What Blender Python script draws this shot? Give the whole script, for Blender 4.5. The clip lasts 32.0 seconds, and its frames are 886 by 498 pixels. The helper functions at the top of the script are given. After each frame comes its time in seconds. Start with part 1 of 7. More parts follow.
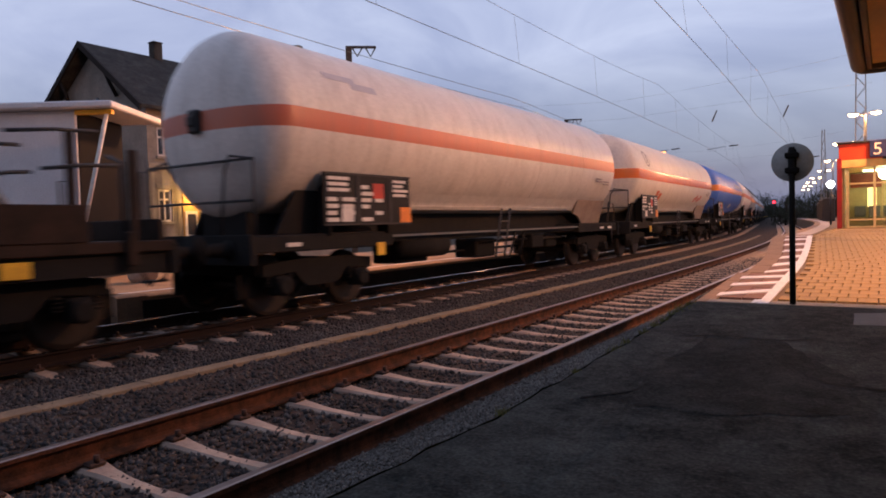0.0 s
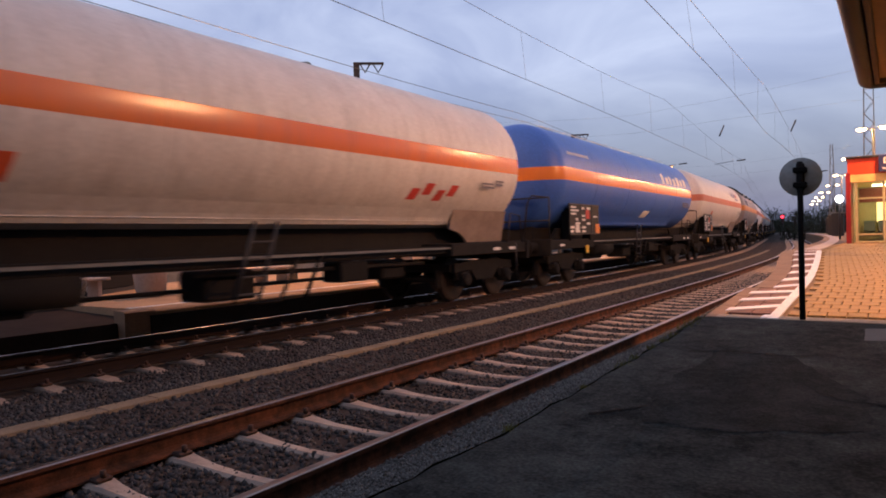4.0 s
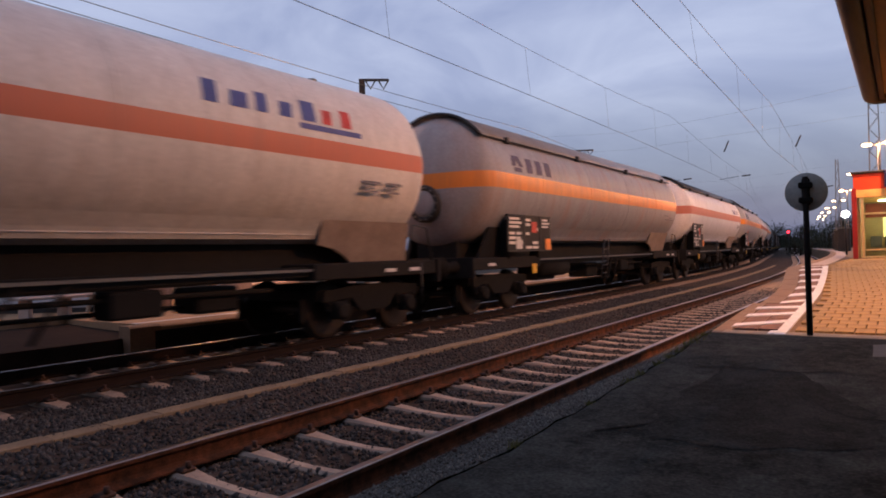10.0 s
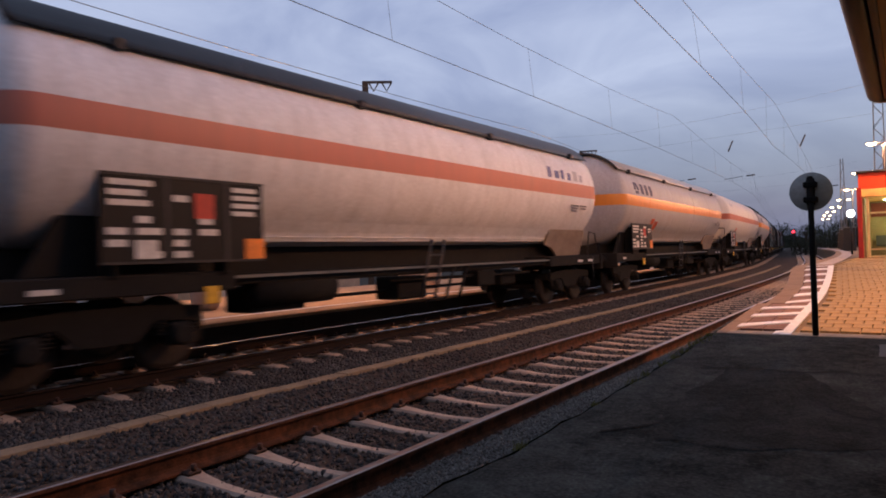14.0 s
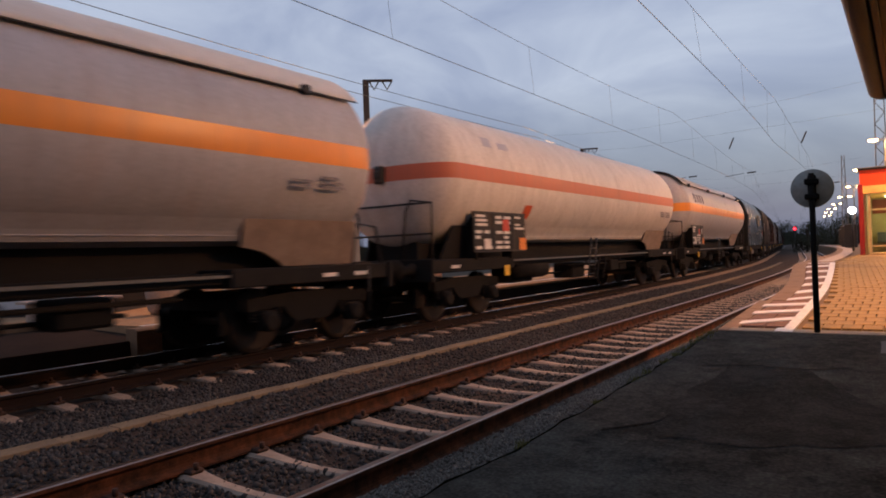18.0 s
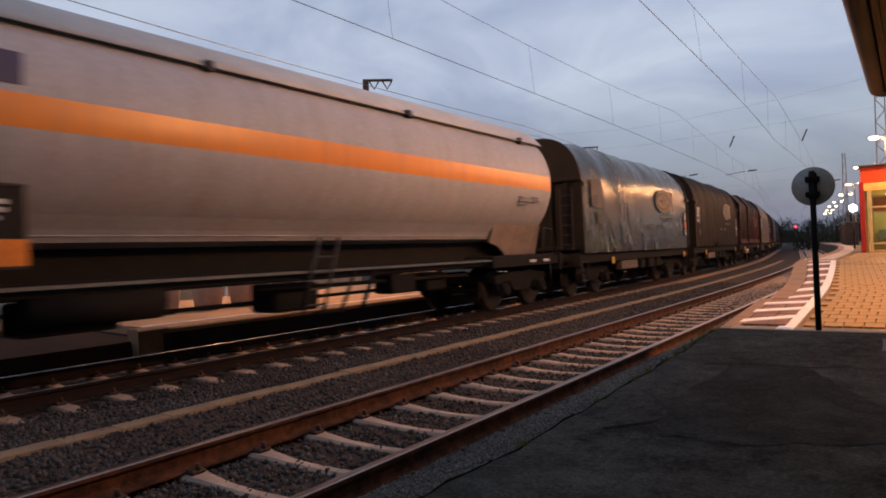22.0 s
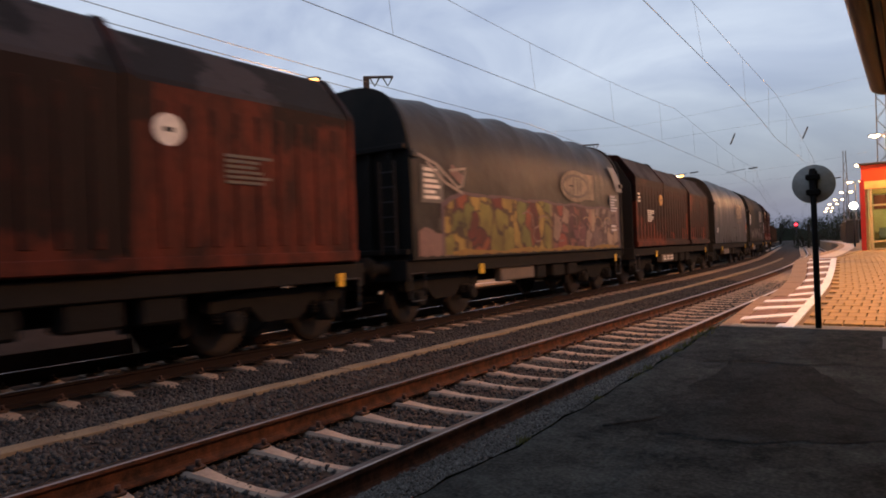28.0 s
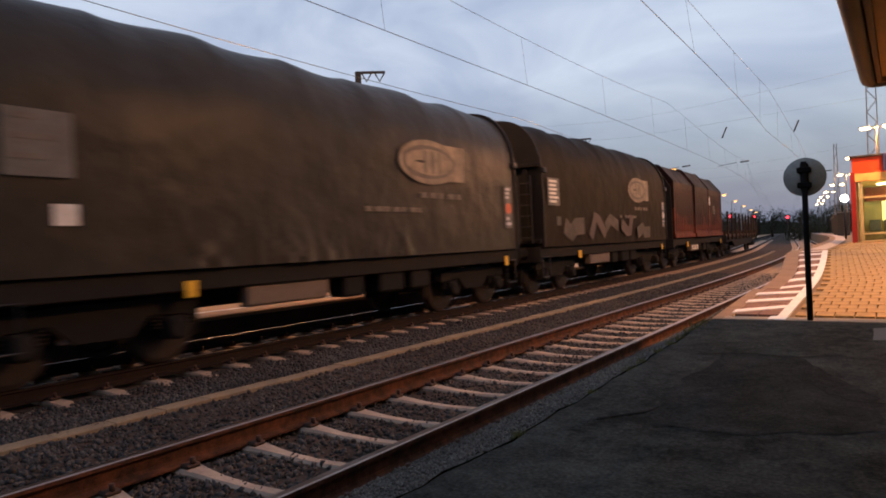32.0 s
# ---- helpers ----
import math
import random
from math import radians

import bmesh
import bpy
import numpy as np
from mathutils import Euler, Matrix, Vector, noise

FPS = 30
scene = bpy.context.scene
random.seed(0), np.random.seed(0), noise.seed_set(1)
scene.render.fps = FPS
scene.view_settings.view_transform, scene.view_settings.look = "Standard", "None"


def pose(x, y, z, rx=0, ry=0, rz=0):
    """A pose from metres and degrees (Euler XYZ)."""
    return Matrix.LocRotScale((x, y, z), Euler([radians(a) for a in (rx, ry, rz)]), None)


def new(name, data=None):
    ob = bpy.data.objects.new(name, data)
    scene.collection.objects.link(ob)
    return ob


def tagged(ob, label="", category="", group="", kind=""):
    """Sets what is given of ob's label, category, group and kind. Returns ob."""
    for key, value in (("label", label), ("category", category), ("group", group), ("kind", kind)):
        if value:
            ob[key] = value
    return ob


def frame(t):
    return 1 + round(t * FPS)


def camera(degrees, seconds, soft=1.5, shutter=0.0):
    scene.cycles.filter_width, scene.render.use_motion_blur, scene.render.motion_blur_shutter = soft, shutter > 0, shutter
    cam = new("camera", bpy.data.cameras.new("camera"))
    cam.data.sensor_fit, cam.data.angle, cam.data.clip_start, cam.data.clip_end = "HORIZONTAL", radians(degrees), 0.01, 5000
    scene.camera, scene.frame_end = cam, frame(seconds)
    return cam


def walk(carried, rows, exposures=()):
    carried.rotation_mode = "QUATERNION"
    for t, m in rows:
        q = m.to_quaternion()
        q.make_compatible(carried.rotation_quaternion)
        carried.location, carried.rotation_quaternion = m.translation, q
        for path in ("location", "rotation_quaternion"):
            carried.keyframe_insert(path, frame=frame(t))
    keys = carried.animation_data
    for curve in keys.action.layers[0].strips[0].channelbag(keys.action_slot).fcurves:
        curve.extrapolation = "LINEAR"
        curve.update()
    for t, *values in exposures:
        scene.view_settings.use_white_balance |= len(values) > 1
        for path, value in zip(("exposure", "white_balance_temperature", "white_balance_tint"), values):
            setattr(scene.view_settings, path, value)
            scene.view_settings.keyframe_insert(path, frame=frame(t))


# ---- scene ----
EYE = (0.0, 0.0, 1.34)
cam = camera(67.06, 32.0, soft=1.8, shutter=0.55)
# seconds and the turn of the camera, which stands on the platform and sways a little
PATH = [
    (0, 87.854, 1.554, 33.518), (0.5, 88.008, 1.701, 33.687), (1, 88.161, 1.832, 33.804), (1.5, 88.341, 1.576, 33.899),
    (2, 88.503, 1.522, 33.953), (2.5, 88.658, 1.548, 34.007), (3, 88.817, 1.562, 34.051), (3.5, 88.991, 1.595, 34.085),
    (5.5, 89.461, 1.453, 34.230), (6, 89.583, 1.567, 34.207), (6.5, 89.740, 1.503, 34.256), (7, 89.903, 1.598, 34.310),
    (7.5, 90.049, 1.635, 34.357), (8, 90.172, 1.675, 34.390), (8.5, 90.268, 1.641, 34.430), (9, 90.357, 1.574, 34.460),
    (9.5, 90.421, 1.583, 34.513), (10, 90.465, 1.569, 34.547), (10.5, 90.508, 1.622, 34.562), (11, 90.548, 1.628, 34.597),
    (11.5, 90.590, 1.657, 34.650), (12, 90.618, 1.711, 34.701), (12.5, 90.632, 1.699, 34.744), (13, 90.634, 1.764, 34.790),
    (13.5, 90.624, 1.706, 34.844), (14, 90.612, 1.860, 34.891), (14.5, 90.611, 1.805, 34.934), (16.5, 90.533, 2.194, 34.938),
    (17, 90.504, 2.283, 34.962), (17.5, 90.488, 2.209, 34.987), (18, 90.474, 2.080, 34.985), (18.5, 90.466, 2.110, 35.003),
    (19, 90.446, 2.134, 35.024), (19.5, 90.438, 2.189, 35.074), (20, 90.406, 2.281, 35.083), (20.5, 90.390, 2.343, 35.066),
    (21, 90.387, 2.344, 35.058), (21.5, 90.410, 2.404, 35.061), (22, 90.422, 2.314, 35.057), (22.5, 90.412, 2.206, 35.034),
    (23, 90.401, 2.212, 35.009), (23.5, 90.379, 2.161, 34.994), (24, 90.375, 2.158, 34.991), (24.5, 90.358, 2.153, 34.994),
    (25, 90.342, 2.189, 34.971), (25.5, 90.308, 2.364, 34.936), (27.5, 90.214, 2.252, 35.045), (28, 90.177, 2.204, 35.078),
    (28.5, 90.161, 2.396, 35.054), (29, 90.166, 2.392, 35.007), (29.5, 90.131, 2.450, 34.958), (30, 90.049, 2.549, 34.886),
    (30.5, 89.967, 2.527, 34.808), (31, 89.868, 2.599, 34.699), (31.5, 89.790, 2.619, 34.573), (32, 89.753, 2.635, 34.508),
]
walk(cam, [(t, pose(*EYE, rx, ry, rz)) for t, rx, ry, rz in PATH],
     exposures=[(0, 0.0, 6200, 13), (6, 0.08, 6080, 11), (8, -0.17, 6150, 13), (13, -0.17, 6050, 12), (18, -0.18, 6480, 5.5), (21, -0.17, 6550, 5.5), (23.6, 0.1, 6600, 3), (32, 0.12, 6600, 3)])

# ---- world and lights ----
world = bpy.data.worlds.new("dusk_sky")
scene.world = world
world.use_nodes = True


def link_nodes(tree, a, b):
    tree.links.new(a, b)


def build_sky():
    nt = world.node_tree
    n = nt.nodes
    n.clear()
    out = n.new("ShaderNodeOutputWorld")
    bg = n.new("ShaderNodeBackground")
    tc = n.new("ShaderNodeTexCoord")
    mp = n.new("ShaderNodeMapping")
    mp.inputs["Scale"].default_value = (1.6, 1.6, 3.6)
    n1 = n.new("ShaderNodeTexNoise")
    n1.inputs["Scale"].default_value = 2.4
    n1.inputs["Detail"].default_value = 7
    n1.inputs["Roughness"].default_value = 0.55
    n1.inputs["Distortion"].default_value = 0.6
    cr = n.new("ShaderNodeValToRGB")
    cr.color_ramp.elements[0].position, cr.color_ramp.elements[0].color = 0.36, (0.36, 0.41, 0.60, 1)
    cr.color_ramp.elements[1].position, cr.color_ramp.elements[1].color = 0.72, (0.56, 0.61, 0.78, 1)
    sep = n.new("ShaderNodeSeparateXYZ")
    cr2 = n.new("ShaderNodeValToRGB")
    cr2.color_ramp.elements[0].position, cr2.color_ramp.elements[0].color = 0.0, (0.40, 0.45, 0.50, 1)
    cr2.color_ramp.elements[1].position, cr2.color_ramp.elements[1].color = 0.24, (1.07, 1.07, 1.08, 1)
    top = cr2.color_ramp.elements.new(0.1)
    top.color = (0.55, 0.59, 0.64, 1)
    top = cr2.color_ramp.elements.new(0.42)
    top.color = (1.12, 1.12, 1.12, 1)
    top = cr2.color_ramp.elements.new(0.9)
    top.color = (0.95, 0.95, 1.0, 1)
    # brighter where the sun went down, beyond the train
    dot = n.new("ShaderNodeVectorMath")
    dot.operation = "DOT_PRODUCT"
    dot.inputs[1].default_value = (-0.55, 0.83, 0.0)
    west = n.new("ShaderNodeMapRange")
    west.inputs["From Min"].default_value, west.inputs["From Max"].default_value = -0.9, -0.1
    west.inputs["To Min"].default_value, west.inputs["To Max"].default_value = 0.6, 1.0
    dim = n.new("ShaderNodeMix")
    dim.data_type, dim.blend_type = "RGBA", "MULTIPLY"
    dim.inputs["Factor"].default_value = 1
    link_nodes(nt, tc.outputs["Generated"], dot.inputs[0])
    link_nodes(nt, dot.outputs["Value"], west.inputs["Value"])
    link_nodes(nt, west.outputs["Result"], dim.inputs["B"])
    mul = n.new("ShaderNodeMix")
    mul.data_type, mul.blend_type = "RGBA", "MULTIPLY"
    mul.inputs["Factor"].default_value = 1
    sky = n.new("ShaderNodeTexSky")
    sky.sky_type, sky.sun_disc = "NISHITA", False
    sky.sun_elevation, sky.sun_rotation = radians(1.0), radians(200)
    add = n.new("ShaderNodeMix")
    add.data_type, add.blend_type = "RGBA", "MIX"
    add.inputs["Factor"].default_value = 0.06
    link_nodes(nt, tc.outputs["Generated"], mp.inputs["Vector"])
    link_nodes(nt, mp.outputs["Vector"], n1.inputs["Vector"])
    link_nodes(nt, n1.outputs["Fac"], cr.inputs["Fac"])
    link_nodes(nt, tc.outputs["Generated"], sep.inputs["Vector"])
    link_nodes(nt, sep.outputs["Z"], cr2.inputs["Fac"])
    link_nodes(nt, cr.outputs["Color"], mul.inputs["A"])
    link_nodes(nt, cr2.outputs["Color"], mul.inputs["B"])
    link_nodes(nt, mul.outputs["Result"], add.inputs["A"])
    link_nodes(nt, sky.outputs["Color"], add.inputs["B"])
    link_nodes(nt, add.outputs["Result"], dim.inputs["A"])
    link_nodes(nt, dim.outputs["Result"], bg.inputs["Color"])
    bg.inputs["Strength"].default_value = 1.0
    link_nodes(nt, bg.outputs["Background"], out.inputs["Surface"])


build_sky()

SODIUM = (1.0, 0.41, 0.16)


LAMP, FARLAMP = 2800, 3000     # watts


def lamp_light(name, at, watts, color=SODIUM, radius=0.12):
    data = bpy.data.lights.new(name, "POINT")
    data.energy, data.color, data.shadow_soft_size = watts, color, radius
    ob = new(name, data)
    ob.location = at
    return ob


# ---- plan of the tracks ----
X2 = -8.75          # middle of the track on which the train runs
X1 = X2 + 5.085     # middle of the near track
BEND, TURN, STRAIGHT = 16.0, 0.0025, 66.0   # where the curve begins, 1 / radius, and where the line runs straight again
GAUGE = 1.507


def along(s, off=0.0, z=0.0):
    """The place s metres down the line and off metres to the right of the train's track, and the heading there."""
    if s <= BEND:
        return Vector((X2 + off, s, z)), 0.0
    rest = max(0.0, s - STRAIGHT)
    a, r = (s - rest - BEND) * TURN, 1 / TURN
    return Vector((X2 - r + (r + off) * math.cos(a) - rest * math.sin(a), BEND + (r + off) * math.sin(a) + rest * math.cos(a), z)), a


def stations(a, b, near=1.0, far=4.0):
    out, s = [a], a
    while s < b:
        s = min(b, s + (near if s < 40 else far))
        out.append(s)
    return out


# ---- materials ----
def mat(name, color, rough=0.75, metal=0.0, color2=None, scale=2.0, fine=35.0, bump=0.15, mix=0.6, spec=0.4, streak=1.0, coat=0.0, island=False, grain=0.25, crisp=0.65):
    m = bpy.data.materials.new(name)
    m.use_nodes = True
    nt = m.node_tree
    n = nt.nodes
    b = n["Principled BSDF"]
    tc = n.new("ShaderNodeTexCoord")
    mp = n.new("ShaderNodeMapping")
    mp.inputs["Scale"].default_value = (1, 1, streak)
    link_nodes(nt, tc.outputs["Object"], mp.inputs["Vector"])
    big, small = n.new("ShaderNodeTexNoise"), n.new("ShaderNodeTexNoise")
    big.inputs["Scale"].default_value, big.inputs["Detail"].default_value = scale, 6
    big.inputs["Roughness"].default_value = crisp
    small.inputs["Scale"].default_value, small.inputs["Detail"].default_value = fine, 4
    link_nodes(nt, mp.outputs["Vector"], big.inputs["Vector"])
    link_nodes(nt, tc.outputs["Object"], small.inputs["Vector"])
    c2 = color2 or tuple(c * 0.55 for c in color)
    ramp = n.new("ShaderNodeValToRGB")
    ramp.color_ramp.elements[0].position, ramp.color_ramp.elements[1].position = 0.38, 0.66
    ramp.color_ramp.elements[0].color, ramp.color_ramp.elements[1].color = (*c2, 1), (*color, 1)
    link_nodes(nt, big.outputs["Fac"], ramp.inputs["Fac"])
    mx = n.new("ShaderNodeMix")
    mx.data_type = "RGBA"
    mx.inputs["Factor"].default_value = mix
    mx.inputs["A"].default_value = (*color, 1)
    link_nodes(nt, ramp.outputs["Color"], mx.inputs["B"])
    last = mx.outputs["Result"]
    hs = n.new("ShaderNodeHueSaturation")
    mr = n.new("ShaderNodeMapRange")
    mr.inputs["To Min"].default_value, mr.inputs["To Max"].default_value = 1 - grain, 1 + grain
    link_nodes(nt, small.outputs["Fac"], mr.inputs["Value"])
    if island:
        geo = n.new("ShaderNodeNewGeometry")
        ad = n.new("ShaderNodeMath")
        ad.operation = "MULTIPLY_ADD"
        ad.inputs[1].default_value, ad.inputs[2].default_value = 0.9, -0.45
        link_nodes(nt, geo.outputs["Random Per Island"], ad.inputs[0])
        ad2 = n.new("ShaderNodeMath")
        link_nodes(nt, mr.outputs["Result"], ad2.inputs[0])
        link_nodes(nt, ad.outputs["Value"], ad2.inputs[1])
        link_nodes(nt, ad2.outputs["Value"], hs.inputs["Value"])
    else:
        link_nodes(nt, mr.outputs["Result"], hs.inputs["Value"])
    link_nodes(nt, last, hs.inputs["Color"])
    link_nodes(nt, hs.outputs["Color"], b.inputs["Base Color"])
    b.inputs["Metallic"].default_value = metal
    b.inputs["Specular IOR Level"].default_value = spec
    b.inputs["Coat Weight"].default_value = coat
    rr = n.new("ShaderNodeMapRange")
    rr.inputs["To Min"].default_value, rr.inputs["To Max"].default_value = max(0.03, rough - 0.12), min(1, rough + 0.12)
    link_nodes(nt, big.outputs["Fac"], rr.inputs["Value"])
    link_nodes(nt, rr.outputs["Result"], b.inputs["Roughness"])
    if bump:
        bp = n.new("ShaderNodeBump")
        bp.inputs["Strength"].default_value, bp.inputs["Distance"].default_value = bump, 0.01
        link_nodes(nt, small.outputs["Fac"], bp.inputs["Height"])
        link_nodes(nt, bp.outputs["Normal"], b.inputs["Normal"])
    return m


def glow(name, color, strength):
    m = bpy.data.materials.new(name)
    m.use_nodes = True
    b = m.node_tree.nodes["Principled BSDF"]
    b.inputs["Base Color"].default_value = (*color, 1)
    b.inputs["Emission Color"].default_value = (*color, 1)
    b.inputs["Emission Strength"].default_value = strength
    return m


def glass(name, color=(0.8, 0.85, 0.85), rough=0.05):
    m = bpy.data.materials.new(name)
    m.use_nodes = True
    b = m.node_tree.nodes["Principled BSDF"]
    b.inputs["Base Color"].default_value = (*color, 1)
    b.inputs["Roughness"].default_value = rough
    b.inputs["Transmission Weight"].default_value = 1.0
    b.inputs["IOR"].default_value = 1.1
    return m


def tank_paint(name, body, band, low, high, rough=0.3, dirt=0.35, dirt_color=(0.16, 0.13, 0.11), since=0.45, until=0.8, rust=0.0, foil=0.2):
    """Painted steel tank with a band at half height, rain streaks and grime."""
    m = mat(name, body, rough=rough + 0.16, scale=1.3, fine=18, bump=0.03, mix=0.25, spec=0.5, streak=0.25)
    nt = m.node_tree
    n = nt.nodes
    b = n["Principled BSDF"]
    src = b.inputs["Base Color"].links[0].from_socket
    tc = n.new("ShaderNodeTexCoord")
    sp = n.new("ShaderNodeSeparateXYZ")
    link_nodes(nt, tc.outputs["Object"], sp.inputs["Vector"])
    lo, hi, both = n.new("ShaderNodeMath"), n.new("ShaderNodeMath"), n.new("ShaderNodeMath")
    lo.operation, hi.operation, both.operation = "GREATER_THAN", "LESS_THAN", "MULTIPLY"
    lo.inputs[1].default_value, hi.inputs[1].default_value = low, high
    link_nodes(nt, sp.outputs["Z"], lo.inputs[0])
    link_nodes(nt, sp.outputs["Z"], hi.inputs[0])
    link_nodes(nt, lo.outputs[0], both.inputs[0])
    link_nodes(nt, hi.outputs[0], both.inputs[1])
    mx = n.new("ShaderNodeMix")
    mx.data_type = "RGBA"
    link_nodes(nt, both.outputs[0], mx.inputs["Factor"])
    link_nodes(nt, src, mx.inputs["A"])
    mx.inputs["B"].default_value = (*band, 1)
    # the band is a foil of its own gloss, the paint round it has weathered
    gl = n.new("ShaderNodeMix")
    link_nodes(nt, both.outputs[0], gl.inputs["Factor"])
    link_nodes(nt, b.inputs["Roughness"].links[0].from_socket, gl.inputs["A"])
    gl.inputs["B"].default_value = foil
    link_nodes(nt, gl.outputs["Result"], b.inputs["Roughness"])
    # grime in vertical streaks
    mp = n.new("ShaderNodeMapping")
    mp.inputs["Scale"].default_value = (2.2, 2.2, 0.35)
    no = n.new("ShaderNodeTexNoise")
    no.inputs["Scale"].default_value, no.inputs["Detail"].default_value = 1.6, 8
    no.inputs["Roughness"].default_value = 0.7
    link_nodes(nt, tc.outputs["Object"], mp.inputs["Vector"])
    link_nodes(nt, mp.outputs["Vector"], no.inputs["Vector"])
    mr = n.new("ShaderNodeMapRange")
    mr.inputs["From Min"].default_value, mr.inputs["From Max"].default_value = since, until
    mr.inputs["To Max"].default_value = dirt
    link_nodes(nt, no.outputs["Fac"], mr.inputs["Value"])
    mx2 = n.new("ShaderNodeMix")
    mx2.data_type = "RGBA"
    link_nodes(nt, mr.outputs["Result"], mx2.inputs["Factor"])
    link_nodes(nt, mx.outputs["Result"], mx2.inputs["A"])
    mx2.inputs["B"].default_value = (*dirt_color, 1)
    last = mx2.outputs["Result"]
    if rust:
        # rust that has run down the sides in broad streaks
        mp2, no2, mr2, mx3 = n.new("ShaderNodeMapping"), n.new("ShaderNodeTexNoise"), n.new("ShaderNodeMapRange"), n.new("ShaderNodeMix")
        mp2.inputs["Scale"].default_value = (0.4, 1.5, 0.22)
        no2.inputs["Scale"].default_value, no2.inputs["Detail"].default_value, no2.inputs["Roughness"].default_value = 1.2, 7, 0.62
        link_nodes(nt, tc.outputs["Object"], mp2.inputs["Vector"])
        link_nodes(nt, mp2.outputs["Vector"], no2.inputs["Vector"])
        mr2.inputs["From Min"].default_value, mr2.inputs["From Max"].default_value, mr2.inputs["To Max"].default_value = 0.5, 0.72, rust
        link_nodes(nt, no2.outputs["Fac"], mr2.inputs["Value"])
        mx3.data_type = "RGBA"
        link_nodes(nt, mr2.outputs["Result"], mx3.inputs["Factor"])
        link_nodes(nt, last, mx3.inputs["A"])
        mx3.inputs["B"].default_value = (0.34, 0.15, 0.06, 1)
        last = mx3.outputs["Result"]
    link_nodes(nt, last, b.inputs["Base Color"])
    return m



def soot_paint(name, paint, soot, level, pitch=0.72, spread=0.5):
    """Brown paint under soot and old dark overpaint that ends field by field at uneven heights, with runs above."""
    m = mat(name, paint, 0.65, scale=2, fine=14, bump=0.15, spec=0.1, color2=tuple(q * 0.6 for q in paint), streak=0.4)
    nt = m.node_tree
    n = nt.nodes
    b = n["Principled BSDF"]
    src = b.inputs["Base Color"].links[0].from_socket
    tc, sp = n.new("ShaderNodeTexCoord"), n.new("ShaderNodeSeparateXYZ")
    link_nodes(nt, tc.outputs["Object"], sp.inputs["Vector"])

    def math_node(op, a, b2=None, c2=None):
        q = n.new("ShaderNodeMath")
        q.operation = op
        for k, v in enumerate((a, b2, c2)):
            if v is None:
                continue
            if isinstance(v, (int, float)):
                q.inputs[k].default_value = v
            else:
                link_nodes(nt, v, q.inputs[k])
        return q.outputs[0]

    # one field of the pattern per rib pair, each with its own height
    field = math_node("FLOOR", math_node("DIVIDE", sp.outputs["Y"], pitch))
    wn = n.new("ShaderNodeTexWhiteNoise")
    wn.noise_dimensions = "1D"
    link_nodes(nt, field, wn.inputs["W"])
    mp, no = n.new("ShaderNodeMapping"), n.new("ShaderNodeTexNoise")
    mp.inputs["Scale"].default_value = (1.0, 1.6, 0.7)
    no.inputs["Scale"].default_value, no.inputs["Detail"].default_value, no.inputs["Roughness"].default_value = 1.6, 8, 0.68
    link_nodes(nt, tc.outputs["Object"], mp.inputs["Vector"])
    link_nodes(nt, mp.outputs["Vector"], no.inputs["Vector"])
    edge = math_node("MULTIPLY_ADD", math_node("POWER", wn.outputs["Value"], 1.6), spread * 2.2, level)
    edge = math_node("MULTIPLY_ADD", no.outputs["Fac"], 1.1, math_node("SUBTRACT", edge, 0.55))
    above = math_node("SUBTRACT", sp.outputs["Z"], edge)
    mr = n.new("ShaderNodeMapRange")
    mr.inputs["From Min"].default_value, mr.inputs["From Max"].default_value, mr.inputs["To Max"].default_value = -0.03, 0.05, 0.95
    link_nodes(nt, above, mr.inputs["Value"])
    # thin soot also where the paint shows
    thin = n.new("ShaderNodeMapRange")
    thin.inputs["From Min"].default_value, thin.inputs["From Max"].default_value, thin.inputs["To Max"].default_value = 0.42, 0.64, 0.85
    link_nodes(nt, no.outputs["Fac"], thin.inputs["Value"])
    # some red wears through the soot too
    worn = n.new("ShaderNodeTexNoise")
    worn.inputs["Scale"].default_value, worn.inputs["Detail"].default_value, worn.inputs["Roughness"].default_value = 1.1, 9, 0.75
    link_nodes(nt, tc.outputs["Object"], worn.inputs["Vector"])
    wr = n.new("ShaderNodeMapRange")
    wr.inputs["From Min"].default_value, wr.inputs["From Max"].default_value, wr.inputs["To Min"].default_value, wr.inputs["To Max"].default_value = 0.5, 0.66, 1.0, 0.62
    link_nodes(nt, worn.outputs["Fac"], wr.inputs["Value"])
    fac = math_node("MAXIMUM", math_node("MULTIPLY", mr.outputs["Result"], wr.outputs["Result"]), thin.outputs["Result"])
    mx = n.new("ShaderNodeMix")
    mx.data_type = "RGBA"
    link_nodes(nt, fac, mx.inputs["Factor"])
    link_nodes(nt, src, mx.inputs["A"])
    mx.inputs["B"].default_value = (*soot, 1)
    link_nodes(nt, mx.outputs["Result"], b.inputs["Base Color"])
    return m


M = {}
M["ballast"] = mat("ballast", (0.088, 0.066, 0.054), 0.95, color2=(0.024, 0.019, 0.016), scale=3.5, fine=16, bump=1.0, mix=0.9, grain=0.6, crisp=0.9, spec=0.04)
M["stones"] = mat("ballast_stones", (0.074, 0.071, 0.069), 0.95, color2=(0.030, 0.028, 0.028), scale=1.0, fine=40, bump=0.3, island=True, spec=0.06)
M["pebbles"] = mat("verge_pebbles", (0.165, 0.155, 0.14), 0.95, color2=(0.065, 0.06, 0.054), scale=1.0, fine=60, bump=0.3, island=True, spec=0.06)
M["darkpath"] = mat("dark_path", (0.042, 0.029, 0.023), 0.95, color2=(0.02, 0.015, 0.013), scale=2, fine=30, bump=0.6, spec=0.04)
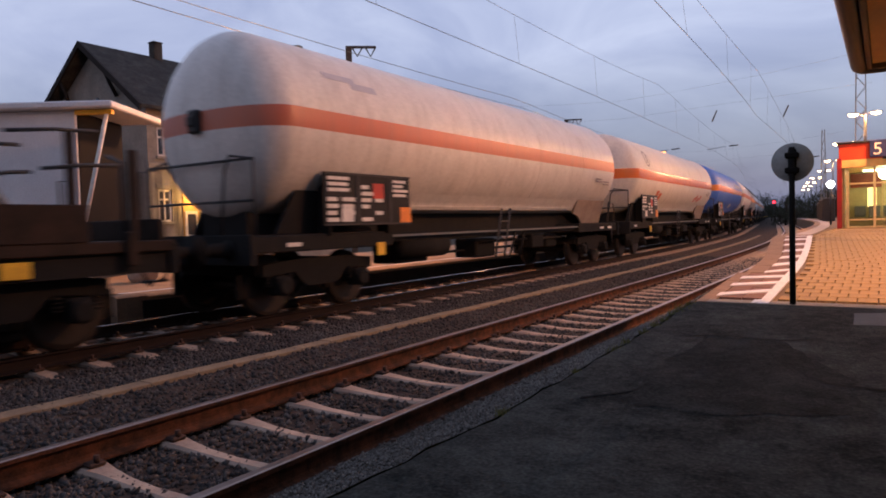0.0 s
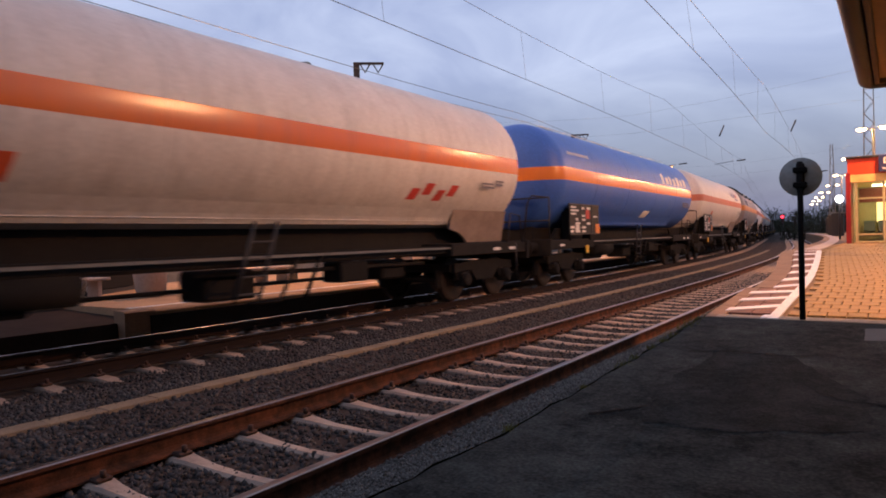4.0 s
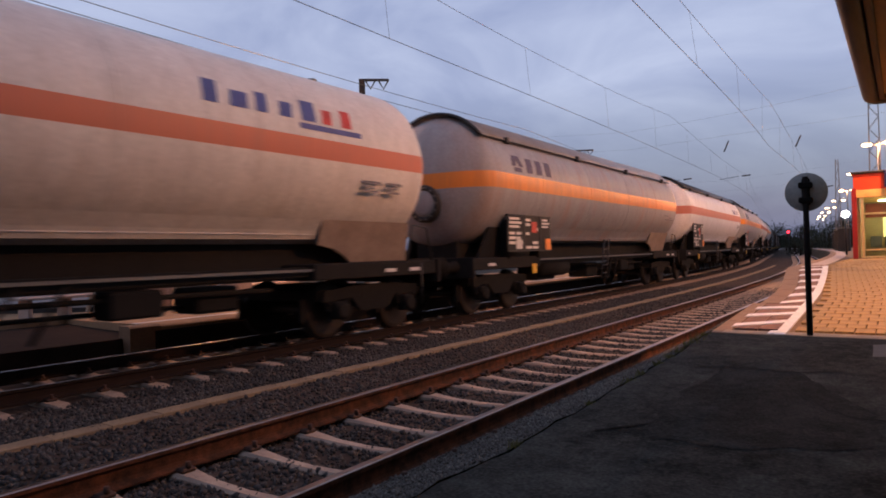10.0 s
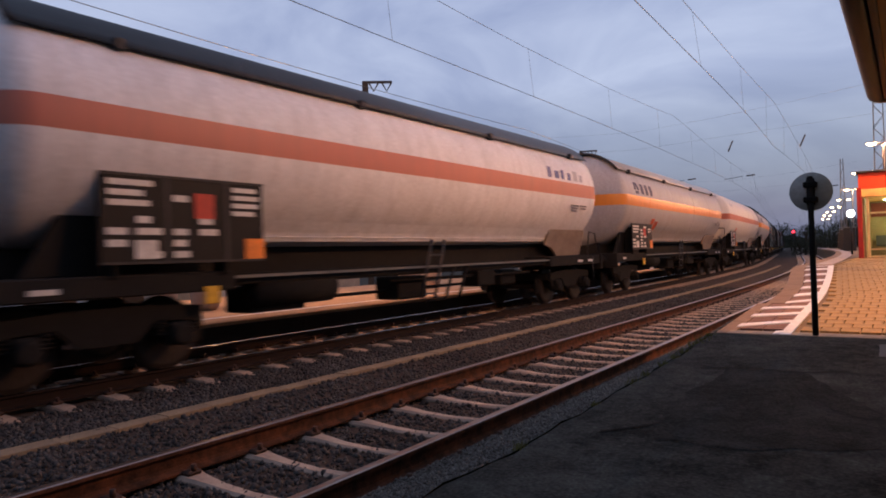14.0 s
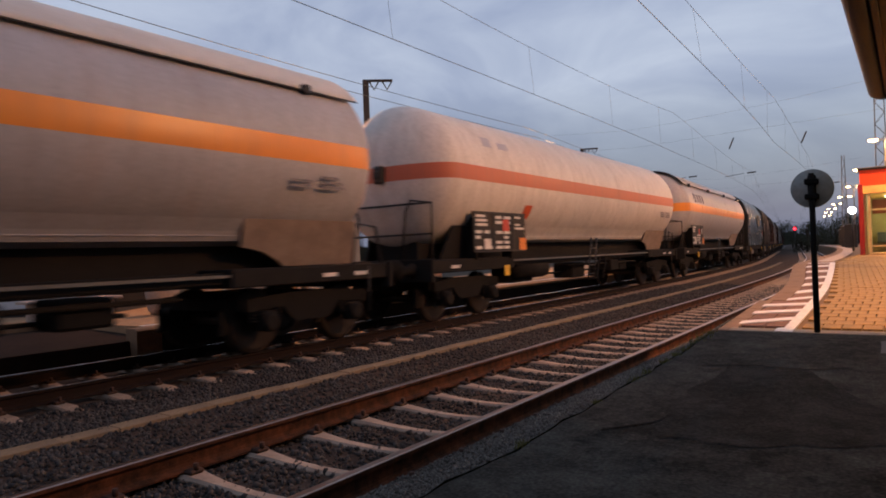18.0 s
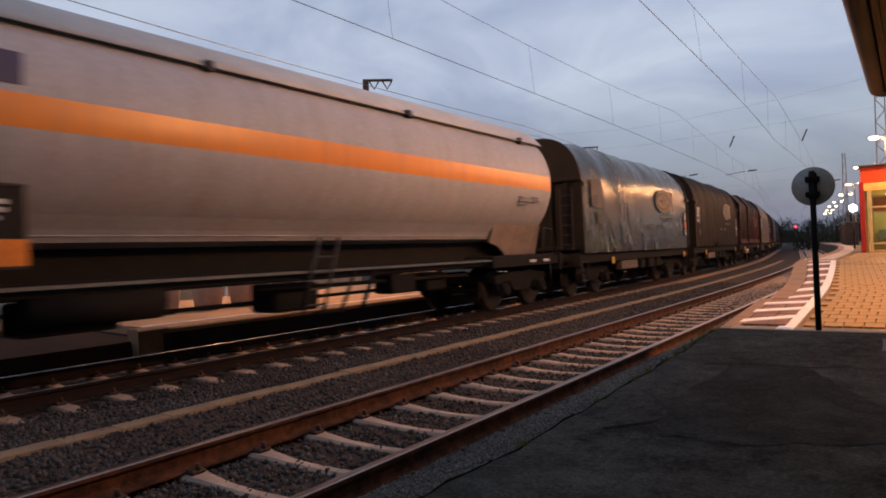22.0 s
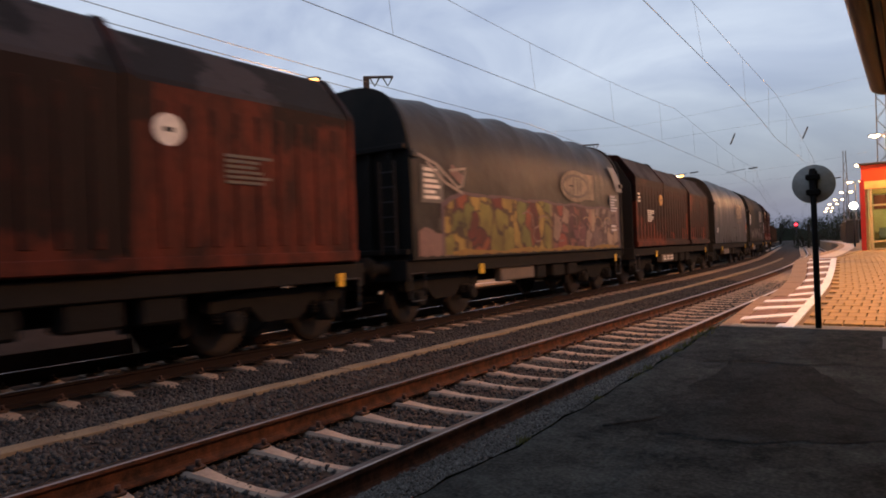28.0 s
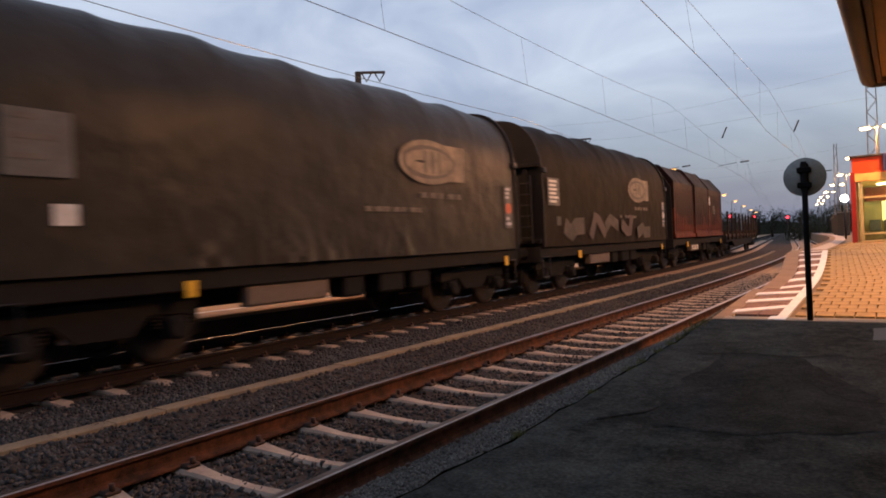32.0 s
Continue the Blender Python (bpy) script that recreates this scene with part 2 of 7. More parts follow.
M["soil"] = mat("soil", (0.07, 0.06, 0.045), 0.95, scale=0.15, fine=3, bump=0.4, spec=0.06)
M["rail"] = mat("rusty_rail", (0.11, 0.045, 0.024), 0.85, color2=(0.03, 0.017, 0.012), scale=7, fine=60, bump=0.4, spec=0.1, mix=1.0)
# rails of the train's track, a darker brown than the near ones
M["rail2"] = mat("dark_brown_rail", (0.024, 0.015, 0.012), 0.88, color2=(0.012, 0.009, 0.008), scale=4, fine=60, bump=0.3, spec=0.1)
M["railtop"] = mat("worn_rail_head", (0.34, 0.26, 0.22), 0.32, metal=0.9, color2=(0.22, 0.13, 0.09), scale=2, fine=30, bump=0.03)
M["shinytop"] = mat("polished_rail_head", (0.5, 0.48, 0.46), 0.25, metal=1.0, scale=2, fine=30, bump=0.02)
M["sleeper"] = mat("sleeper_concrete", (0.44, 0.35, 0.27), 0.9, color2=(0.22, 0.15, 0.12), scale=3, fine=40, bump=0.25, spec=0.06)
M["clip"] = mat("rusty_clip", (0.07, 0.04, 0.03), 0.7, metal=0.4, scale=10)
M["trough"] = mat("trough_concrete", (0.26, 0.205, 0.135), 0.92, color2=(0.16, 0.12, 0.09), scale=1.5, fine=25, bump=0.3, spec=0.06)
M["gravel"] = mat("gravel_kerb", (0.145, 0.138, 0.125), 0.95, color2=(0.042, 0.04, 0.036), scale=6, fine=38, bump=1.0, mix=1.0, grain=0.7, crisp=0.9, spec=0.06)
M["asphalt"] = mat("asphalt", (0.072, 0.075, 0.066), 0.97, color2=(0.012, 0.013, 0.012), scale=1.0, fine=42, bump=1.0, mix=1.0, spec=0.06, grain=0.95, crisp=0.9)
M["patch"] = mat("asphalt_patch", (0.042, 0.044, 0.040), 0.97, color2=(0.009, 0.0095, 0.009), scale=1.2, fine=42, bump=1.0, mix=1.0, spec=0.06, grain=0.9, crisp=0.9)
M["white"] = mat("road_paint", (0.82, 0.80, 0.76), 0.7, color2=(0.62, 0.58, 0.53), scale=3, fine=30, bump=0.1)
M["kerb"] = mat("platform_kerb", (0.27, 0.17, 0.10), 0.9, color2=(0.16, 0.10, 0.065), scale=2, fine=30, bump=0.3)
M["black"] = mat("underframe_black", (0.016, 0.016, 0.016), 0.9, color2=(0.020, 0.019, 0.018), scale=3, fine=30, bump=0.2, spec=0.05)
M["steel"] = mat("grey_steel", (0.15, 0.16, 0.16), 0.55, metal=0.5, scale=3)
M["iron"] = mat("dark_iron", (0.035, 0.036, 0.038), 0.6, metal=0.3, scale=3)
M["wire"] = mat("copper_wire", (0.11, 0.125, 0.115), 0.6, metal=0.3, scale=1, bump=0)
M["plate"] = mat("data_plate_black", (0.009, 0.0085, 0.009), 0.55, scale=5, spec=0.2)
M["label"] = mat("label_white", (0.7, 0.69, 0.66), 0.6, color2=(0.45, 0.43, 0.4), scale=6)
M["red"] = mat("red_paint", (0.55, 0.05, 0.03), 0.55, scale=4)
M["orange"] = mat("orange_placard", (0.85, 0.26, 0.03), 0.5, scale=4)
M["yellow"] = mat("yellow_paint", (0.75, 0.45, 0.03), 0.55, scale=4)
M["blueprint"] = mat("blue_print", (0.07, 0.09, 0.28), 0.5, scale=4)
M["greyprint"] = mat("grey_print", (0.19, 0.18, 0.19), 0.6, scale=4)
M["joint"] = mat("joint_sand", (0.21, 0.135, 0.07), 0.95, scale=2)
M["paver"] = mat("paver", (0.42, 0.26, 0.09), 0.85, color2=(0.22, 0.135, 0.055), scale=0.9, fine=30, bump=0.3, mix=0.85, grain=0.4)
M["edgepaver"] = mat("edge_paver", (0.22, 0.11, 0.07), 0.88, color2=(0.13, 0.07, 0.05), scale=1.5, fine=30, bump=0.3)
M["threshold"] = mat("threshold_concrete", (0.36, 0.28, 0.19), 0.9, color2=(0.22, 0.16, 0.11), scale=3, fine=30)
M["pale"] = mat("pale_concrete", (0.46, 0.38, 0.33), 0.88, color2=(0.34, 0.27, 0.22), scale=1, fine=20)
M["farplat"] = mat("far_paving", (0.42, 0.28, 0.17), 0.9, color2=(0.24, 0.15, 0.09), scale=1, fine=14, spec=0.06)
# near-black so the platform face looks shaded by the wagons
M["farface"] = mat("shaded_face", (0.03, 0.027, 0.025), 0.95, color2=(0.016, 0.014, 0.013), scale=2, fine=25, bump=0.4, spec=0.05)
M["patch2"] = mat("concrete_patch", (0.12, 0.12, 0.12), 0.95, scale=3)
M["crack"] = mat("tar", (0.012, 0.012, 0.012), 0.9, scale=3, spec=0.08)
# shadow colour for the step at the asphalt's edge, slightly green
M["edgeshade"] = mat("edge_shadow", (0.012, 0.014, 0.008), 0.95, color2=(0.028, 0.03, 0.012), scale=6, fine=40, bump=0.8, spec=0.05)
M["weed"] = mat("weed", (0.11, 0.12, 0.035), 0.9, color2=(0.16, 0.13, 0.06), scale=20, spec=0.06)
M["signback"] = mat("sign_back", (0.30, 0.32, 0.31), 0.55, metal=0.2, color2=(0.2, 0.22, 0.21), scale=4, fine=25, bump=0.05)
M["redfascia"] = mat("red_fascia", (0.78, 0.065, 0.015), 0.5, scale=1, bump=0.02)
M["redpost"] = mat("red_post", (0.3, 0.015, 0.015), 0.5, scale=2, bump=0.02)
M["yellowband"] = mat("yellow_band", (0.85, 0.55, 0.18), 0.55, scale=2, bump=0.02)
M["cream"] = mat("cream_frame", (0.55, 0.45, 0.25), 0.5, scale=3, bump=0.02)
M["greenwall"] = mat("yellow_green_wall", (0.42, 0.37, 0.19), 0.7, scale=1)
M["innerred"] = mat("inner_red_panel", (0.24, 0.05, 0.025), 0.5, scale=2, bump=0.02)
M["bluesign"] = mat("blue_sign", (0.02, 0.03, 0.12), 0.45, scale=3, bump=0.02)
M["pane"] = glass("window_pane")
M["tubelamp"] = glow("tube_lamp", (1.0, 0.9, 0.6), 12.0)
M["poster"] = glow("lit_poster", (1.0, 0.82, 0.32), 1.3)
M["soffit"] = mat("soffit_boards", (0.42, 0.25, 0.07), 0.7, color2=(0.28, 0.16, 0.05), scale=1.5, fine=20, streak=1)
M["fasciawood"] = mat("fascia_wood", (0.10, 0.06, 0.03), 0.7, scale=3)
M["verge"] = mat("dark_verge_wood", (0.030, 0.028, 0.027), 0.85, scale=3, spec=0.1)
M["stone"] = mat("house_stone", (0.26, 0.24, 0.21), 0.9, color2=(0.14, 0.13, 0.115), scale=1.5, fine=9, bump=0.6)
M["slate"] = mat("roof_slate", (0.060, 0.060, 0.056), 0.9, color2=(0.026, 0.026, 0.025), scale=1.6, fine=7, bump=0.6, mix=0.9, grain=0.5, spec=0.15)
M["stone2"] = mat("dressed_stone", (0.3, 0.27, 0.23), 0.85, scale=3, fine=14)
M["darkglass"] = mat("dark_glass", (0.03, 0.035, 0.045), 0.15, spec=0.6, scale=1, bump=0.0)
M["whitepaint"] = mat("white_paint", (0.72, 0.70, 0.66), 0.6, scale=4, bump=0.05)
M["whitepanel"] = mat("white_panel", (0.58, 0.60, 0.63), 0.5, color2=(0.46, 0.48, 0.52), scale=1.2, bump=0.03)
M["darkpanel"] = mat("dark_panel", (0.014, 0.014, 0.015), 0.8, scale=2, spec=0.1)
M["ochrewall"] = mat("ochre_wall", (0.55, 0.36, 0.12), 0.8, scale=3)
M["bark"] = mat("bark", (0.04, 0.032, 0.026), 0.9, scale=4, spec=0.06)
M["leaf"] = mat("dark_leaf", (0.045, 0.052, 0.036), 0.85, color2=(0.028, 0.031, 0.024), scale=0.5, bump=0, spec=0.06)
M["sodium"] = glow("sodium_lamp", (1.0, 0.62, 0.28), 30.0)
M["farsodium"] = glow("far_sodium_lamp", (1.0, 0.48, 0.13), 5.0)
M["globe"] = glow("white_lamp", (1.0, 0.92, 0.8), 18.0)
M["redlamp"] = glow("red_signal_lamp", (1.0, 0.03, 0.05), 6.0)

# ---- mesh helpers ----
def mesh_of(bm, name, material, smooth=False):
    me = bpy.data.meshes.new(name)
    if smooth:
        for f in bm.faces:
            f.smooth = True
    bm.to_mesh(me)
    bm.free()
    for m in material if isinstance(material, (list, tuple)) else (material,):
        me.materials.append(m)
    return me


def part(name, bm, material, parent=None, label="", at=None, smooth=False):
    """Links a bmesh or a finished mesh as one object, under a thing if one is given."""
    me = bm if isinstance(bm, bpy.types.Mesh) else mesh_of(bm, name, material, smooth)
    ob = new(name, me)
    ob.parent = parent
    if at is not None:
        ob.matrix_basis = at
    if label:
        ob["label"] = label
    return ob


def empty(name, at=None):
    ob = new(name)
    ob.empty_display_size = 0.2
    if at is not None:
        ob.matrix_basis = at
    return ob


def box(bm, x0, x1, y0, y1, z0, z1, bevel=0.0, idx=0, m=None):
    vs = [bm.verts.new((x, y, z)) for x in (x0, x1) for y in (y0, y1) for z in (z0, z1)]
    fs = [bm.faces.new([vs[i] for i in q]) for q in ((0, 1, 3, 2), (4, 6, 7, 5), (0, 4, 5, 1), (2, 3, 7, 6), (0, 2, 6, 4), (1, 5, 7, 3))]
    for f in fs:
        f.material_index = idx
    if bevel:
        es = list({e for f in fs for e in f.edges})
        r = bmesh.ops.bevel(bm, geom=es, offset=bevel, segments=1, affect="EDGES")
        vs = list({v for f in r["faces"] for v in f.verts} | {v for v in vs if v.is_valid})
        for f in r["faces"]:
            f.material_index = idx
    if m is not None:
        bmesh.ops.transform(bm, matrix=m, verts=[v for v in vs if v.is_valid])
    return vs


def B(*args, **kw):
    bm = bmesh.new()
    box(bm, *args, **kw)
    return bm


def tube(bm, pts, r, seg=6, idx=0, cap=True):
    """A round bar along a line of points."""
    pts = [Vector(p) for p in pts]
    rings = []
    for i, p in enumerate(pts):
        d = (pts[min(i + 1, len(pts) - 1)] - pts[max(i - 1, 0)]).normalized()
        u = d.orthogonal().normalized() if i == 0 else (u - d * u.dot(d)).normalized()
        v = d.cross(u)
        rings.append([bm.verts.new(p + r * (math.cos(a) * u + math.sin(a) * v)) for a in (2 * math.pi * k / seg for k in range(seg))])
    for a, b in zip(rings, rings[1:]):
        for k in range(seg):
            f = bm.faces.new((a[k], a[(k + 1) % seg], b[(k + 1) % seg], b[k]))
            f.material_index, f.smooth = idx, seg > 5
    if cap:
        bm.faces.new(rings[0][::-1]).material_index = idx
        bm.faces.new(rings[-1]).material_index = idx
    return rings


def T(pts, r, seg=6):
    bm = bmesh.new()
    tube(bm, pts, r, seg)
    return bm


def lathe(bm, prof, seg=24, axis="Y", centre=(0, 0, 0), idx=0, smooth=True):
    """Turns (position along the axis, radius) pairs round the axis."""
    c = Vector(centre)
    rings = []
    for h, r in prof:
        ring = []
        for k in range(seg):
            a = 2 * math.pi * k / seg
            p = (r * math.cos(a), h, r * math.sin(a)) if axis == "Y" else ((h, r * math.cos(a), r * math.sin(a)) if axis == "X" else (r * math.cos(a), r * math.sin(a), h))
            ring.append(bm.verts.new(c + Vector(p)))
        rings.append(ring)
    for a, b in zip(rings, rings[1:]):
        for k in range(seg):
            f = bm.faces.new((a[k], a[(k + 1) % seg], b[(k + 1) % seg], b[k]))
            f.smooth, f.material_index = smooth, idx
    for ring in (rings[0], rings[-1]):
        f = bm.faces.new(ring)
        f.material_index = idx
    bmesh.ops.recalc_face_normals(bm, faces=bm.faces)
    return bm


def prism(bm, outline, y0, y1, idx=0, smooth=False):
    """An outline in x and z, pushed out along y."""
    a = [bm.verts.new((x, y0, z)) for x, z in outline]
    b = [bm.verts.new((x, y1, z)) for x, z in outline]
    n = len(a)
    for k in range(n):
        f = bm.faces.new((a[k], a[(k + 1) % n], b[(k + 1) % n], b[k]))
        f.material_index, f.smooth = idx, smooth
    bm.faces.new(a[::-1]).material_index = idx
    bm.faces.new(b).material_index = idx
    bmesh.ops.recalc_face_normals(bm, faces=bm.faces)
    return bm


def sweep(outline, ss, off=0.0, closed=True, height=None, idx=None):
    """An outline (offset, z) carried along the line of the tracks."""
    bm = bmesh.new()
    rings = []
    for s in ss:
        dz = height(s) if height else 0.0
        rings.append([bm.verts.new(along(s, off + u, z + dz)[0]) for u, z in outline])
    n = len(outline)
    for a, b in zip(rings, rings[1:]):
        for k in range(n if closed else n - 1):
            f = bm.faces.new((a[k], a[(k + 1) % n], b[(k + 1) % n], b[k]))
            if idx:
                f.material_index = idx[k]
    if closed:
        bm.faces.new(rings[0])
        bm.faces.new(rings[-1])
    bmesh.ops.recalc_face_normals(bm, faces=bm.faces)
    return bm


def ribbon(outline, ss, off=0.0, height=None):
    """An open sheet over offsets, carried along the line, facing up."""
    bm = bmesh.new()
    rings = [[bm.verts.new(along(s, off + u, z + (height(s) if height else 0.0))[0]) for u, z in outline] for s in ss]
    for a, b in zip(rings, rings[1:]):
        for k in range(len(outline) - 1):
            bm.faces.new((a[k], a[k + 1], b[k + 1], b[k]))
    return bm


def structure(ob, label="", category=""):
    return tagged(ob, label, category, kind="structure")


def ramp(y):
    """The height of the near platform: level, then a ramp up to the raised part."""
    return min(0.76, max(0.0, 0.05 * (y - 4.0)))


# ---- ground and tracks ----
OFF1 = X1 - X2
bm = bmesh.new()
bmesh.ops.create_grid(bm, x_segments=40, y_segments=40, size=1500)
structure(part("ground", bm, M["soil"], at=pose(0, 600, -0.62)), "dark bare soil round the railway line", "ground")

LINE = stations(-30, 420)
bed = [(-9, -0.62), (-2.4, -0.24), (-1.35, -0.215), (-0.6, -0.235), (0, -0.24), (0.6, -0.235), (1.35, -0.215), (2.1, -0.18), (2.5, -0.15), (3.0, -0.16), (3.4, -0.2),
       (OFF1 - 1.35, -0.215), (OFF1 - 0.6, -0.225), (OFF1, -0.23), (OFF1 + 0.6, -0.225), (OFF1 + 1.1, -0.2), (OFF1 + 1.5, -0.3), (OFF1 + 2.2, -0.6)]
structure(part("ballast", ribbon(bed, LINE), M["ballast"]), "dark brown-grey railway ballast between the tracks", "ballast")

RAIL = [(-0.075, -0.172), (0.075, -0.172), (0.075, -0.158), (0.02, -0.14), (0.01, -0.12), (0.01, -0.045), (0.036, -0.032), (0.036, -0.006),
        (0.026, 0.0), (-0.026, 0.0), (-0.036, -0.006), (-0.036, -0.032), (-0.01, -0.045), (-0.01, -0.12), (-0.02, -0.14), (-0.075, -0.158)]


def sleeper_mesh():
    """Concrete sleeper, deeper under the rails than in the middle."""
    bm = bmesh.new()
    rings = []
    for x, top, w in ((-1.3, -0.215, 0.085), (-1.1, -0.185, 0.10), (-0.64, -0.176, 0.10), (-0.52, -0.182, 0.078), (-0.3, -0.198, 0.06), (0, -0.205, 0.054),
                      (0.3, -0.198, 0.06), (0.52, -0.182, 0.078), (0.64, -0.176, 0.10), (1.1, -0.185, 0.10), (1.3, -0.215, 0.085)):
        rings.append([bm.verts.new((x, -w - 0.015, -0.36)), bm.verts.new((x, -w, top - 0.02)), bm.verts.new((x, -w + 0.02, top)),
                      bm.verts.new((x, w - 0.02, top)), bm.verts.new((x, w, top - 0.02)), bm.verts.new((x, w + 0.015, -0.36))])
    for a, b in zip(rings, rings[1:]):
        for k in range(5):
            bm.faces.new((a[k], b[k], b[k + 1], a[k + 1]))
    bm.faces.new(rings[0])
    bm.faces.new(rings[-1][::-1])
    bmesh.ops.recalc_face_normals(bm, faces=bm.faces)
    return mesh_of(bm, "sleeper", M["sleeper"])


def clip_mesh():
    bm = bmesh.new()
    for sx in (-1, 1):
        for side in (-1, 1):
            x = sx * GAUGE / 2 + side * 0.105
            box(bm, x - 0.05, x + 0.05, -0.06, 0.06, -0.18, -0.145, bevel=0.012)
            tube(bm, [(x + side * 0.03, 0, -0.15), (x + side * 0.03, 0, -0.10)], 0.02, 6)
    return mesh_of(bm, "rail_clip", M["clip"])


SLEEPER, CLIPS = sleeper_mesh(), clip_mesh()


def railway(name, off, first, count, label, top):
    track = structure(empty(name, pose(0, 0, 0)), label, "railway track")
    for sx in (-1, 1):
        bm = sweep(RAIL, stations(-30, 380), off + sx * GAUGE / 2, idx=[0] * 7 + [1, 1, 1] + [0] * 6)
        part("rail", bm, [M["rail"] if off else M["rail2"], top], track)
    for i in range(count):
        s = first + 0.6 * i
        p, a = along(s, off)
        at = Matrix.Translation(p) @ Matrix.Rotation(a, 4, "Z")
        tie = part("sleeper", SLEEPER, None, track, at=at)
        if s < 24:
            part("rail_clip", CLIPS, None, tie)
    return track


railway("railway_track", OFF1, 2.914 - 0.6 * 8, 215, "near railway track with rusty rails on concrete sleepers", M["railtop"])
railway("railway_track", 0.0, 3.652 - 0.6 * 8, 215, "second railway track with polished rail heads under the train", M["shinytop"])


def stones(name, u0, u1, s0, s1, count, size, base, seed):
    """Loose broken stones as one mesh."""
    rng = np.random.default_rng(seed)
    shape = np.array([(1, 0, 0), (-1, 0, 0), (0, 1, 0), (0, -1, 0), (0, 0, 1), (0, 0, -1)], float)
    tri = np.array([(0, 2, 4), (2, 1, 4), (1, 3, 4), (3, 0, 4), (2, 0, 5), (1, 2, 5), (3, 1, 5), (0, 3, 5)])
    n = count
    ang = rng.uniform(0, 6.28, n)
    sz = size * rng.uniform(0.5, 1.35, (n, 1, 1)) * rng.uniform(0.6, 1.2, (n, 1, 3))
    v = shape[None] * sz + rng.normal(0, size * 0.16, (n, 6, 3))
    tilt = rng.uniform(-0.7, 0.7, n)
    c, s = np.cos(ang)[:, None], np.sin(ang)[:, None]
    x, y, z = v[..., 0] * c - v[..., 1] * s, v[..., 0] * s + v[..., 1] * c, v[..., 2]
    ct, st = np.cos(tilt)[:, None], np.sin(tilt)[:, None]
    y, z = y * ct - z * st, y * st + z * ct
    u = rng.uniform(u0, u1, n)
    ss = s0 + (s1 - s0) * rng.uniform(0, 1, n) ** 1.5
    hx = np.array([b[0] for b in bed])
    hz = np.array([b[1] for b in bed])
    verge = u0 > OFF1
    zz = np.interp(u, hx, hz) + base + rng.uniform(-0.012, 0.012, n)
    if verge:
        slope = np.clip(0.05 * (ss - 4), 0, 0.76)
        rim = 1.30 + 0.22 * np.clip((ss - 2.5) / 5, 0, 1)
        v0, q = u - OFF1, np.clip((u - OFF1 - 1.1) / (rim - 1.1), 0, 1)
        mid = -0.10 + 0.3 * slope
        zz = np.where(v0 < 1.1, -0.135 + (v0 - 0.83) / 0.27 * (mid + 0.135), mid + q * (slope - 0.055 - mid)) + rng.uniform(-0.006, 0.008, n)
        zz = np.where(v0 > rim, -1.0, zz)
    px = np.where(ss > BEND, -0.5 * TURN * np.maximum(ss - BEND, 0) ** 2, 0)
    verts = np.stack([x + (X2 + u + px)[:, None], y + ss[:, None], z + zz[:, None]], -1).reshape(-1, 3)
    faces = (tri[None] + 6 * np.arange(n)[:, None, None]).reshape(-1, 3)
    me = bpy.data.meshes.new(name)
    me.vertices.add(len(verts))
    me.vertices.foreach_set("co", verts.ravel())
    me.loops.add(faces.size)
    me.loops.foreach_set("vertex_index", faces.ravel().astype(np.int32))
    me.polygons.add(len(faces))
    me.polygons.foreach_set("loop_start", np.arange(0, faces.size, 3, dtype=np.int32))
    me.polygons.foreach_set("loop_total", np.full(len(faces), 3, dtype=np.int32))
    me.materials.append(M["pebbles"] if verge else M["stones"])
    me.update(calc_edges=True)
    return tagged(new(name, me), "loose dark broken ballast stones", "ballast", kind="stuff")


stones("ballast_stones", 1.0, OFF1 + 1.35, 1.2, 27, 62000, 0.027, 0.0, 3)
stones("verge_gravel", OFF1 + 0.84, OFF1 + 1.72, 1.5, 10.5, 26000, 0.012, 0.0, 4)

# cable trough between the tracks, lid by lid
trough = structure(empty("cable_trough", pose(0, 0, 0)), "concrete cable trough with flat lids between the tracks", "cable trough")
bm = bmesh.new()
box(bm, -0.105, 0.105, -0.248, 0.248, -0.05, 0.0, bevel=0.006)
LID = mesh_of(bm, "lid", M["trough"])
rnd = random.Random(5)
for i in range(110):
    p, a = along(-1 + 0.5 * i, 2.75, -0.115 + rnd.uniform(-0.006, 0.006))
    part("lid", LID, None, trough, at=Matrix.Translation(p) @ Matrix.Rotation(a + rnd.uniform(-0.012, 0.012), 4, "Z"))
part("channel", sweep([(-0.09, -0.4), (0.09, -0.4), (0.09, -0.15), (-0.09, -0.15)], stations(-1, 55), 2.75), M["trough"], trough)

# ---- near platform ----
EDGE = OFF1 + 1.66      # platform edge
YS = [-12 + 0.25 * i for i in range(84)] + [8.98]


def asphalt_edge(y):
    """Where the worn edge of the asphalt runs, not quite straight."""
    return -2.32 + 0.22 * min(1, max(0, (y - 2.5) / 5)) + 0.012 * math.sin(5.1 * y) + 0.009 * math.sin(12.7 * y + 1)


bm = bmesh.new()
rows = []
for y in YS:
    left = asphalt_edge(y)
    rows.append([bm.verts.new((x, y, ramp(y) + z)) for x, z in ((left - 0.02, -0.25), (left - 0.012, -0.02), (left + 0.03, 0.0), (left + 0.5, 0), (-0.5, 0), (2, 0), (6, 0), (12, 0))])
for a, b in zip(rows, rows[1:]):
    for k in range(7):
        bm.faces.new((a[k], a[k + 1], b[k + 1], b[k]))
structure(part("pavement", bm, M["asphalt"]), "worn dark asphalt platform with cracks and patches", "pavement")

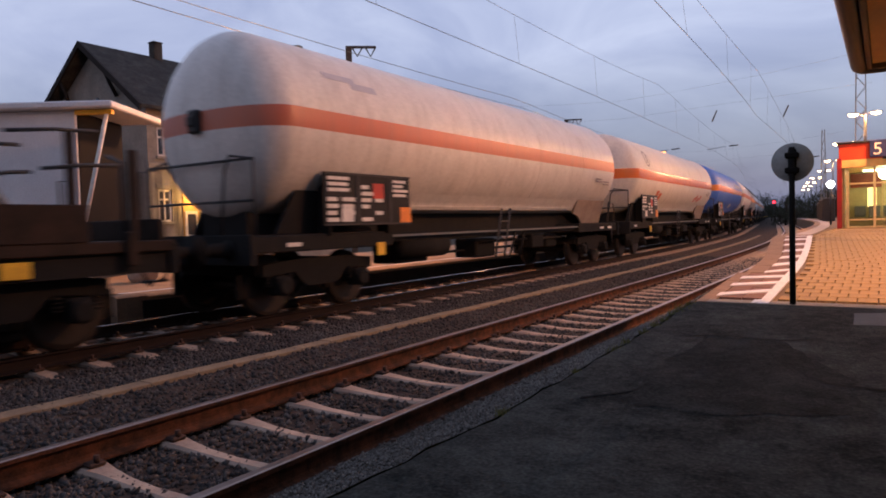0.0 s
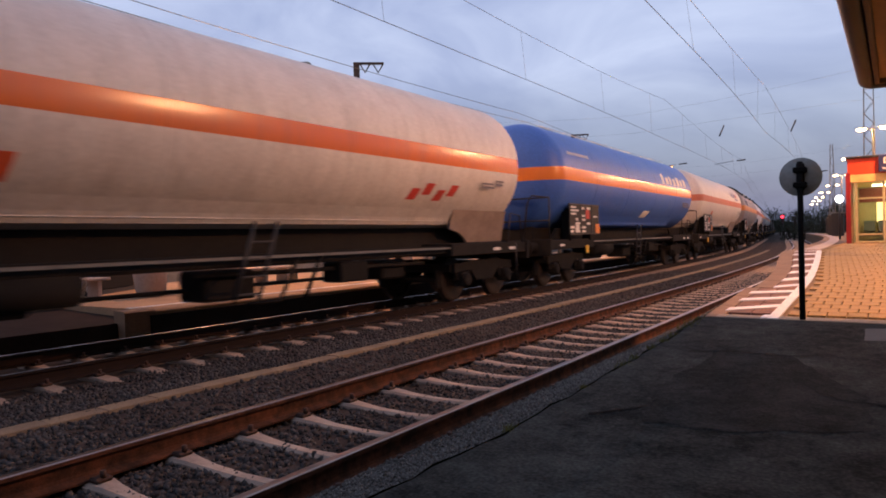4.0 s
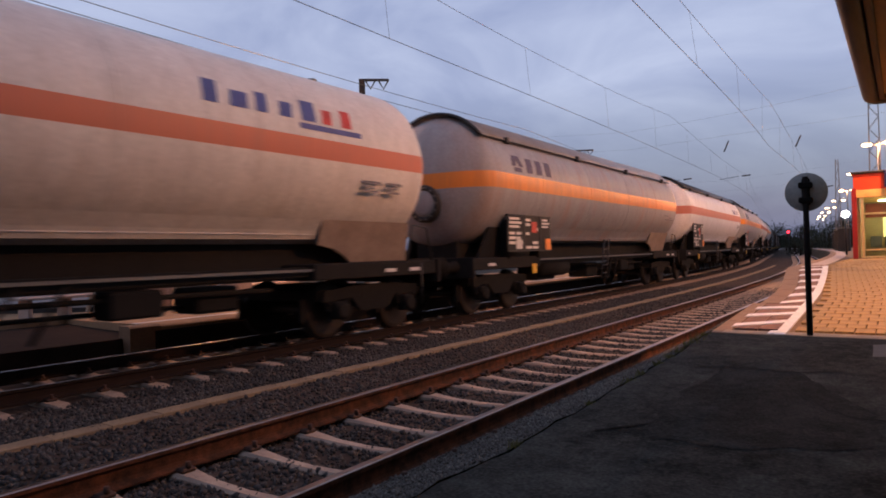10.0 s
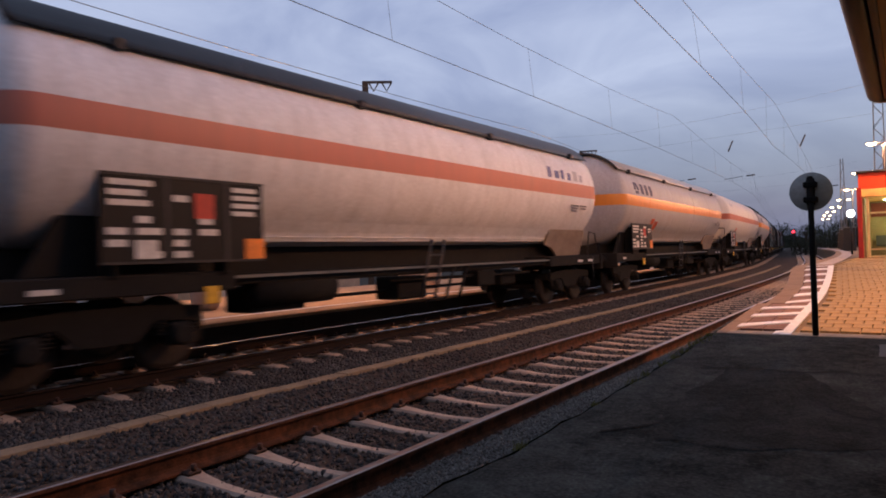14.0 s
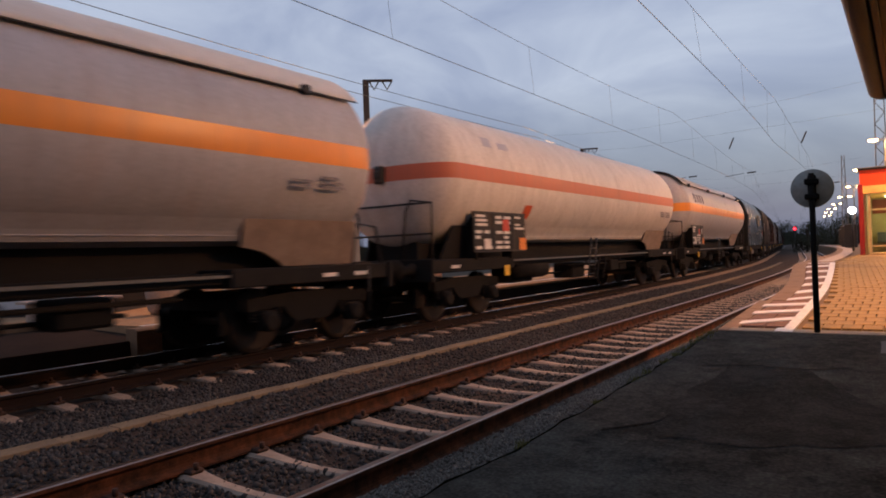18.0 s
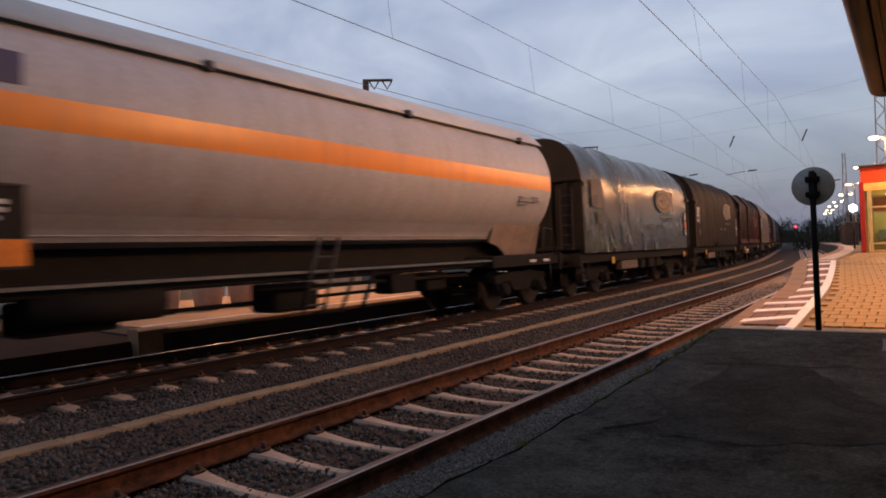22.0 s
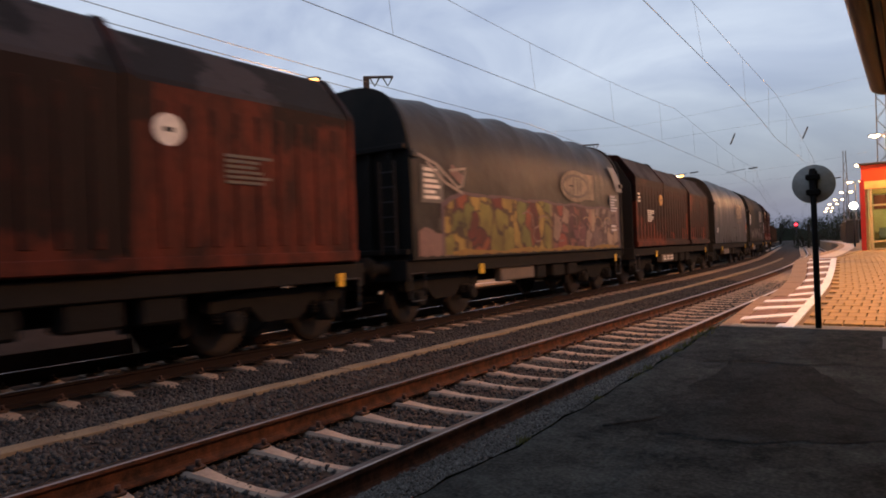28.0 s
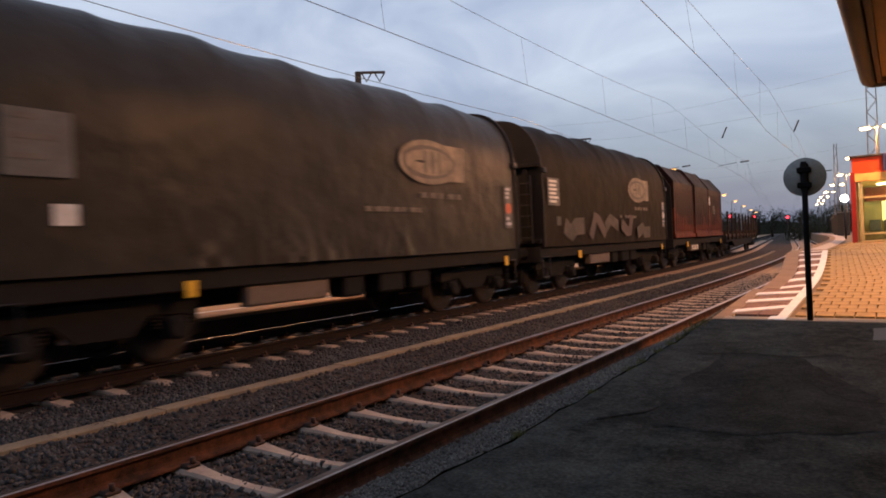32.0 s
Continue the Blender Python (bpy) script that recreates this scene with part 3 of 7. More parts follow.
bm = bmesh.new()
rows = [[bm.verts.new((x, y, ramp(y) * k + z)) for x, z, k in ((X2 + OFF1 + 0.83, -0.135, 0), (X2 + OFF1 + 1.1, -0.10, 0.3), (asphalt_edge(y), -0.055, 1))] for y in YS]
for a, b in zip(rows, rows[1:]):
    for k in range(2):
        bm.faces.new((a[k], a[k + 1], b[k + 1], b[k]))
structure(part("gravel_strip", bm, M["gravel"]), "coarse grey gravel strip beside the near rail", "gravel")
# painted shadow line where the asphalt steps down to the gravel
bm = bmesh.new()
rows = [[bm.verts.new((asphalt_edge(y) + dx + 0.01 * math.sin(9 * y), y, ramp(y) + z)) for dx, z in ((-0.055 - 0.03 * math.sin(3.3 * y), -0.048), (-0.014, -0.03), (-0.006, -0.006))] for y in YS]
for a, b in zip(rows, rows[1:]):
    for k in range(2):
        bm.faces.new((a[k], a[k + 1], b[k + 1], b[k]))
structure(part("edge_shadow_strip", bm, M["edgeshade"]), "dark strip painted as the shadow along the broken asphalt edge", "pavement edge")



# ---- raised platform: pavers, edge stones, hatching ----
def edge_off(s):
    """Offset of the platform edge, which swings out to the track past the ramp."""
    k = min(1.0, max(0.0, (s - 13.0) / 7.5))
    return OFF1 + 1.74 - 0.54 * k * k * (3 - 2 * k)


def strip(ss, u0, u1, dz, z0=None):
    """A band of the platform between two offsets from its edge; with z0 it gets sides down to there."""
    bm = bmesh.new()
    rows = []
    for s in ss:
        a, b = along(s, edge_off(s) + u0)[0], along(s, edge_off(s) + u1)[0]
        za, zb = ramp(a.y) + dz, ramp(b.y) + dz
        low = -0.65 if z0 is None else z0
        rows.append([bm.verts.new((a.x, a.y, low if z0 is None else za + z0)), bm.verts.new((a.x, a.y, za)), bm.verts.new((b.x, b.y, zb)), bm.verts.new((b.x, b.y, low if z0 is None else zb + z0))])
    for a, b in zip(rows, rows[1:]):
        for k in range(3):
            bm.faces.new((a[k], a[k + 1], b[k + 1], b[k]))
    bm.faces.new(rows[0])
    bm.faces.new(rows[-1])
    bmesh.ops.recalc_face_normals(bm, faces=bm.faces)
    return bm


PLAT = stations(8.98, 170, 0.5, 2.0)
structure(part("platform_body", strip(PLAT, 0.0, 9.0, -0.03), M["joint"]), "sandy bed of the raised platform", "platform")
kerbs = structure(empty("platform_edge", pose(0, 0, 0)), "worn concrete edge stones of the platform", "platform edge")
s = 9.0
while s < 60:
    e = min(s + 1.0, 60)
    part("edge_stone", strip([s + 0.008, (s + e) / 2, e - 0.008], -0.03 if s > 11.9 else -0.14, 0.26 if s > 11.9 else 0.06, 0.0, -0.22), M["kerb"], kerbs)
    s = e
structure(part("platform_threshold", strip([8.98, 9.1, 9.22], 0.0, 9.0, 0.004, -0.1), M["threshold"]), "pale concrete threshold between asphalt and pavers", "threshold")

# pale concrete strip that begins past the ramp with a rounded corner
bm = bmesh.new()
left, right = [], []
for s in [21.0 + 0.4 * i for i in range(12)] + [26.0 + 2.5 * i for i in range(52)]:
    p = along(s, edge_off(s) + 0.28)[0]
    w = 0.47
    q = along(s, edge_off(s) + 0.28 + w)[0]
    left.append(bm.verts.new((p.x, p.y, ramp(p.y) + 0.004)))
    right.append(bm.verts.new((q.x, q.y, ramp(q.y) + 0.004)))
for k in range(len(left) - 1):
    bm.faces.new((left[k], right[k], right[k + 1], left[k + 1]))
structure(part("concrete_strip", bm, M["pale"]), "pale concrete strip along the platform edge", "platform")

paving = structure(empty("platform_paving", pose(0, 0, 0)), "yellow-brown rectangular pavers on the platform", "paving")
W, L = 0.215, 0.32
bm = bmesh.new()
box(bm, -W / 2 + 0.006, W / 2 - 0.006, -L / 2 + 0.006, L / 2 - 0.006, -0.05, 0.0, bevel=0.006)
PAVER = mesh_of(bm, "paver", M["paver"])
rnd = random.Random(11)
tilt = math.atan(0.05)
rest = []
for r in range(180):
    y = 9.4 + L * (r + 0.5)
    for c in range(34):
        x = -1.16 + W * (c + 0.5 + (0.5 if r % 2 else 0)) + (X2 + OFF1 + 1.74 - 0.54 * min(1, max(0, (y - 13) / 7.5)) + 1.93) * 1.0
        if y > 20.8 and x < along(y, edge_off(y) + 0.75)[0].x + 0.1:
            continue
        z = ramp(y) + rnd.uniform(-0.003, 0.003)
        if y < 18.2 and c < 11:
            part("paver", PAVER, None, paving, at=Matrix.Translation((x, y, z)) @ Matrix.Rotation(tilt, 4, "X"))
        elif x < 5:
            rest.append((x, y, z))
verts, faces = [], []
for x, y, z in rest:
    n = len(verts)
    sl = 0.05 if y < 19.2 else 0.0
    for dx in (-W / 2 + 0.007, W / 2 - 0.007):
        for dy in (-L / 2 + 0.007, L / 2 - 0.007):
            verts += [(x + dx, y + dy, z + sl * dy - 0.03), (x + dx * 0.96, y + dy * 0.97, z + sl * dy)]
    faces += [(n + 1, n + 5, n + 7, n + 3), (n, n + 4, n + 5, n + 1), (n + 2, n + 3, n + 7, n + 6), (n, n + 1, n + 3, n + 2), (n + 4, n + 6, n + 7, n + 5)]
me = bpy.data.meshes.new("far_pavers")
me.from_pydata(verts, [], faces)
me.materials.append(M["paver"])
tagged(part("far_pavers", me, None), "yellow-brown pavers further along the platform", "paving", kind="stuff")
# pavers between edge and line
verts, faces = [], []
for r in range(36):
    y = 9.4 + L * (r + 0.5)
    x0, x1 = along(y, edge_off(y) + (0.27 if y > 11.9 else 0.07))[0].x, -1.30 - 0.42 * min(1, max(0, (y - 13) / 7.2))
    n = max(1, int((x1 - x0) / W))
    for c in range(n):
        xa, xb = x0 + (x1 - x0) * c / n + 0.006, x0 + (x1 - x0) * (c + 1) / n - 0.006
        k = len(verts)
        z = ramp(y) + rnd.uniform(-0.003, 0.002)
        for x in (xa, xb):
            for dy in (-L / 2 + 0.007, L / 2 - 0.007):
                verts += [(x, y + dy, z - 0.03 + 0.05 * dy), (x, y + dy, z + 0.05 * dy)]
        faces += [(k + 1, k + 5, k + 7, k + 3), (k, k + 4, k + 5, k + 1), (k + 2, k + 3, k + 7, k + 6), (k, k + 1, k + 3, k + 2), (k + 4, k + 6, k + 7, k + 5)]
me = bpy.data.meshes.new("edge_pavers")
me.from_pydata(verts, [], faces)
me.materials.append(M["edgepaver"])
tagged(part("edge_pavers", me, None), "reddish pavers under the hatched edge zone", "paving", kind="stuff")

hatching = structure(empty("hatched_marking", pose(0, 0, 0)), "white hatched safety marking on the platform ramp", "road marking")


def painted(points, name):
    """A painted field on the ramp, from its corners in plan."""
    bm = bmesh.new()
    top = [bm.verts.new((x, y, ramp(y) + 0.009)) for x, y in points]
    low = [bm.verts.new((x, y, ramp(y) - 0.01)) for x, y in points]
    bm.faces.new(top)
    for k in range(len(top)):
        bm.faces.new((low[k], low[(k + 1) % len(top)], top[(k + 1) % len(top)], top[k]))
    bmesh.ops.recalc_face_normals(bm, faces=bm.faces)
    part(name, bm, M["white"], hatching)


def line_x(y):
    return -1.33 - 0.42 * min(1, max(0, (y - 13) / 7.2)) ** 1.3


ends = [(9.0, 9.05), (9.5, 9.95), (10.42, 10.75), (11.22, 11.45), (11.95, 12.3), (12.9, 13.25), (14.1, 14.4), (15.4, 15.65), (16.8, 17.0), (18.2, 18.35), (19.5, 19.6)]
for ya, yb in ends:
    xa, xb = along(ya, edge_off(ya) + 0.02)[0].x, line_x(yb)
    if ya > 11.5:
        xa += 0.24
    if ya < 9.2:
        xa += 0.5
    w = 0.25 if ya < 12.5 else 0.38
    painted([(xa, ya), (xb, yb), (xb, yb + w), (xa, ya + w)], "bar")
ys = [9.0 + 0.56 * k for k in range(21)]
for a, b in zip(ys, ys[1:]):
    painted([(line_x(a), a), (line_x(a) + 0.12, a), (line_x(b) + 0.12, b), (line_x(b), b)], "line")

# patches and cracks in the asphalt
rnd = random.Random(8)


def flat_patch(corners, material, label, rough=0.03, dz=0.004):
    """A field laid over the asphalt with uneven borders."""
    bm = bmesh.new()
    ring = []
    for (xa, ya), (xb, yb) in zip(corners, corners[1:] + corners[:1]):
        for k in range(8):
            x, y = xa + (xb - xa) * k / 8 + rnd.uniform(-rough, rough), ya + (yb - ya) * k / 8 + rnd.uniform(-rough, rough)
            ring.append(bm.verts.new((x, y, ramp(y) + dz)))
    bm.faces.new(ring)
    bmesh.ops.triangulate(bm, faces=bm.faces)
    bmesh.ops.recalc_face_normals(bm, faces=bm.faces)
    structure(part("pavement_patch", bm, material), label, "pavement")


flat_patch([(-1.5, 6.95), (-0.85, 7.05), (-0.2, 5.75), (-0.15, 4.95), (-0.9, 4.62), (-1.5, 4.6), (-1.62, 5.6)], M["patch"], "darker field in the asphalt", 0.04)
flat_patch([(-0.3, 8.6), (0.1, 8.75), (0.1, 8.0), (-0.28, 7.93)], M["patch2"], "grey concrete patch at the asphalt's border", 0.008)
bm = bmesh.new()
for pts in ([(-1.75, 6.9), (-1.3, 7.05), (-0.9, 6.95), (-0.4, 7.2)], [(-0.75, 6.2), (-0.5, 5.75), (-0.3, 5.6), (0.3, 5.6)], [(-1.9, 4.6), (-1.6, 4.9), (-1.5, 5.3)]):
    fine = []
    for a, b in zip(pts, pts[1:]):
        for k in range(5):
            fine.append((a[0] + (b[0] - a[0]) * k / 5 + rnd.uniform(-0.02, 0.02), a[1] + (b[1] - a[1]) * k / 5 + rnd.uniform(-0.02, 0.02)))
    vs = [(bm.verts.new((x, y - 0.022, ramp(y) + 0.006)), bm.verts.new((x, y + 0.022, ramp(y) + 0.006))) for x, y in fine]
    for a, b in zip(vs, vs[1:]):
        bm.faces.new((a[0], b[0], b[1], a[1]))
structure(part("pavement_crack", bm, M["crack"]), "tar-filled cracks in the asphalt", "pavement")


r = random.Random(9)
bm = bmesh.new()
for cx, cy, size in ((-2.15, 6.15, 0.05), (-2.2, 5.3, 0.03), (-2.12, 7.7, 0.06), (-2.12, 8.2, 0.07), (-2.1, 8.5, 0.08), (-2.26, 4.1, 0.04), (-2.14, 7.0, 0.05), (-2.1, 8.8, 0.05), (-2.15, 6.5, 0.04), (-2.13, 7.35, 0.05)):
    for _ in range(34):
        a, l = r.uniform(0, 6.28), size * r.uniform(0.5, 1.3)
        px, py = cx + r.gauss(0, size * 0.6), cy + r.gauss(0, size * 0.9)
        z = ramp(py) - 0.01
        bm.faces.new([bm.verts.new((px - 0.004, py, z - 0.01)), bm.verts.new((px + 0.004, py, z - 0.01)), bm.verts.new((px + 0.5 * l * math.cos(a), py + 0.5 * l * math.sin(a), z + l))])
tagged(part("weeds", bm, M["weed"]), "small dry green weeds along the platform edge", "weeds", kind="stuff")

# ---- far platform ----
FAR = stations(6.5, 240)
structure(part("far_platform", sweep([(-1.65, -0.6), (-1.65, 0.25), (-1.70, 0.28), (-9.0, 0.28), (-9.0, -0.6)], FAR), M["farplat"]), "low paved platform behind the train", "platform")
# thin sheet before the edge; its dark colour is the train's shade
structure(part("far_platform_face", sweep([(-1.60, -0.6), (-1.60, 0.19), (-1.645, 0.19), (-1.645, -0.6)], FAR), M["farface"]), "dark sheet painted as the shade on the far platform edge", "platform edge")
bm = sweep([(-1.75, -0.6), (-1.85, 0.1), (-4.6, 0.2), (-4.6, -0.6)], stations(-30, 6.5))
structure(part("far_path", bm, M["darkpath"]), "dark gravel path below the end of the far platform", "path")
structure(part("far_platform_back", sweep([(-4.6, -0.6), (-4.6, 0.28), (-9.0, 0.28), (-9.0, -0.6)], stations(-30, 6.5)), M["farplat"]), "paved ground before the house", "pavement")
bm = bmesh.new()
prism(bm, [(X2 - 1.63, -0.6), (X2 - 1.63, 0.27), (X2 - 1.68, 0.3), (X2 - 1.95, 0.3), (X2 - 1.95, -0.6)], 6.05, 6.6)
structure(part("far_platform_nose", bm, M["kerb"]), "worn end stone of the far platform edge", "platform")
structure(part("far_white_line", sweep([(-2.25, 0.281), (-2.25, 0.286), (-2.36, 0.286), (-2.36, 0.281)], FAR), M["white"]), "white safety line on the far platform", "platform line")


# ---- round sign on its post ----
sign = tagged(empty("round_sign", pose(-0.945, 9.05, 0.25)), "round grey sign seen from behind on a dark post", "sign")
part("post", T([(0, 0, -0.1), (0, 0, 1.9)], 0.033, 12), M["crack"], sign)
bm = bmesh.new()
lathe(bm, [(-0.012, 0.02), (-0.012, 0.225), (-0.004, 0.232), (0.004, 0.232), (0.008, 0.22), (0.008, 0.02)], 48, "Y", (0, 0.06, 1.72))
part("disc", bm, M["signback"], sign, "bare grey back of the disc")
for z in (1.62, 1.80):
    bm = B(-0.075, 0.075, -0.045, 0.05, z - 0.035, z + 0.035, bevel=0.012)
    part("clamp", bm, M["crack"], sign)
part("bracket", B(-0.045, 0.045, 0.03, 0.052, 1.56, 1.88, bevel=0.006), M["crack"], sign)


# ---- lamps ----
def lamp_post(x, y, z, height, turn, lit, name="platform_lamp", single=False):
    post = tagged(empty(name, pose(x, y, z, 0, 0, turn)), "grey platform lamp post with glowing sodium heads" if not single else "far platform lamp with one glowing sodium head", "street lamp", "platform lamps")
    bm = bmesh.new()
    lathe(bm, [(0, 0.11), (0.9, 0.1), (0.92, 0.07), (height - 0.3, 0.045), (height, 0.04)], 12, "Z")
    part("pole", bm, M["steel"], post)
    for sx in ((1,) if single else (-1, 1)):
        part("arm", T([(0, 0, height - 0.25), (sx * 0.12, 0, height - 0.05), (sx * 0.3, 0, height)], 0.025), M["steel"], post)
        bm = bmesh.new()
        rings = []
        for u, w, h in ((0.22, 0.05, 0.03), (0.32, 0.13, 0.07), (0.55, 0.16, 0.09), (0.8, 0.12, 0.06), (0.88, 0.04, 0.02)):
            rings.append([bm.verts.new((sx * u, w * math.cos(a), height + max(0, math.sin(a)) * h)) for a in (2 * math.pi * k / 12 for k in range(12))])
        for a, b in zip(rings, rings[1:]):
            for k in range(12):
                bm.faces.new((a[k], a[(k + 1) % 12], b[(k + 1) % 12], b[k]))
        bm.faces.new(rings[0])
        bm.faces.new(rings[-1])
        bmesh.ops.recalc_face_normals(bm, faces=bm.faces)
        head = part("lamp_head", bm, M["steel"], post)
        bm = bmesh.new()
        bmesh.ops.create_uvsphere(bm, u_segments=12, v_segments=6, radius=1, matrix=Matrix.Translation((sx * 0.55, 0, height - 0.02)) @ Matrix.Diagonal((0.24, 0.14, 0.11, 1)))
        part("lens", bm, M["farsodium"] if single else M["sodium"], head, "glowing orange-white lens")
    if lit:
        h = Vector((x, y, z + height - 0.22))
        lamp_light(name + "_light", h, lit)
    return post


for x, y, lit in ((2.45, 11.7, LAMP * 1.75), (0.7, 27.6, LAMP * 1.75), (-0.99, 44.2, LAMP * 1.35), (-2.75, 61.8, LAMP), (-4.6, 80.5, LAMP), (-6.64, 98.7, 0), (-8.9, 117, 0), (-10.9, 132.6, 0), (-12.9, 150, 0), (-15.0, 170, 0)):
    lamp_post(x, y, ramp(y), 6.85 - ramp(y), -0.15 * y, lit)
for y, lit in ((13.2, FARLAMP), (32.1, FARLAMP), (50.8, FARLAMP), (71.5, FARLAMP), (91.6, 0), (112, 0), (135, 0), (160, 0), (186, 0)):
    p, a = along(y, -5.3 if y < 40 else -4.1)
    lamp_post(p.x, p.y, 0.28, 5.95, math.degrees(a), lit, "far_platform_lamp", single=True)

globe = tagged(empty("globe_lamp", pose(-2.4, 40.0, 0.76)), "white globe lamp on a thin post", "street lamp")
part("post", T([(0, 0, 0), (0, 0, 1.9)], 0.05, 8), M["iron"], globe)
bm = bmesh.new()
bmesh.ops.create_uvsphere(bm, u_segments=16, v_segments=10, radius=0.18, matrix=Matrix.Translation((0, 0, 2.08)))
part("globe", bm, M["globe"], globe)

# ---- platform shelter with lit windows ----
SX, SY = -1.45, 29.0
shelter = tagged(empty("platform_shelter", pose(SX, SY, 0.76)), "red and yellow glazed platform shelter lit inside", "shelter")
part("fascia", B(-0.02, 7.0, -0.02, 5.0, 2.52, 3.12, bevel=0.02), M["redfascia"], shelter, "red sheet-metal fascia")
part("fascia_band", B(0.05, 7.0, -0.05, 4.9, 2.25, 2.53, bevel=0.01), M["yellowband"], shelter, "pale yellow band under the fascia")
part("roof", B(-0.1, 7.05, -0.1, 5.05, 3.12, 3.2, bevel=0.02), M["iron"], shelter)
part("corner_post", B(-0.08, 0.08, -0.06, 0.1, 0, 2.6, bevel=0.015), M["redpost"], shelter, "red steel corner post")
for x in (0.25, 1.1, 2.1, 3.1, 4.1, 5.1):
    part("mullion", B(x - 0.04, x + 0.04, 0.0, 0.08, 0, 2.25, bevel=0.01), M["cream"], shelter)
for z in (0.05, 0.32, 1.65):
    part("transom", B(0.25, 5.1, 0.01, 0.07, z - 0.03, z + 0.03, bevel=0.008), M["cream"], shelter)
for x in (0.29, 1.14, 2.14, 3.14, 4.14):
    for z0, z1 in ((0.08, 0.29), (0.35, 1.62), (1.68, 2.22)):
        pane = part("pane", B(x, x + 0.77 if x < 0.5 else x + 0.92, 0.03, 0.038, z0, z1), M["pane"], shelter)
        pane.visible_shadow = False
part("back_wall", B(0.1, 5.2, 3.9, 4.0, 0, 2.25), M["greenwall"], shelter, "yellow-green inner wall")
part("upper_panel", B(0.2, 5.1, 3.84, 3.89, 1.62, 2.2, bevel=0.01), M["innerred"], shelter, "dark red panel above the seats")
part("inner_door", B(1.3, 1.75, 3.82, 3.88, 0.05, 1.95, bevel=0.01), M["cream"], shelter)
for k in range(3):
    part("seat", B(0.35 + 0.5 * k, 0.75 + 0.5 * k, 3.2, 3.6, 0.4, 0.46, bevel=0.015), M["steel"], shelter)
    part("seat_back", B(0.35 + 0.5 * k, 0.75 + 0.5 * k, 3.6, 3.65, 0.46, 0.85, bevel=0.015), M["steel"], shelter)
part("side_wall", B(0.08, 0.16, 0.1, 3.9, 0, 2.25), M["greenwall"], shelter)
part("floor_slab", B(0.0, 6.5, 0.0, 4.5, -0.1, 0.02), M["kerb"], shelter)
part("ceiling_lamp", B(0.7, 1.5, 1.85, 1.95, 2.18, 2.22), M["tubelamp"], shelter, "glowing tube lamp")
part("poster_case", B(0.8, 1.12, 3.7, 3.9, 0.8, 1.6, bevel=0.02), M["poster"], shelter, "lit poster case")
vend = tagged(empty("vending_machine", pose(SX + 2.6, SY + 0.9, 0.78)), "red and dark vending machine inside the shelter", "vending machine")
part("case", B(-0.45, 0.45, -0.35, 0.35, 0, 1.8, bevel=0.03), M["iron"], vend)
part("front_panel", B(-0.4, 0.4, -0.375, -0.352, 0.7, 1.4, bevel=0.005), M["redfascia"], vend)
numsign = tagged(empty("platform_number_sign", pose(SX + 0.95, SY - 0.12, 3.33)), "dark blue sign with a white platform number 5", "sign")
part("panel", B(0, 0.95, -0.06, 0.06, 0, 0.62, bevel=0.02), M["bluesign"], numsign)
cur = bpy.data.curves.new("number", "FONT")
cur.body, cur.size, cur.extrude, cur.align_x = "5", 0.62, 0.004, "CENTER"
tmp = new("number_curve", cur)
dg = bpy.context.evaluated_depsgraph_get()
me = bpy.data.meshes.new_from_object(tmp.evaluated_get(dg))
bpy.data.objects.remove(tmp)
me.materials.append(M["label"])
part("number", me, None, numsign, at=pose(0.25, -0.07, 0.09, 90, 0, 0))
part("bracket", B(0.4, 0.6, -0.03, 0.03, -0.08, 0.0), M["iron"], numsign)

lamp_light("shelter_light", (SX + 1.4, SY + 1.9, 2.8), 110, (0.95, 0.85, 0.45), 0.2)


# ---- masts and overhead line ----
def lattice_mast(x, y, z, height, w0, w1, turn=0, name="lattice_mast"):
    mast = tagged(empty(name, pose(x, y, z, 0, 0, turn)), "grey steel lattice mast of the overhead line", "mast", "overhead line masts")
    n = int(height / 0.75)
    for sx in (-1, 1):
        for sy in (-1, 1):
            part("leg", T([(sx * w0 / 2, sy * w0 / 2, 0), (sx * w1 / 2, sy * w1 / 2, height)], 0.035, 4), M["steel"], mast)
    for k in range(n):
        za, zb = height * k / n, height * (k + 1) / n
        wa, wb = w0 + (w1 - w0) * k / n, w0 + (w1 - w0) * (k + 1) / n
        d = 1 if k % 2 else -1
        for sy in (-1, 1):
            part("brace", T([(-d * wa / 2, sy * wa / 2, za), (d * wb / 2, sy * wb / 2, zb)], 0.018, 4), M["steel"], mast)
            part("brace", T([(sy * wa / 2, -d * wa / 2, za), (sy * wb / 2, d * wb / 2, zb)], 0.018, 4), M["steel"], mast)
    return mast


lattice_mast(-1.4, 53.0, 0.7, 13.5, 0.7, 0.48)
lattice_mast(-5.15, 76.0, 0.7, 8.9, 0.55, 0.22)


def bracket_mast(x, y, h, turn=0):
    mast = tagged(empty("bracket_mast", pose(x, y, -0.4, 0, 0, turn)), "dark steel mast with a short bracket and two insulators", "mast", "overhead line masts")
    part("pole", B(-0.13, 0.13, -0.13, 0.13, 0, h + 0.4, bevel=0.02), M["iron"], mast)
    part("arm", B(-0.1, 1.16, -0.05, 0.05, h + 0.32, h + 0.42, bevel=0.01), M["iron"], mast)
    for x0 in (0.36, 0.92):
        part("insulator", T([(x0 - 0.2, 0, h + 0.33), (x0, 0, h - 0.02), (x0 + 0.2, 0, h + 0.33)], 0.035, 5), M["iron"], mast)
    return mast


bracket_mast(-19.0, 21.8, 8.97, 40)
bracket_mast(-20.0, 47.3, 8.9, 25)

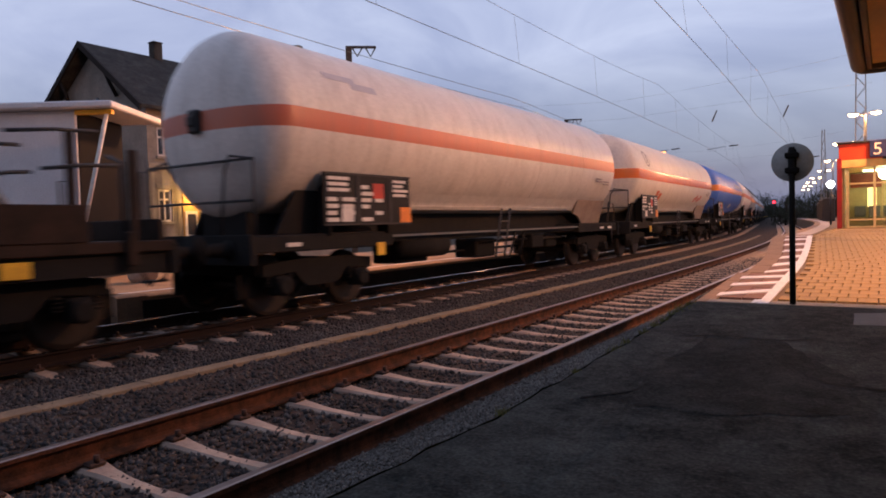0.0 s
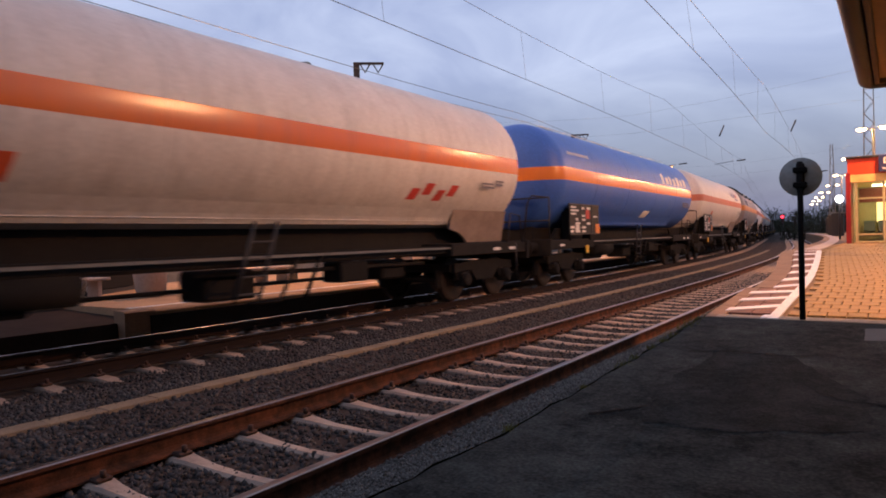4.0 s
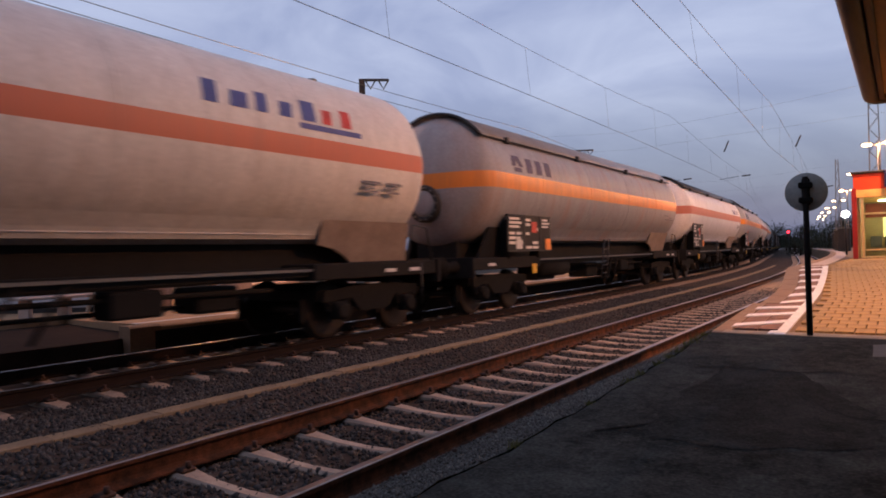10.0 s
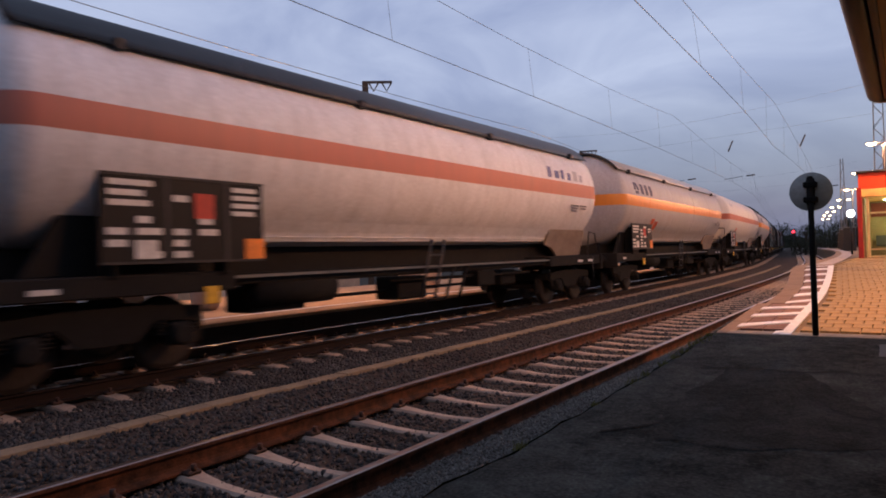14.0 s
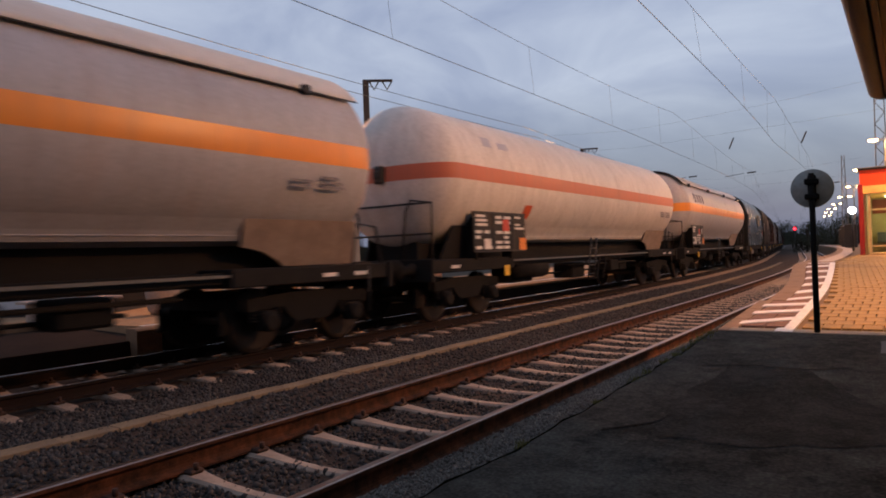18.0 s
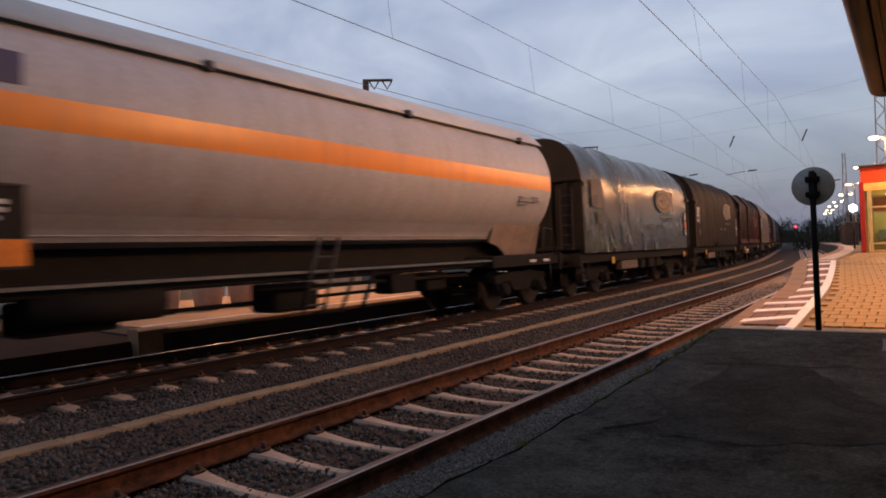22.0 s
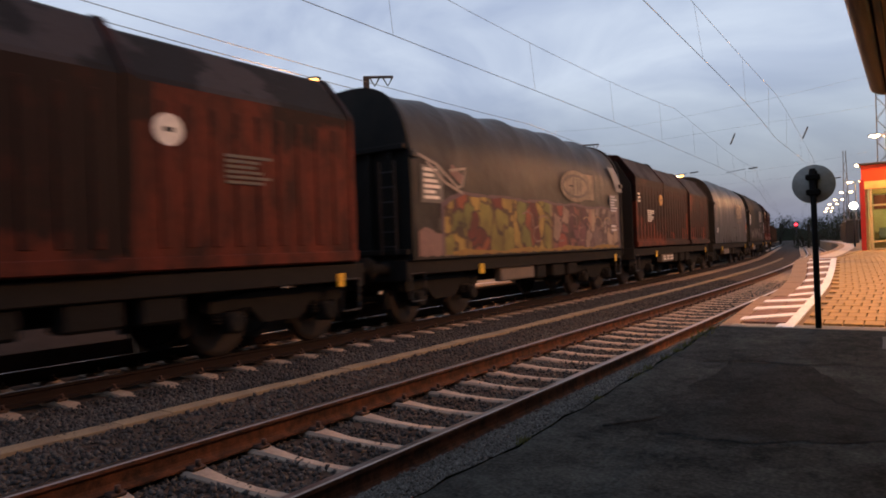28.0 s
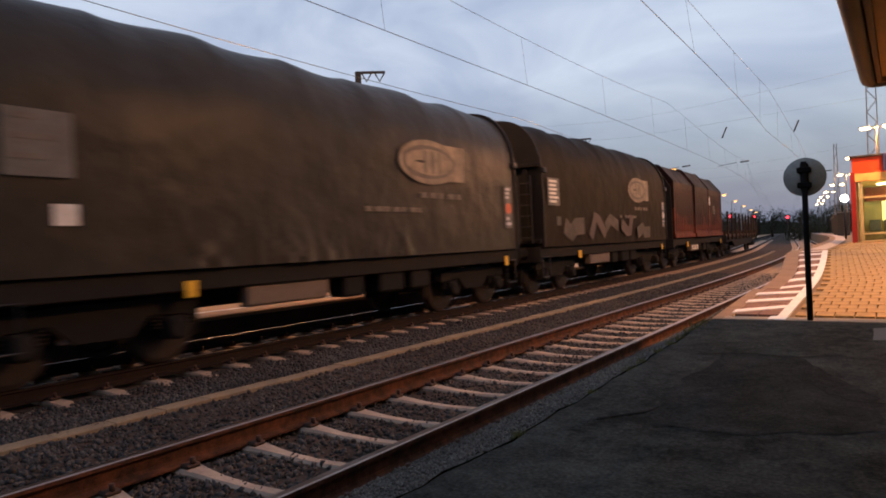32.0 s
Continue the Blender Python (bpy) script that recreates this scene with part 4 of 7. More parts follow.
wires = tagged(empty("overhead_wires", pose(0, 0, 0)), "thin copper contact and carrier wires over the tracks", "overhead line")


def line_wire(name, off, z, sag, span, s0=-12, s1=260, first=31.0, r=0.011, stagger=0.0):
    pts, s = [], s0
    while s <= s1:
        k = ((s - first) / span) % 1.0
        zig = stagger * (2 * abs(2 * (((s - first) / (2 * span)) % 1.0) - 1) - 1)
        pts.append(along(s, off + zig, z - sag * 4 * k * (1 - k))[0])
        s += 2.5
    return part(name, T(pts, r, 5), M["wire"], wires)


for off, back, st in ((0.70, 0.12, -0.15), (OFF1 - 0.11, 0.15, -0.48)):
    line_wire("contact_wire", off, 5.5, 0.0, 30.0, stagger=st, r=0.0075)
    line_wire("carrier_wire", off - back, 7.35, 0.55, 30.0, stagger=st * 0.5, r=0.006)
    for k in range(-3, 28):
        s = 31.0 + 6.0 * k - 3
        if s < -10:
            continue
        q = ((s - 31.0) / 30.0) % 1.0
        zig = st * (2 * abs(2 * (((s - 31.0) / 60.0) % 1.0) - 1) - 1)
        part("dropper", T([along(s, off + zig, 5.5)[0], along(s, off - back + zig * 0.5, 7.35 - 0.55 * 4 * q * (1 - q))[0]], 0.0035, 4), M["wire"], wires)
line_wire("feeder_wire", -6.15, 7.05, 0.25, 30.0, r=0.011)
line_wire("feeder_wire", -6.75, 7.63, 0.25, 30.0, r=0.011)
for s, za, zb in ((31.5, 6.1, 7.4), (61.0, 6.1, 7.4)):
    a, b = along(s, -11.5)[0], along(s, 8.6)[0]
    for z, dip in ((za, 0.0), (zb, 0.45)):
        pts = [a.lerp(b, k / 12) + Vector((0, 0, z - dip * 4 * k / 12 * (1 - k / 12) + 0.4 * abs(2 * k / 12 - 1))) for k in range(13)]
        part("cross_span_wire", T(pts, 0.0035, 4), M["wire"], wires)
for x, y in ((-6.29, 31.3), (-3.56, 32.0)):
    part("insulator_rod", T([(x - 0.09, y, 5.52), (x + 0.11, y, 5.98)], 0.03, 8), M["iron"], wires)
for x, y in ((-11.5, 45.2), (-8.1, 46.0), (-4.6, 60.0)):
    p = part("insulator_rod", T([(x - 0.26, y, 5.82), (x + 0.26, y, 5.85)], 0.04, 8), M["iron"], wires)
    part("steady_arm", T([(x - 1.6, y, 5.7), (x - 0.45, y, 5.82)], 0.016, 5), M["iron"], wires)


# ---- canopy over the camera and the station wall behind ----
canopy = structure(empty("ceiling_canopy", pose(0, 0, 0)), "timber-lined station canopy with a dark gutter", "canopy")
part("soffit", B(-0.14, 7.0, -14.0, 10.05, 3.2, 3.26), M["soffit"], canopy, "ochre boarded soffit")
bm = bmesh.new()
prism(bm, [(-0.3, 3.34), (7.0, 3.9), (7.0, 4.0), (-0.3, 3.44)], -14.0, 10.2)
part("roof_sheet", bm, M["iron"], canopy)
part("fascia_board", B(-0.2, -0.145, -14.0, 10.1, 3.14, 3.36, bevel=0.01), M["fasciawood"], canopy)
part("end_board", B(-0.2, 7.0, 10.06, 10.12, 3.14, 3.36, bevel=0.01), M["fasciawood"], canopy)
bm = bmesh.new()
tube(bm, [(-0.29, -14, 3.19), (-0.29, 10.05, 3.19), (-0.25, 10.18, 3.19), (-0.12, 10.22, 3.19), (7.0, 10.22, 3.19)], 0.085, 10)
part("gutter", bm, M["iron"], canopy, "dark half-round gutter")
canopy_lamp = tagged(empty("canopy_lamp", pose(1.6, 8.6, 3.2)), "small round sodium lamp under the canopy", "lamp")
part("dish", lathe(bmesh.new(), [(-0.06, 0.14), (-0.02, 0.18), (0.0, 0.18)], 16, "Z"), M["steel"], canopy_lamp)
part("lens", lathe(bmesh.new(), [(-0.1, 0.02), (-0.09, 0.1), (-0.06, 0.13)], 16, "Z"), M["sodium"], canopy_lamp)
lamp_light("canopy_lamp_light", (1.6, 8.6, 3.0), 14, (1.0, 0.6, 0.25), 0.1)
structure(part("wall_station", B(3.4, 3.7, -30, 8.6, -0.2, 3.18), M["stone"]), "plain station wall beside the platform", "wall")
# out of view, added to keep sky light off the tanks' sides
structure(part("wall_sky_block", B(7.1, 7.4, -30, 8.6, 3.1, 9.0), M["stone"]), "plain unseen upper wall added to block sky light", "wall")


# ---- house behind the far platform ----
HX, HY = -28.14, 18.2
house = tagged(empty("station_house", pose(HX, HY, 0.2)), "old grey stone station house with a dark slate roof", "house")
DEPTH, LEN, EAVE, RIDGE = 8.6, 13.0, 7.08, 10.24


def wall_with_holes(y0, y1, z0, z1, holes, x0, x1):
    """A wall along y, built of the pieces that its openings leave."""
    bm = bmesh.new()
    ys = sorted({y0, y1, *[h[0] for h in holes], *[h[1] for h in holes]})
    zs = sorted({z0, z1, *[h[2] for h in holes], *[h[3] for h in holes]})
    for a, b in zip(ys, ys[1:]):
        for lo, hi in zip(zs, zs[1:]):
            if not any(h[0] <= a and b <= h[1] and h[2] <= lo and hi <= h[3] for h in holes):
                box(bm, x0, x1, a, b, lo, hi)
    bmesh.ops.remove_doubles(bm, verts=bm.verts, dist=0.0005)
    return bm


wins = [(0.5, 1.25, 4.65, 6.0), (3.1, 3.85, 4.65, 6.0), (5.7, 6.45, 4.65, 6.0), (8.3, 9.05, 4.65, 6.0), (10.9, 11.65, 4.65, 6.0), (0.45, 1.15, 1.6, 3.1), (5.7, 6.45, 1.6, 3.1), (8.3, 9.05, 1.6, 3.1), (10.9, 11.65, 1.6, 3.1)]
part("front_wall", wall_with_holes(0, LEN, -0.8, EAVE, wins, -0.35, 0.0), M["stone"], house)
bm = bmesh.new()
prism(bm, [(-0.36, -0.8), (-0.36, EAVE), (-DEPTH / 2, RIDGE - 0.25), (-DEPTH, EAVE), (-DEPTH, -0.8)], 0.0, 0.35)
part("gable_wall", bm, M["stone"], house, "stone gable with small slit windows")
bm = bmesh.new()
prism(bm, [(-0.36, -0.8), (-0.36, EAVE), (-DEPTH / 2, RIDGE - 0.25), (-DEPTH, EAVE), (-DEPTH, -0.8)], LEN - 0.35, LEN)
part("gable_wall", bm, M["stone"], house)
part("rear_wall", B(-DEPTH, -DEPTH + 0.35, 0.36, LEN - 0.36, -0.8, EAVE), M["stone"], house)
for sx in (1, -1):
    bm = bmesh.new()
    c = -DEPTH / 2
    xe, ze = c + sx * (DEPTH / 2 + 0.55), EAVE - 0.38
    prism(bm, sorted([(c, RIDGE), (xe, ze), (xe, ze + 0.16), (c, RIDGE + 0.18)], key=lambda p: 0), -0.6, LEN + 0.6)
    roof = part("roof_slope", bm, M["slate"], house, "dark slate roof slope")
    for sy in (-0.62, LEN + 0.6):
        bm = bmesh.new()
        prism(bm, [(c, RIDGE - 0.12), (xe, ze - 0.14), (xe, ze + 0.17), (c, RIDGE + 0.19)], sy - 0.05, sy + 0.05)
        part("verge_board", bm, M["verge"], roof)
chim = part("chimney", B(-DEPTH / 2 - 0.25, -DEPTH / 2 + 0.25, 3.25, 3.75, RIDGE - 0.6, RIDGE + 0.9, bevel=0.03), M["slate"], house)
part("chimney_cap", B(-DEPTH / 2 - 0.28, -DEPTH / 2 + 0.28, 3.22, 3.78, RIDGE + 0.9, RIDGE + 0.97, bevel=0.02), M["slate"], chim)
part("skylight", B(-2.3, -2.0, 3.0, 3.5, 8.55, 8.98), M["label"], house)
for k in (-0.35, 0.35):
    part("gable_slit", B(-DEPTH / 2 + k - 0.13, -DEPTH / 2 + k + 0.13, -0.03, 0.02, 7.2, 7.75, bevel=0.02), M["darkglass"], house)
for sx in (-1, 1):
    x = -DEPTH / 2 + sx * 2.1
    part("verge_brace", T([(x, -0.05, 7.6), (x - sx * 0.12, -0.3, 8.2), (x - sx * 0.1, -0.55, 8.75)], 0.09, 6), M["verge"], house)
for y0, y1, z0, z1 in wins:
    w = part("window", B(-0.2, -0.12, y0, y1, z0, z1), M["darkglass"], house, "white-framed dark window")
    bm = bmesh.new()
    for a, b, c, d in ((y0, y0 + 0.09, z0, z1), (y1 - 0.09, y1, z0, z1), ((y0 + y1) / 2 - 0.035, (y0 + y1) / 2 + 0.035, z0, z1), (y0, y1, z0, z0 + 0.09), (y0, y1, z1 - 0.09, z1), (y0, y1, z1 - 0.5, z1 - 0.42)):
        box(bm, -0.115, -0.06, a, b, c, d)
    part("window_frame", bm, M["whitepaint"], w)
    part("sill", B(-0.08, 0.12, y0 - 0.1, y1 + 0.1, z0 - 0.14, z0 - 0.01, bevel=0.01), M["stone2"], w)
    part("lintel", B(0.002, 0.06, y0 - 0.14, y1 + 0.14, z1 + 0.01, z1 + 0.26, bevel=0.02), M["stone2"], w)
part("string_course", B(0.001, 0.14, -0.05, LEN + 0.05, 4.05, 4.3, bevel=0.02), M["stone2"], house)
# lit porch with a door and windows
porch = part("porch", B(0.0, 1.6, 1.6, 4.6, 3.3, 3.5, bevel=0.02), M["slate"], house, "porch roof over the lit entrance")
part("porch_wall", B(0.002, 0.08, 1.7, 4.5, 0, 3.3), M["ochrewall"], porch, "ochre wall under the porch lamp")
for y in (1.75, 2.6, 3.45):
    part("porch_door", B(0.082, 0.14, y, y + 0.7, 0.2, 2.1, bevel=0.01), M["whitepaint"], porch)
    part("door_pane", B(0.142, 0.15, y + 0.12, y + 0.58, 0.95, 1.95), M["darkglass"], porch)
part("porch_post", B(1.45, 1.57, 1.7, 1.82, -0.5, 3.3, bevel=0.01), M["whitepaint"], porch)
part("porch_post", B(1.45, 1.57, 4.4, 4.52, -0.5, 3.3, bevel=0.01), M["whitepaint"], porch)
bm = bmesh.new()
bmesh.ops.create_uvsphere(bm, u_segments=12, v_segments=8, radius=0.12, matrix=Matrix.Translation((0.4, 2.0, 2.95)))
part("porch_lamp", bm, M["sodium"], porch)
lamp_light("porch_light", (HX + 0.62, HY + 2.0, 0.2 + 2.9), 160, (1.0, 0.5, 0.1), 0.1)

low = tagged(empty("low_shed", pose(-30.5, 9.0, 0.2)), "low dark shed with a flat roof beside the house", "shed")
part("wall", B(-6, 0, -14, 7.5, -0.8, 5.2), M["stone"], low)
part("roof", B(-6.4, 0.4, -14.4, 7.9, 5.2, 5.45, bevel=0.03), M["slate"], low)

# ---- waiting shelter on the far platform ----
wait = tagged(empty("waiting_shelter", pose(-13.6, 8.65, 0.28, 0, 0, -56)), "white waiting shelter with a flat roof and a slanting post", "shelter")
part("roof_slab", B(-2.4, 0.25, -6.5, -0.5, 3.77, 3.92, bevel=0.03), M["whitepanel"], wait, "white roof slab")
part("wall_panel", B(-0.1, 0.0, -6.4, -1.42, 0.1, 3.76, bevel=0.02), M["whitepanel"], wait, "pale blue-grey wall panel")
part("wall_panel", B(-2.2, -0.12, -1.52, -1.42, 0.1, 3.76, bevel=0.02), M["darkpanel"], wait, "dark inner wall panel")
part("slanting_post", T([(0.0, -0.7, 3.77), (0.0, -1.62, 0.0)], 0.05, 8), M["whitepaint"], wait)
part("yellow_trim", B(-0.1, 0.05, -1.4, -0.6, 3.66, 3.76), M["yellow"], wait, "yellow trim under the roof")
part("base_rail", B(-2.2, 0.0, -6.4, -1.42, 0.0, 0.1), M["iron"], wait)


def bench(x, y, turn):
    b = tagged(empty("platform_bench", pose(x, y, 0.28, 0, 0, turn)), "pale wire bench on the far platform", "bench", "benches on the far platform")
    part("seat", B(-0.25, 0.25, -0.9, 0.9, 0.42, 0.47, bevel=0.01), M["pale"], b)
    part("backrest", B(-0.3, -0.25, -0.9, 0.9, 0.55, 0.95, bevel=0.01), M["pale"], b)
    for yy in (-0.7, 0.0, 0.7):
        part("leg", B(-0.22, 0.2, yy - 0.04, yy + 0.04, 0.0, 0.42, bevel=0.01), M["pale"], b)
    return b


for y in (6.5, 11.5, 26.0, 41.0):
    bench(-13.4, y, 0)
for y in (8.3, 9.4, 10.4, 17.0, 18.2):
    pot = tagged(empty("planter", pose(-13.2, y, 0.28)), "round concrete planter on the far platform", "planter", "planters")
    bm = bmesh.new()
    lathe(bm, [(0.0, 0.22), (0.1, 0.3), (0.55, 0.36), (0.62, 0.36), (0.6, 0.3), (0.5, 0.28)], 16, "Z")
    part("pot", bm, M["pale"], pot)


# ---- signals ----
def signal(x, y, z, h):
    s = tagged(empty("signal", pose(x, y, z)), "dark railway signal with a red light", "signal", "signals")
    part("post", T([(0, 0, 0), (0, 0, h)], 0.09, 8), M["iron"], s)
    part("screen", B(-0.35, 0.35, -0.05, 0.1, h - 0.9, h + 0.5, bevel=0.05), M["iron"], s)
    bm = bmesh.new()
    bmesh.ops.create_uvsphere(bm, u_segments=10, v_segments=6, radius=0.26, matrix=Matrix.Translation((0, -0.15, h)))
    part("red_light", bm, M["redlamp"], s)


signal(-18.65, 148, -0.4, 4.3)
signal(-31.0, 157, -0.4, 5.4)
signal(-26.4, 158, -0.4, 5.0)


# ---- trees and far edge ----
def tree(x, y, h, seed, bush=False):
    r = random.Random(seed)
    t = tagged(empty("bush" if bush else "tree", pose(x, y, -0.6)), "dark leafy bush by the railway" if bush else "dark tree by the railway at dusk", "bush" if bush else "tree", "trees along the line")
    bm = bmesh.new()
    trunk = 0.12 if bush else h * 0.35
    tube(bm, [(0, 0, 0), (r.uniform(-0.1, 0.1), 0, trunk), (r.uniform(-0.3, 0.3), 0, h * 0.75)], 0.03 * h, 7)
    tips = []
    for k in range(9):
        a, z0 = r.uniform(0, 6.28), r.uniform(trunk, h * 0.65)
        l = h * r.uniform(0.18, 0.36)
        tip = (l * math.cos(a), l * math.sin(a), z0 + l * r.uniform(0.3, 0.9))
        tube(bm, [(0, 0, z0), (tip[0] * 0.5, tip[1] * 0.5, z0 + l * 0.25), tip], 0.011 * h, 5)
        tips.append(tip)
    part("trunk", bm, M["bark"], t)
    tips.append((0, 0, h * 0.85))
    verts, faces = [], []
    for k in range(900):
        c = r.choice(tips)
        p = Vector((c[0] + r.gauss(0, h * 0.1), c[1] + r.gauss(0, h * 0.1), max(0.3, c[2] + r.gauss(0, h * 0.09))))
        u = Vector((r.gauss(0, 1), r.gauss(0, 1), r.gauss(0, 1))).normalized()
        v = u.orthogonal().normalized()
        s = h * r.uniform(0.012, 0.03)
        n = len(verts)
        verts += [p - u * s, p + v * s * 0.6, p + u * s, p - v * s * 0.6]
        faces.append((n, n + 1, n + 2, n + 3))
    me = bpy.data.meshes.new("crown")
    me.from_pydata([tuple(v) for v in verts], [], faces)
    me.materials.append(M["leaf"])
    part("crown", me, None, t)
    return t


r0 = random.Random(77)
for k in range(26):
    a = -13.5 + 11.5 * k / 25 + r0.uniform(-0.3, 0.3)
    d = r0.uniform(165, 215)
    tree(d * math.tan(radians(a)), d, r0.uniform(4.5, 8.5), 200 + k)
for k in range(14):
    a = -7.0 + 4.2 * k / 13
    d = 95 + 3 * k % 17 + r0.uniform(0, 20)
    tree(d * math.tan(radians(a)) + 0.5, d, r0.uniform(2.8, 5.2), 300 + k, bush=True)
for k, (x, y, h) in enumerate(((-44, 3, 9), (-47, 40, 10), (-42, 52, 8), (-50, 70, 11), (-40, 88, 9), (-46, 110, 10), (-44, 135, 9), (-38, 34, 6))):
    tree(x, y, h, 400 + k)

fence = structure(empty("fence", pose(0, 0, 0)), "dark railing at the platform's far end", "fence")
for k in range(16):
    p, a = along(62 + 2.2 * k, OFF1 + 6.2)
    part("post", B(-0.04, 0.04, -0.04, 0.04, 0.7, 2.3), M["iron"], fence, at=Matrix.Translation(p))
for z in (1.3, 2.2):
    part("rail", T([along(62 + 2.2 * k, OFF1 + 6.2, z)[0] for k in range(16)], 0.03, 5), M["iron"], fence)
for k, (x, y) in enumerate(((-3.6, 58), (-4.4, 66), (-5.9, 84))):
    cab = tagged(empty("equipment_cabinet", pose(x, y, 0.76)), "dark grey equipment cabinet on the platform", "cabinet", "cabinets")
    part("body", B(-0.4, 0.4, -0.3, 0.3, 0, 1.7, bevel=0.03), M["iron"], cab)
    part("cap", B(-0.45, 0.45, -0.35, 0.35, 1.7, 1.76, bevel=0.01), M["steel"], cab)
shelf = structure(empty("backdrop_hills", pose(0, 0, 0)), "low dark wooded rise on the horizon", "backdrop")
bm = bmesh.new()
top, base = [], []
for k in range(90):
    a = radians(-80 + 160 * k / 89)
    d = 420
    h = 5.5 + 2.5 * math.sin(k * 0.7) + 1.5 * math.sin(k * 1.9) + r0.uniform(-0.7, 0.7)
    base.append(bm.verts.new((d * math.sin(a), d * math.cos(a), -1)))
    top.append(bm.verts.new((d * math.sin(a), d * math.cos(a), h)))
for k in range(89):
    bm.faces.new((base[k], base[k + 1], top[k + 1], top[k]))
part("ridge", bm, M["leaf"], shelf)

# ---- train ----
START = [-13.0, 5.72, 22.37, 39.6, 56.62, 73.9, 91.2, 108.65, 126.45, 144.12, 161.7,
         174.1, 186.4, 198.45, 210.4, 222.35, 234.7, 246.9, 259.0, 279.1]     # where each wagon begins at the start
SPEED, GAIN = 5.985, 0.05625


def gone(t):
    return SPEED * t + 0.5 * GAIN * t * t


def wheelset_mesh():
    bm = bmesh.new()
    for sx in (-1, 1):
        w = [(-0.07, 0.10), (-0.07, 0.40), (-0.05, 0.46), (0.055, 0.47), (0.075, 0.49), (0.08, 0.40), (0.04, 0.36), (0.03, 0.16), (0.08, 0.12), (0.08, 0.1)]
        lathe(bm, [(sx * (0.75 - h), r) for h, r in w], 28, "X", smooth=False)
        for k in range(4):
            box(bm, sx * 0.80 - 0.01, sx * 0.80 + 0.01, -0.03, 0.03, 0.17, 0.33, m=Matrix.Rotation(k * math.pi / 2, 4, "X"))
    tube(bm, [(-1.0, 0, 0), (1.0, 0, 0)], 0.08, 10)
    return mesh_of(bm, "wheelset", M["wheel"])


def bogie_mesh():
    """Side frames with axle boxes and springs, and the bolster between them."""
    bm = bmesh.new()
    for sx in (-1, 1):
        x0, x1 = sorted((sx * 0.98, sx * 1.08))
        out = [(-1.25, 0.62), (-0.6, 0.66), (-0.35, 0.42), (0.35, 0.42), (0.6, 0.66), (1.25, 0.62), (1.25, 0.80), (0.5, 0.86), (-0.5, 0.86), (-1.25, 0.80)]
        a = [bm.verts.new((x0, y, z)) for y, z in out]
        b = [bm.verts.new((x1, y, z)) for y, z in out]
        for k in range(10):
            bm.faces.new((a[k], a[(k + 1) % 10], b[(k + 1) % 10], b[k]))
        bm.faces.new(a)
        bm.faces.new(b)
        for yy in (-0.9, 0.9):
            box(bm, sx * 0.96 - 0.02, sx * 0.96 + 0.2 * sx, yy - 0.14, yy + 0.14, 0.33, 0.62, bevel=0.03)
            lathe(bm, [(sx * 1.1, 0.14), (sx * 1.2, 0.14), (sx * 1.22, 0.1)], 14, "X", (0, yy, 0.46))
            for dy in (-0.22, 0.22):
                for q in range(4):
                    tube(bm, [(sx * 1.03, yy + dy, 0.47 + q * 0.045), (sx * 1.03, yy + dy, 0.49 + q * 0.045)], 0.075, 10)
                tube(bm, [(sx * 1.03, yy + dy, 0.45), (sx * 1.03, yy + dy, 0.66)], 0.045, 8)
        for yy in (-1.42, -0.4, 0.4, 1.42):
            box(bm, sx * 0.75 - 0.04, sx * 0.75 + 0.04, yy - 0.05, yy + 0.05, 0.3, 0.66, bevel=0.01)
    box(bm, -1.0, 1.0, -0.2, 0.2, 0.55, 0.84, bevel=0.03)
    for yy in (-1.25, 1.25):
        box(bm, -1.0, 1.0, yy - 0.06, yy + 0.06, 0.64, 0.8)
    bmesh.ops.recalc_face_normals(bm, faces=bm.faces)
    return mesh_of(bm, "bogie", M["black"])


def buffer_mesh():
    bm = bmesh.new()
    lathe(bm, [(0, 0.14), (0.06, 0.14), (0.07, 0.11), (0.34, 0.1), (0.35, 0.08), (0.55, 0.08), (0.56, 0.23), (0.585, 0.225), (0.6, 0.1)], 20, "Y")
    return mesh_of(bm, "buffer", M["black"])


def coupling_mesh():
    bm = bmesh.new()
    tube(bm, [(0, 0, 0), (0, 0.25, -0.02), (0, 0.33, 0.05), (0, 0.3, 0.1)], 0.035, 8)
    tube(bm, [(0.05, 0, 0), (0.05, 0.45, -0.2), (-0.05, 0.45, -0.2), (-0.05, 0, 0)], 0.022, 6)
    tube(bm, [(0.35, -0.02, 0.1), (0.35, 0.15, -0.2), (0.3, 0.3, -0.4), (0.2, 0.4, -0.35)], 0.02, 6)
    return mesh_of(bm, "coupling", M["black"])


M["wheel"] = mat("wheel_steel", (0.035, 0.028, 0.024), 0.6, metal=0.3, color2=(0.018, 0.014, 0.012), scale=5, spec=0.2)
WHEELSET, BOGIE, BUFFER, COUPLING = wheelset_mesh(), bogie_mesh(), buffer_mesh(), coupling_mesh()
WAGONS = []     # (wagon, index of its place in the train, pivot distance, [(wheelset, place along the wagon)])


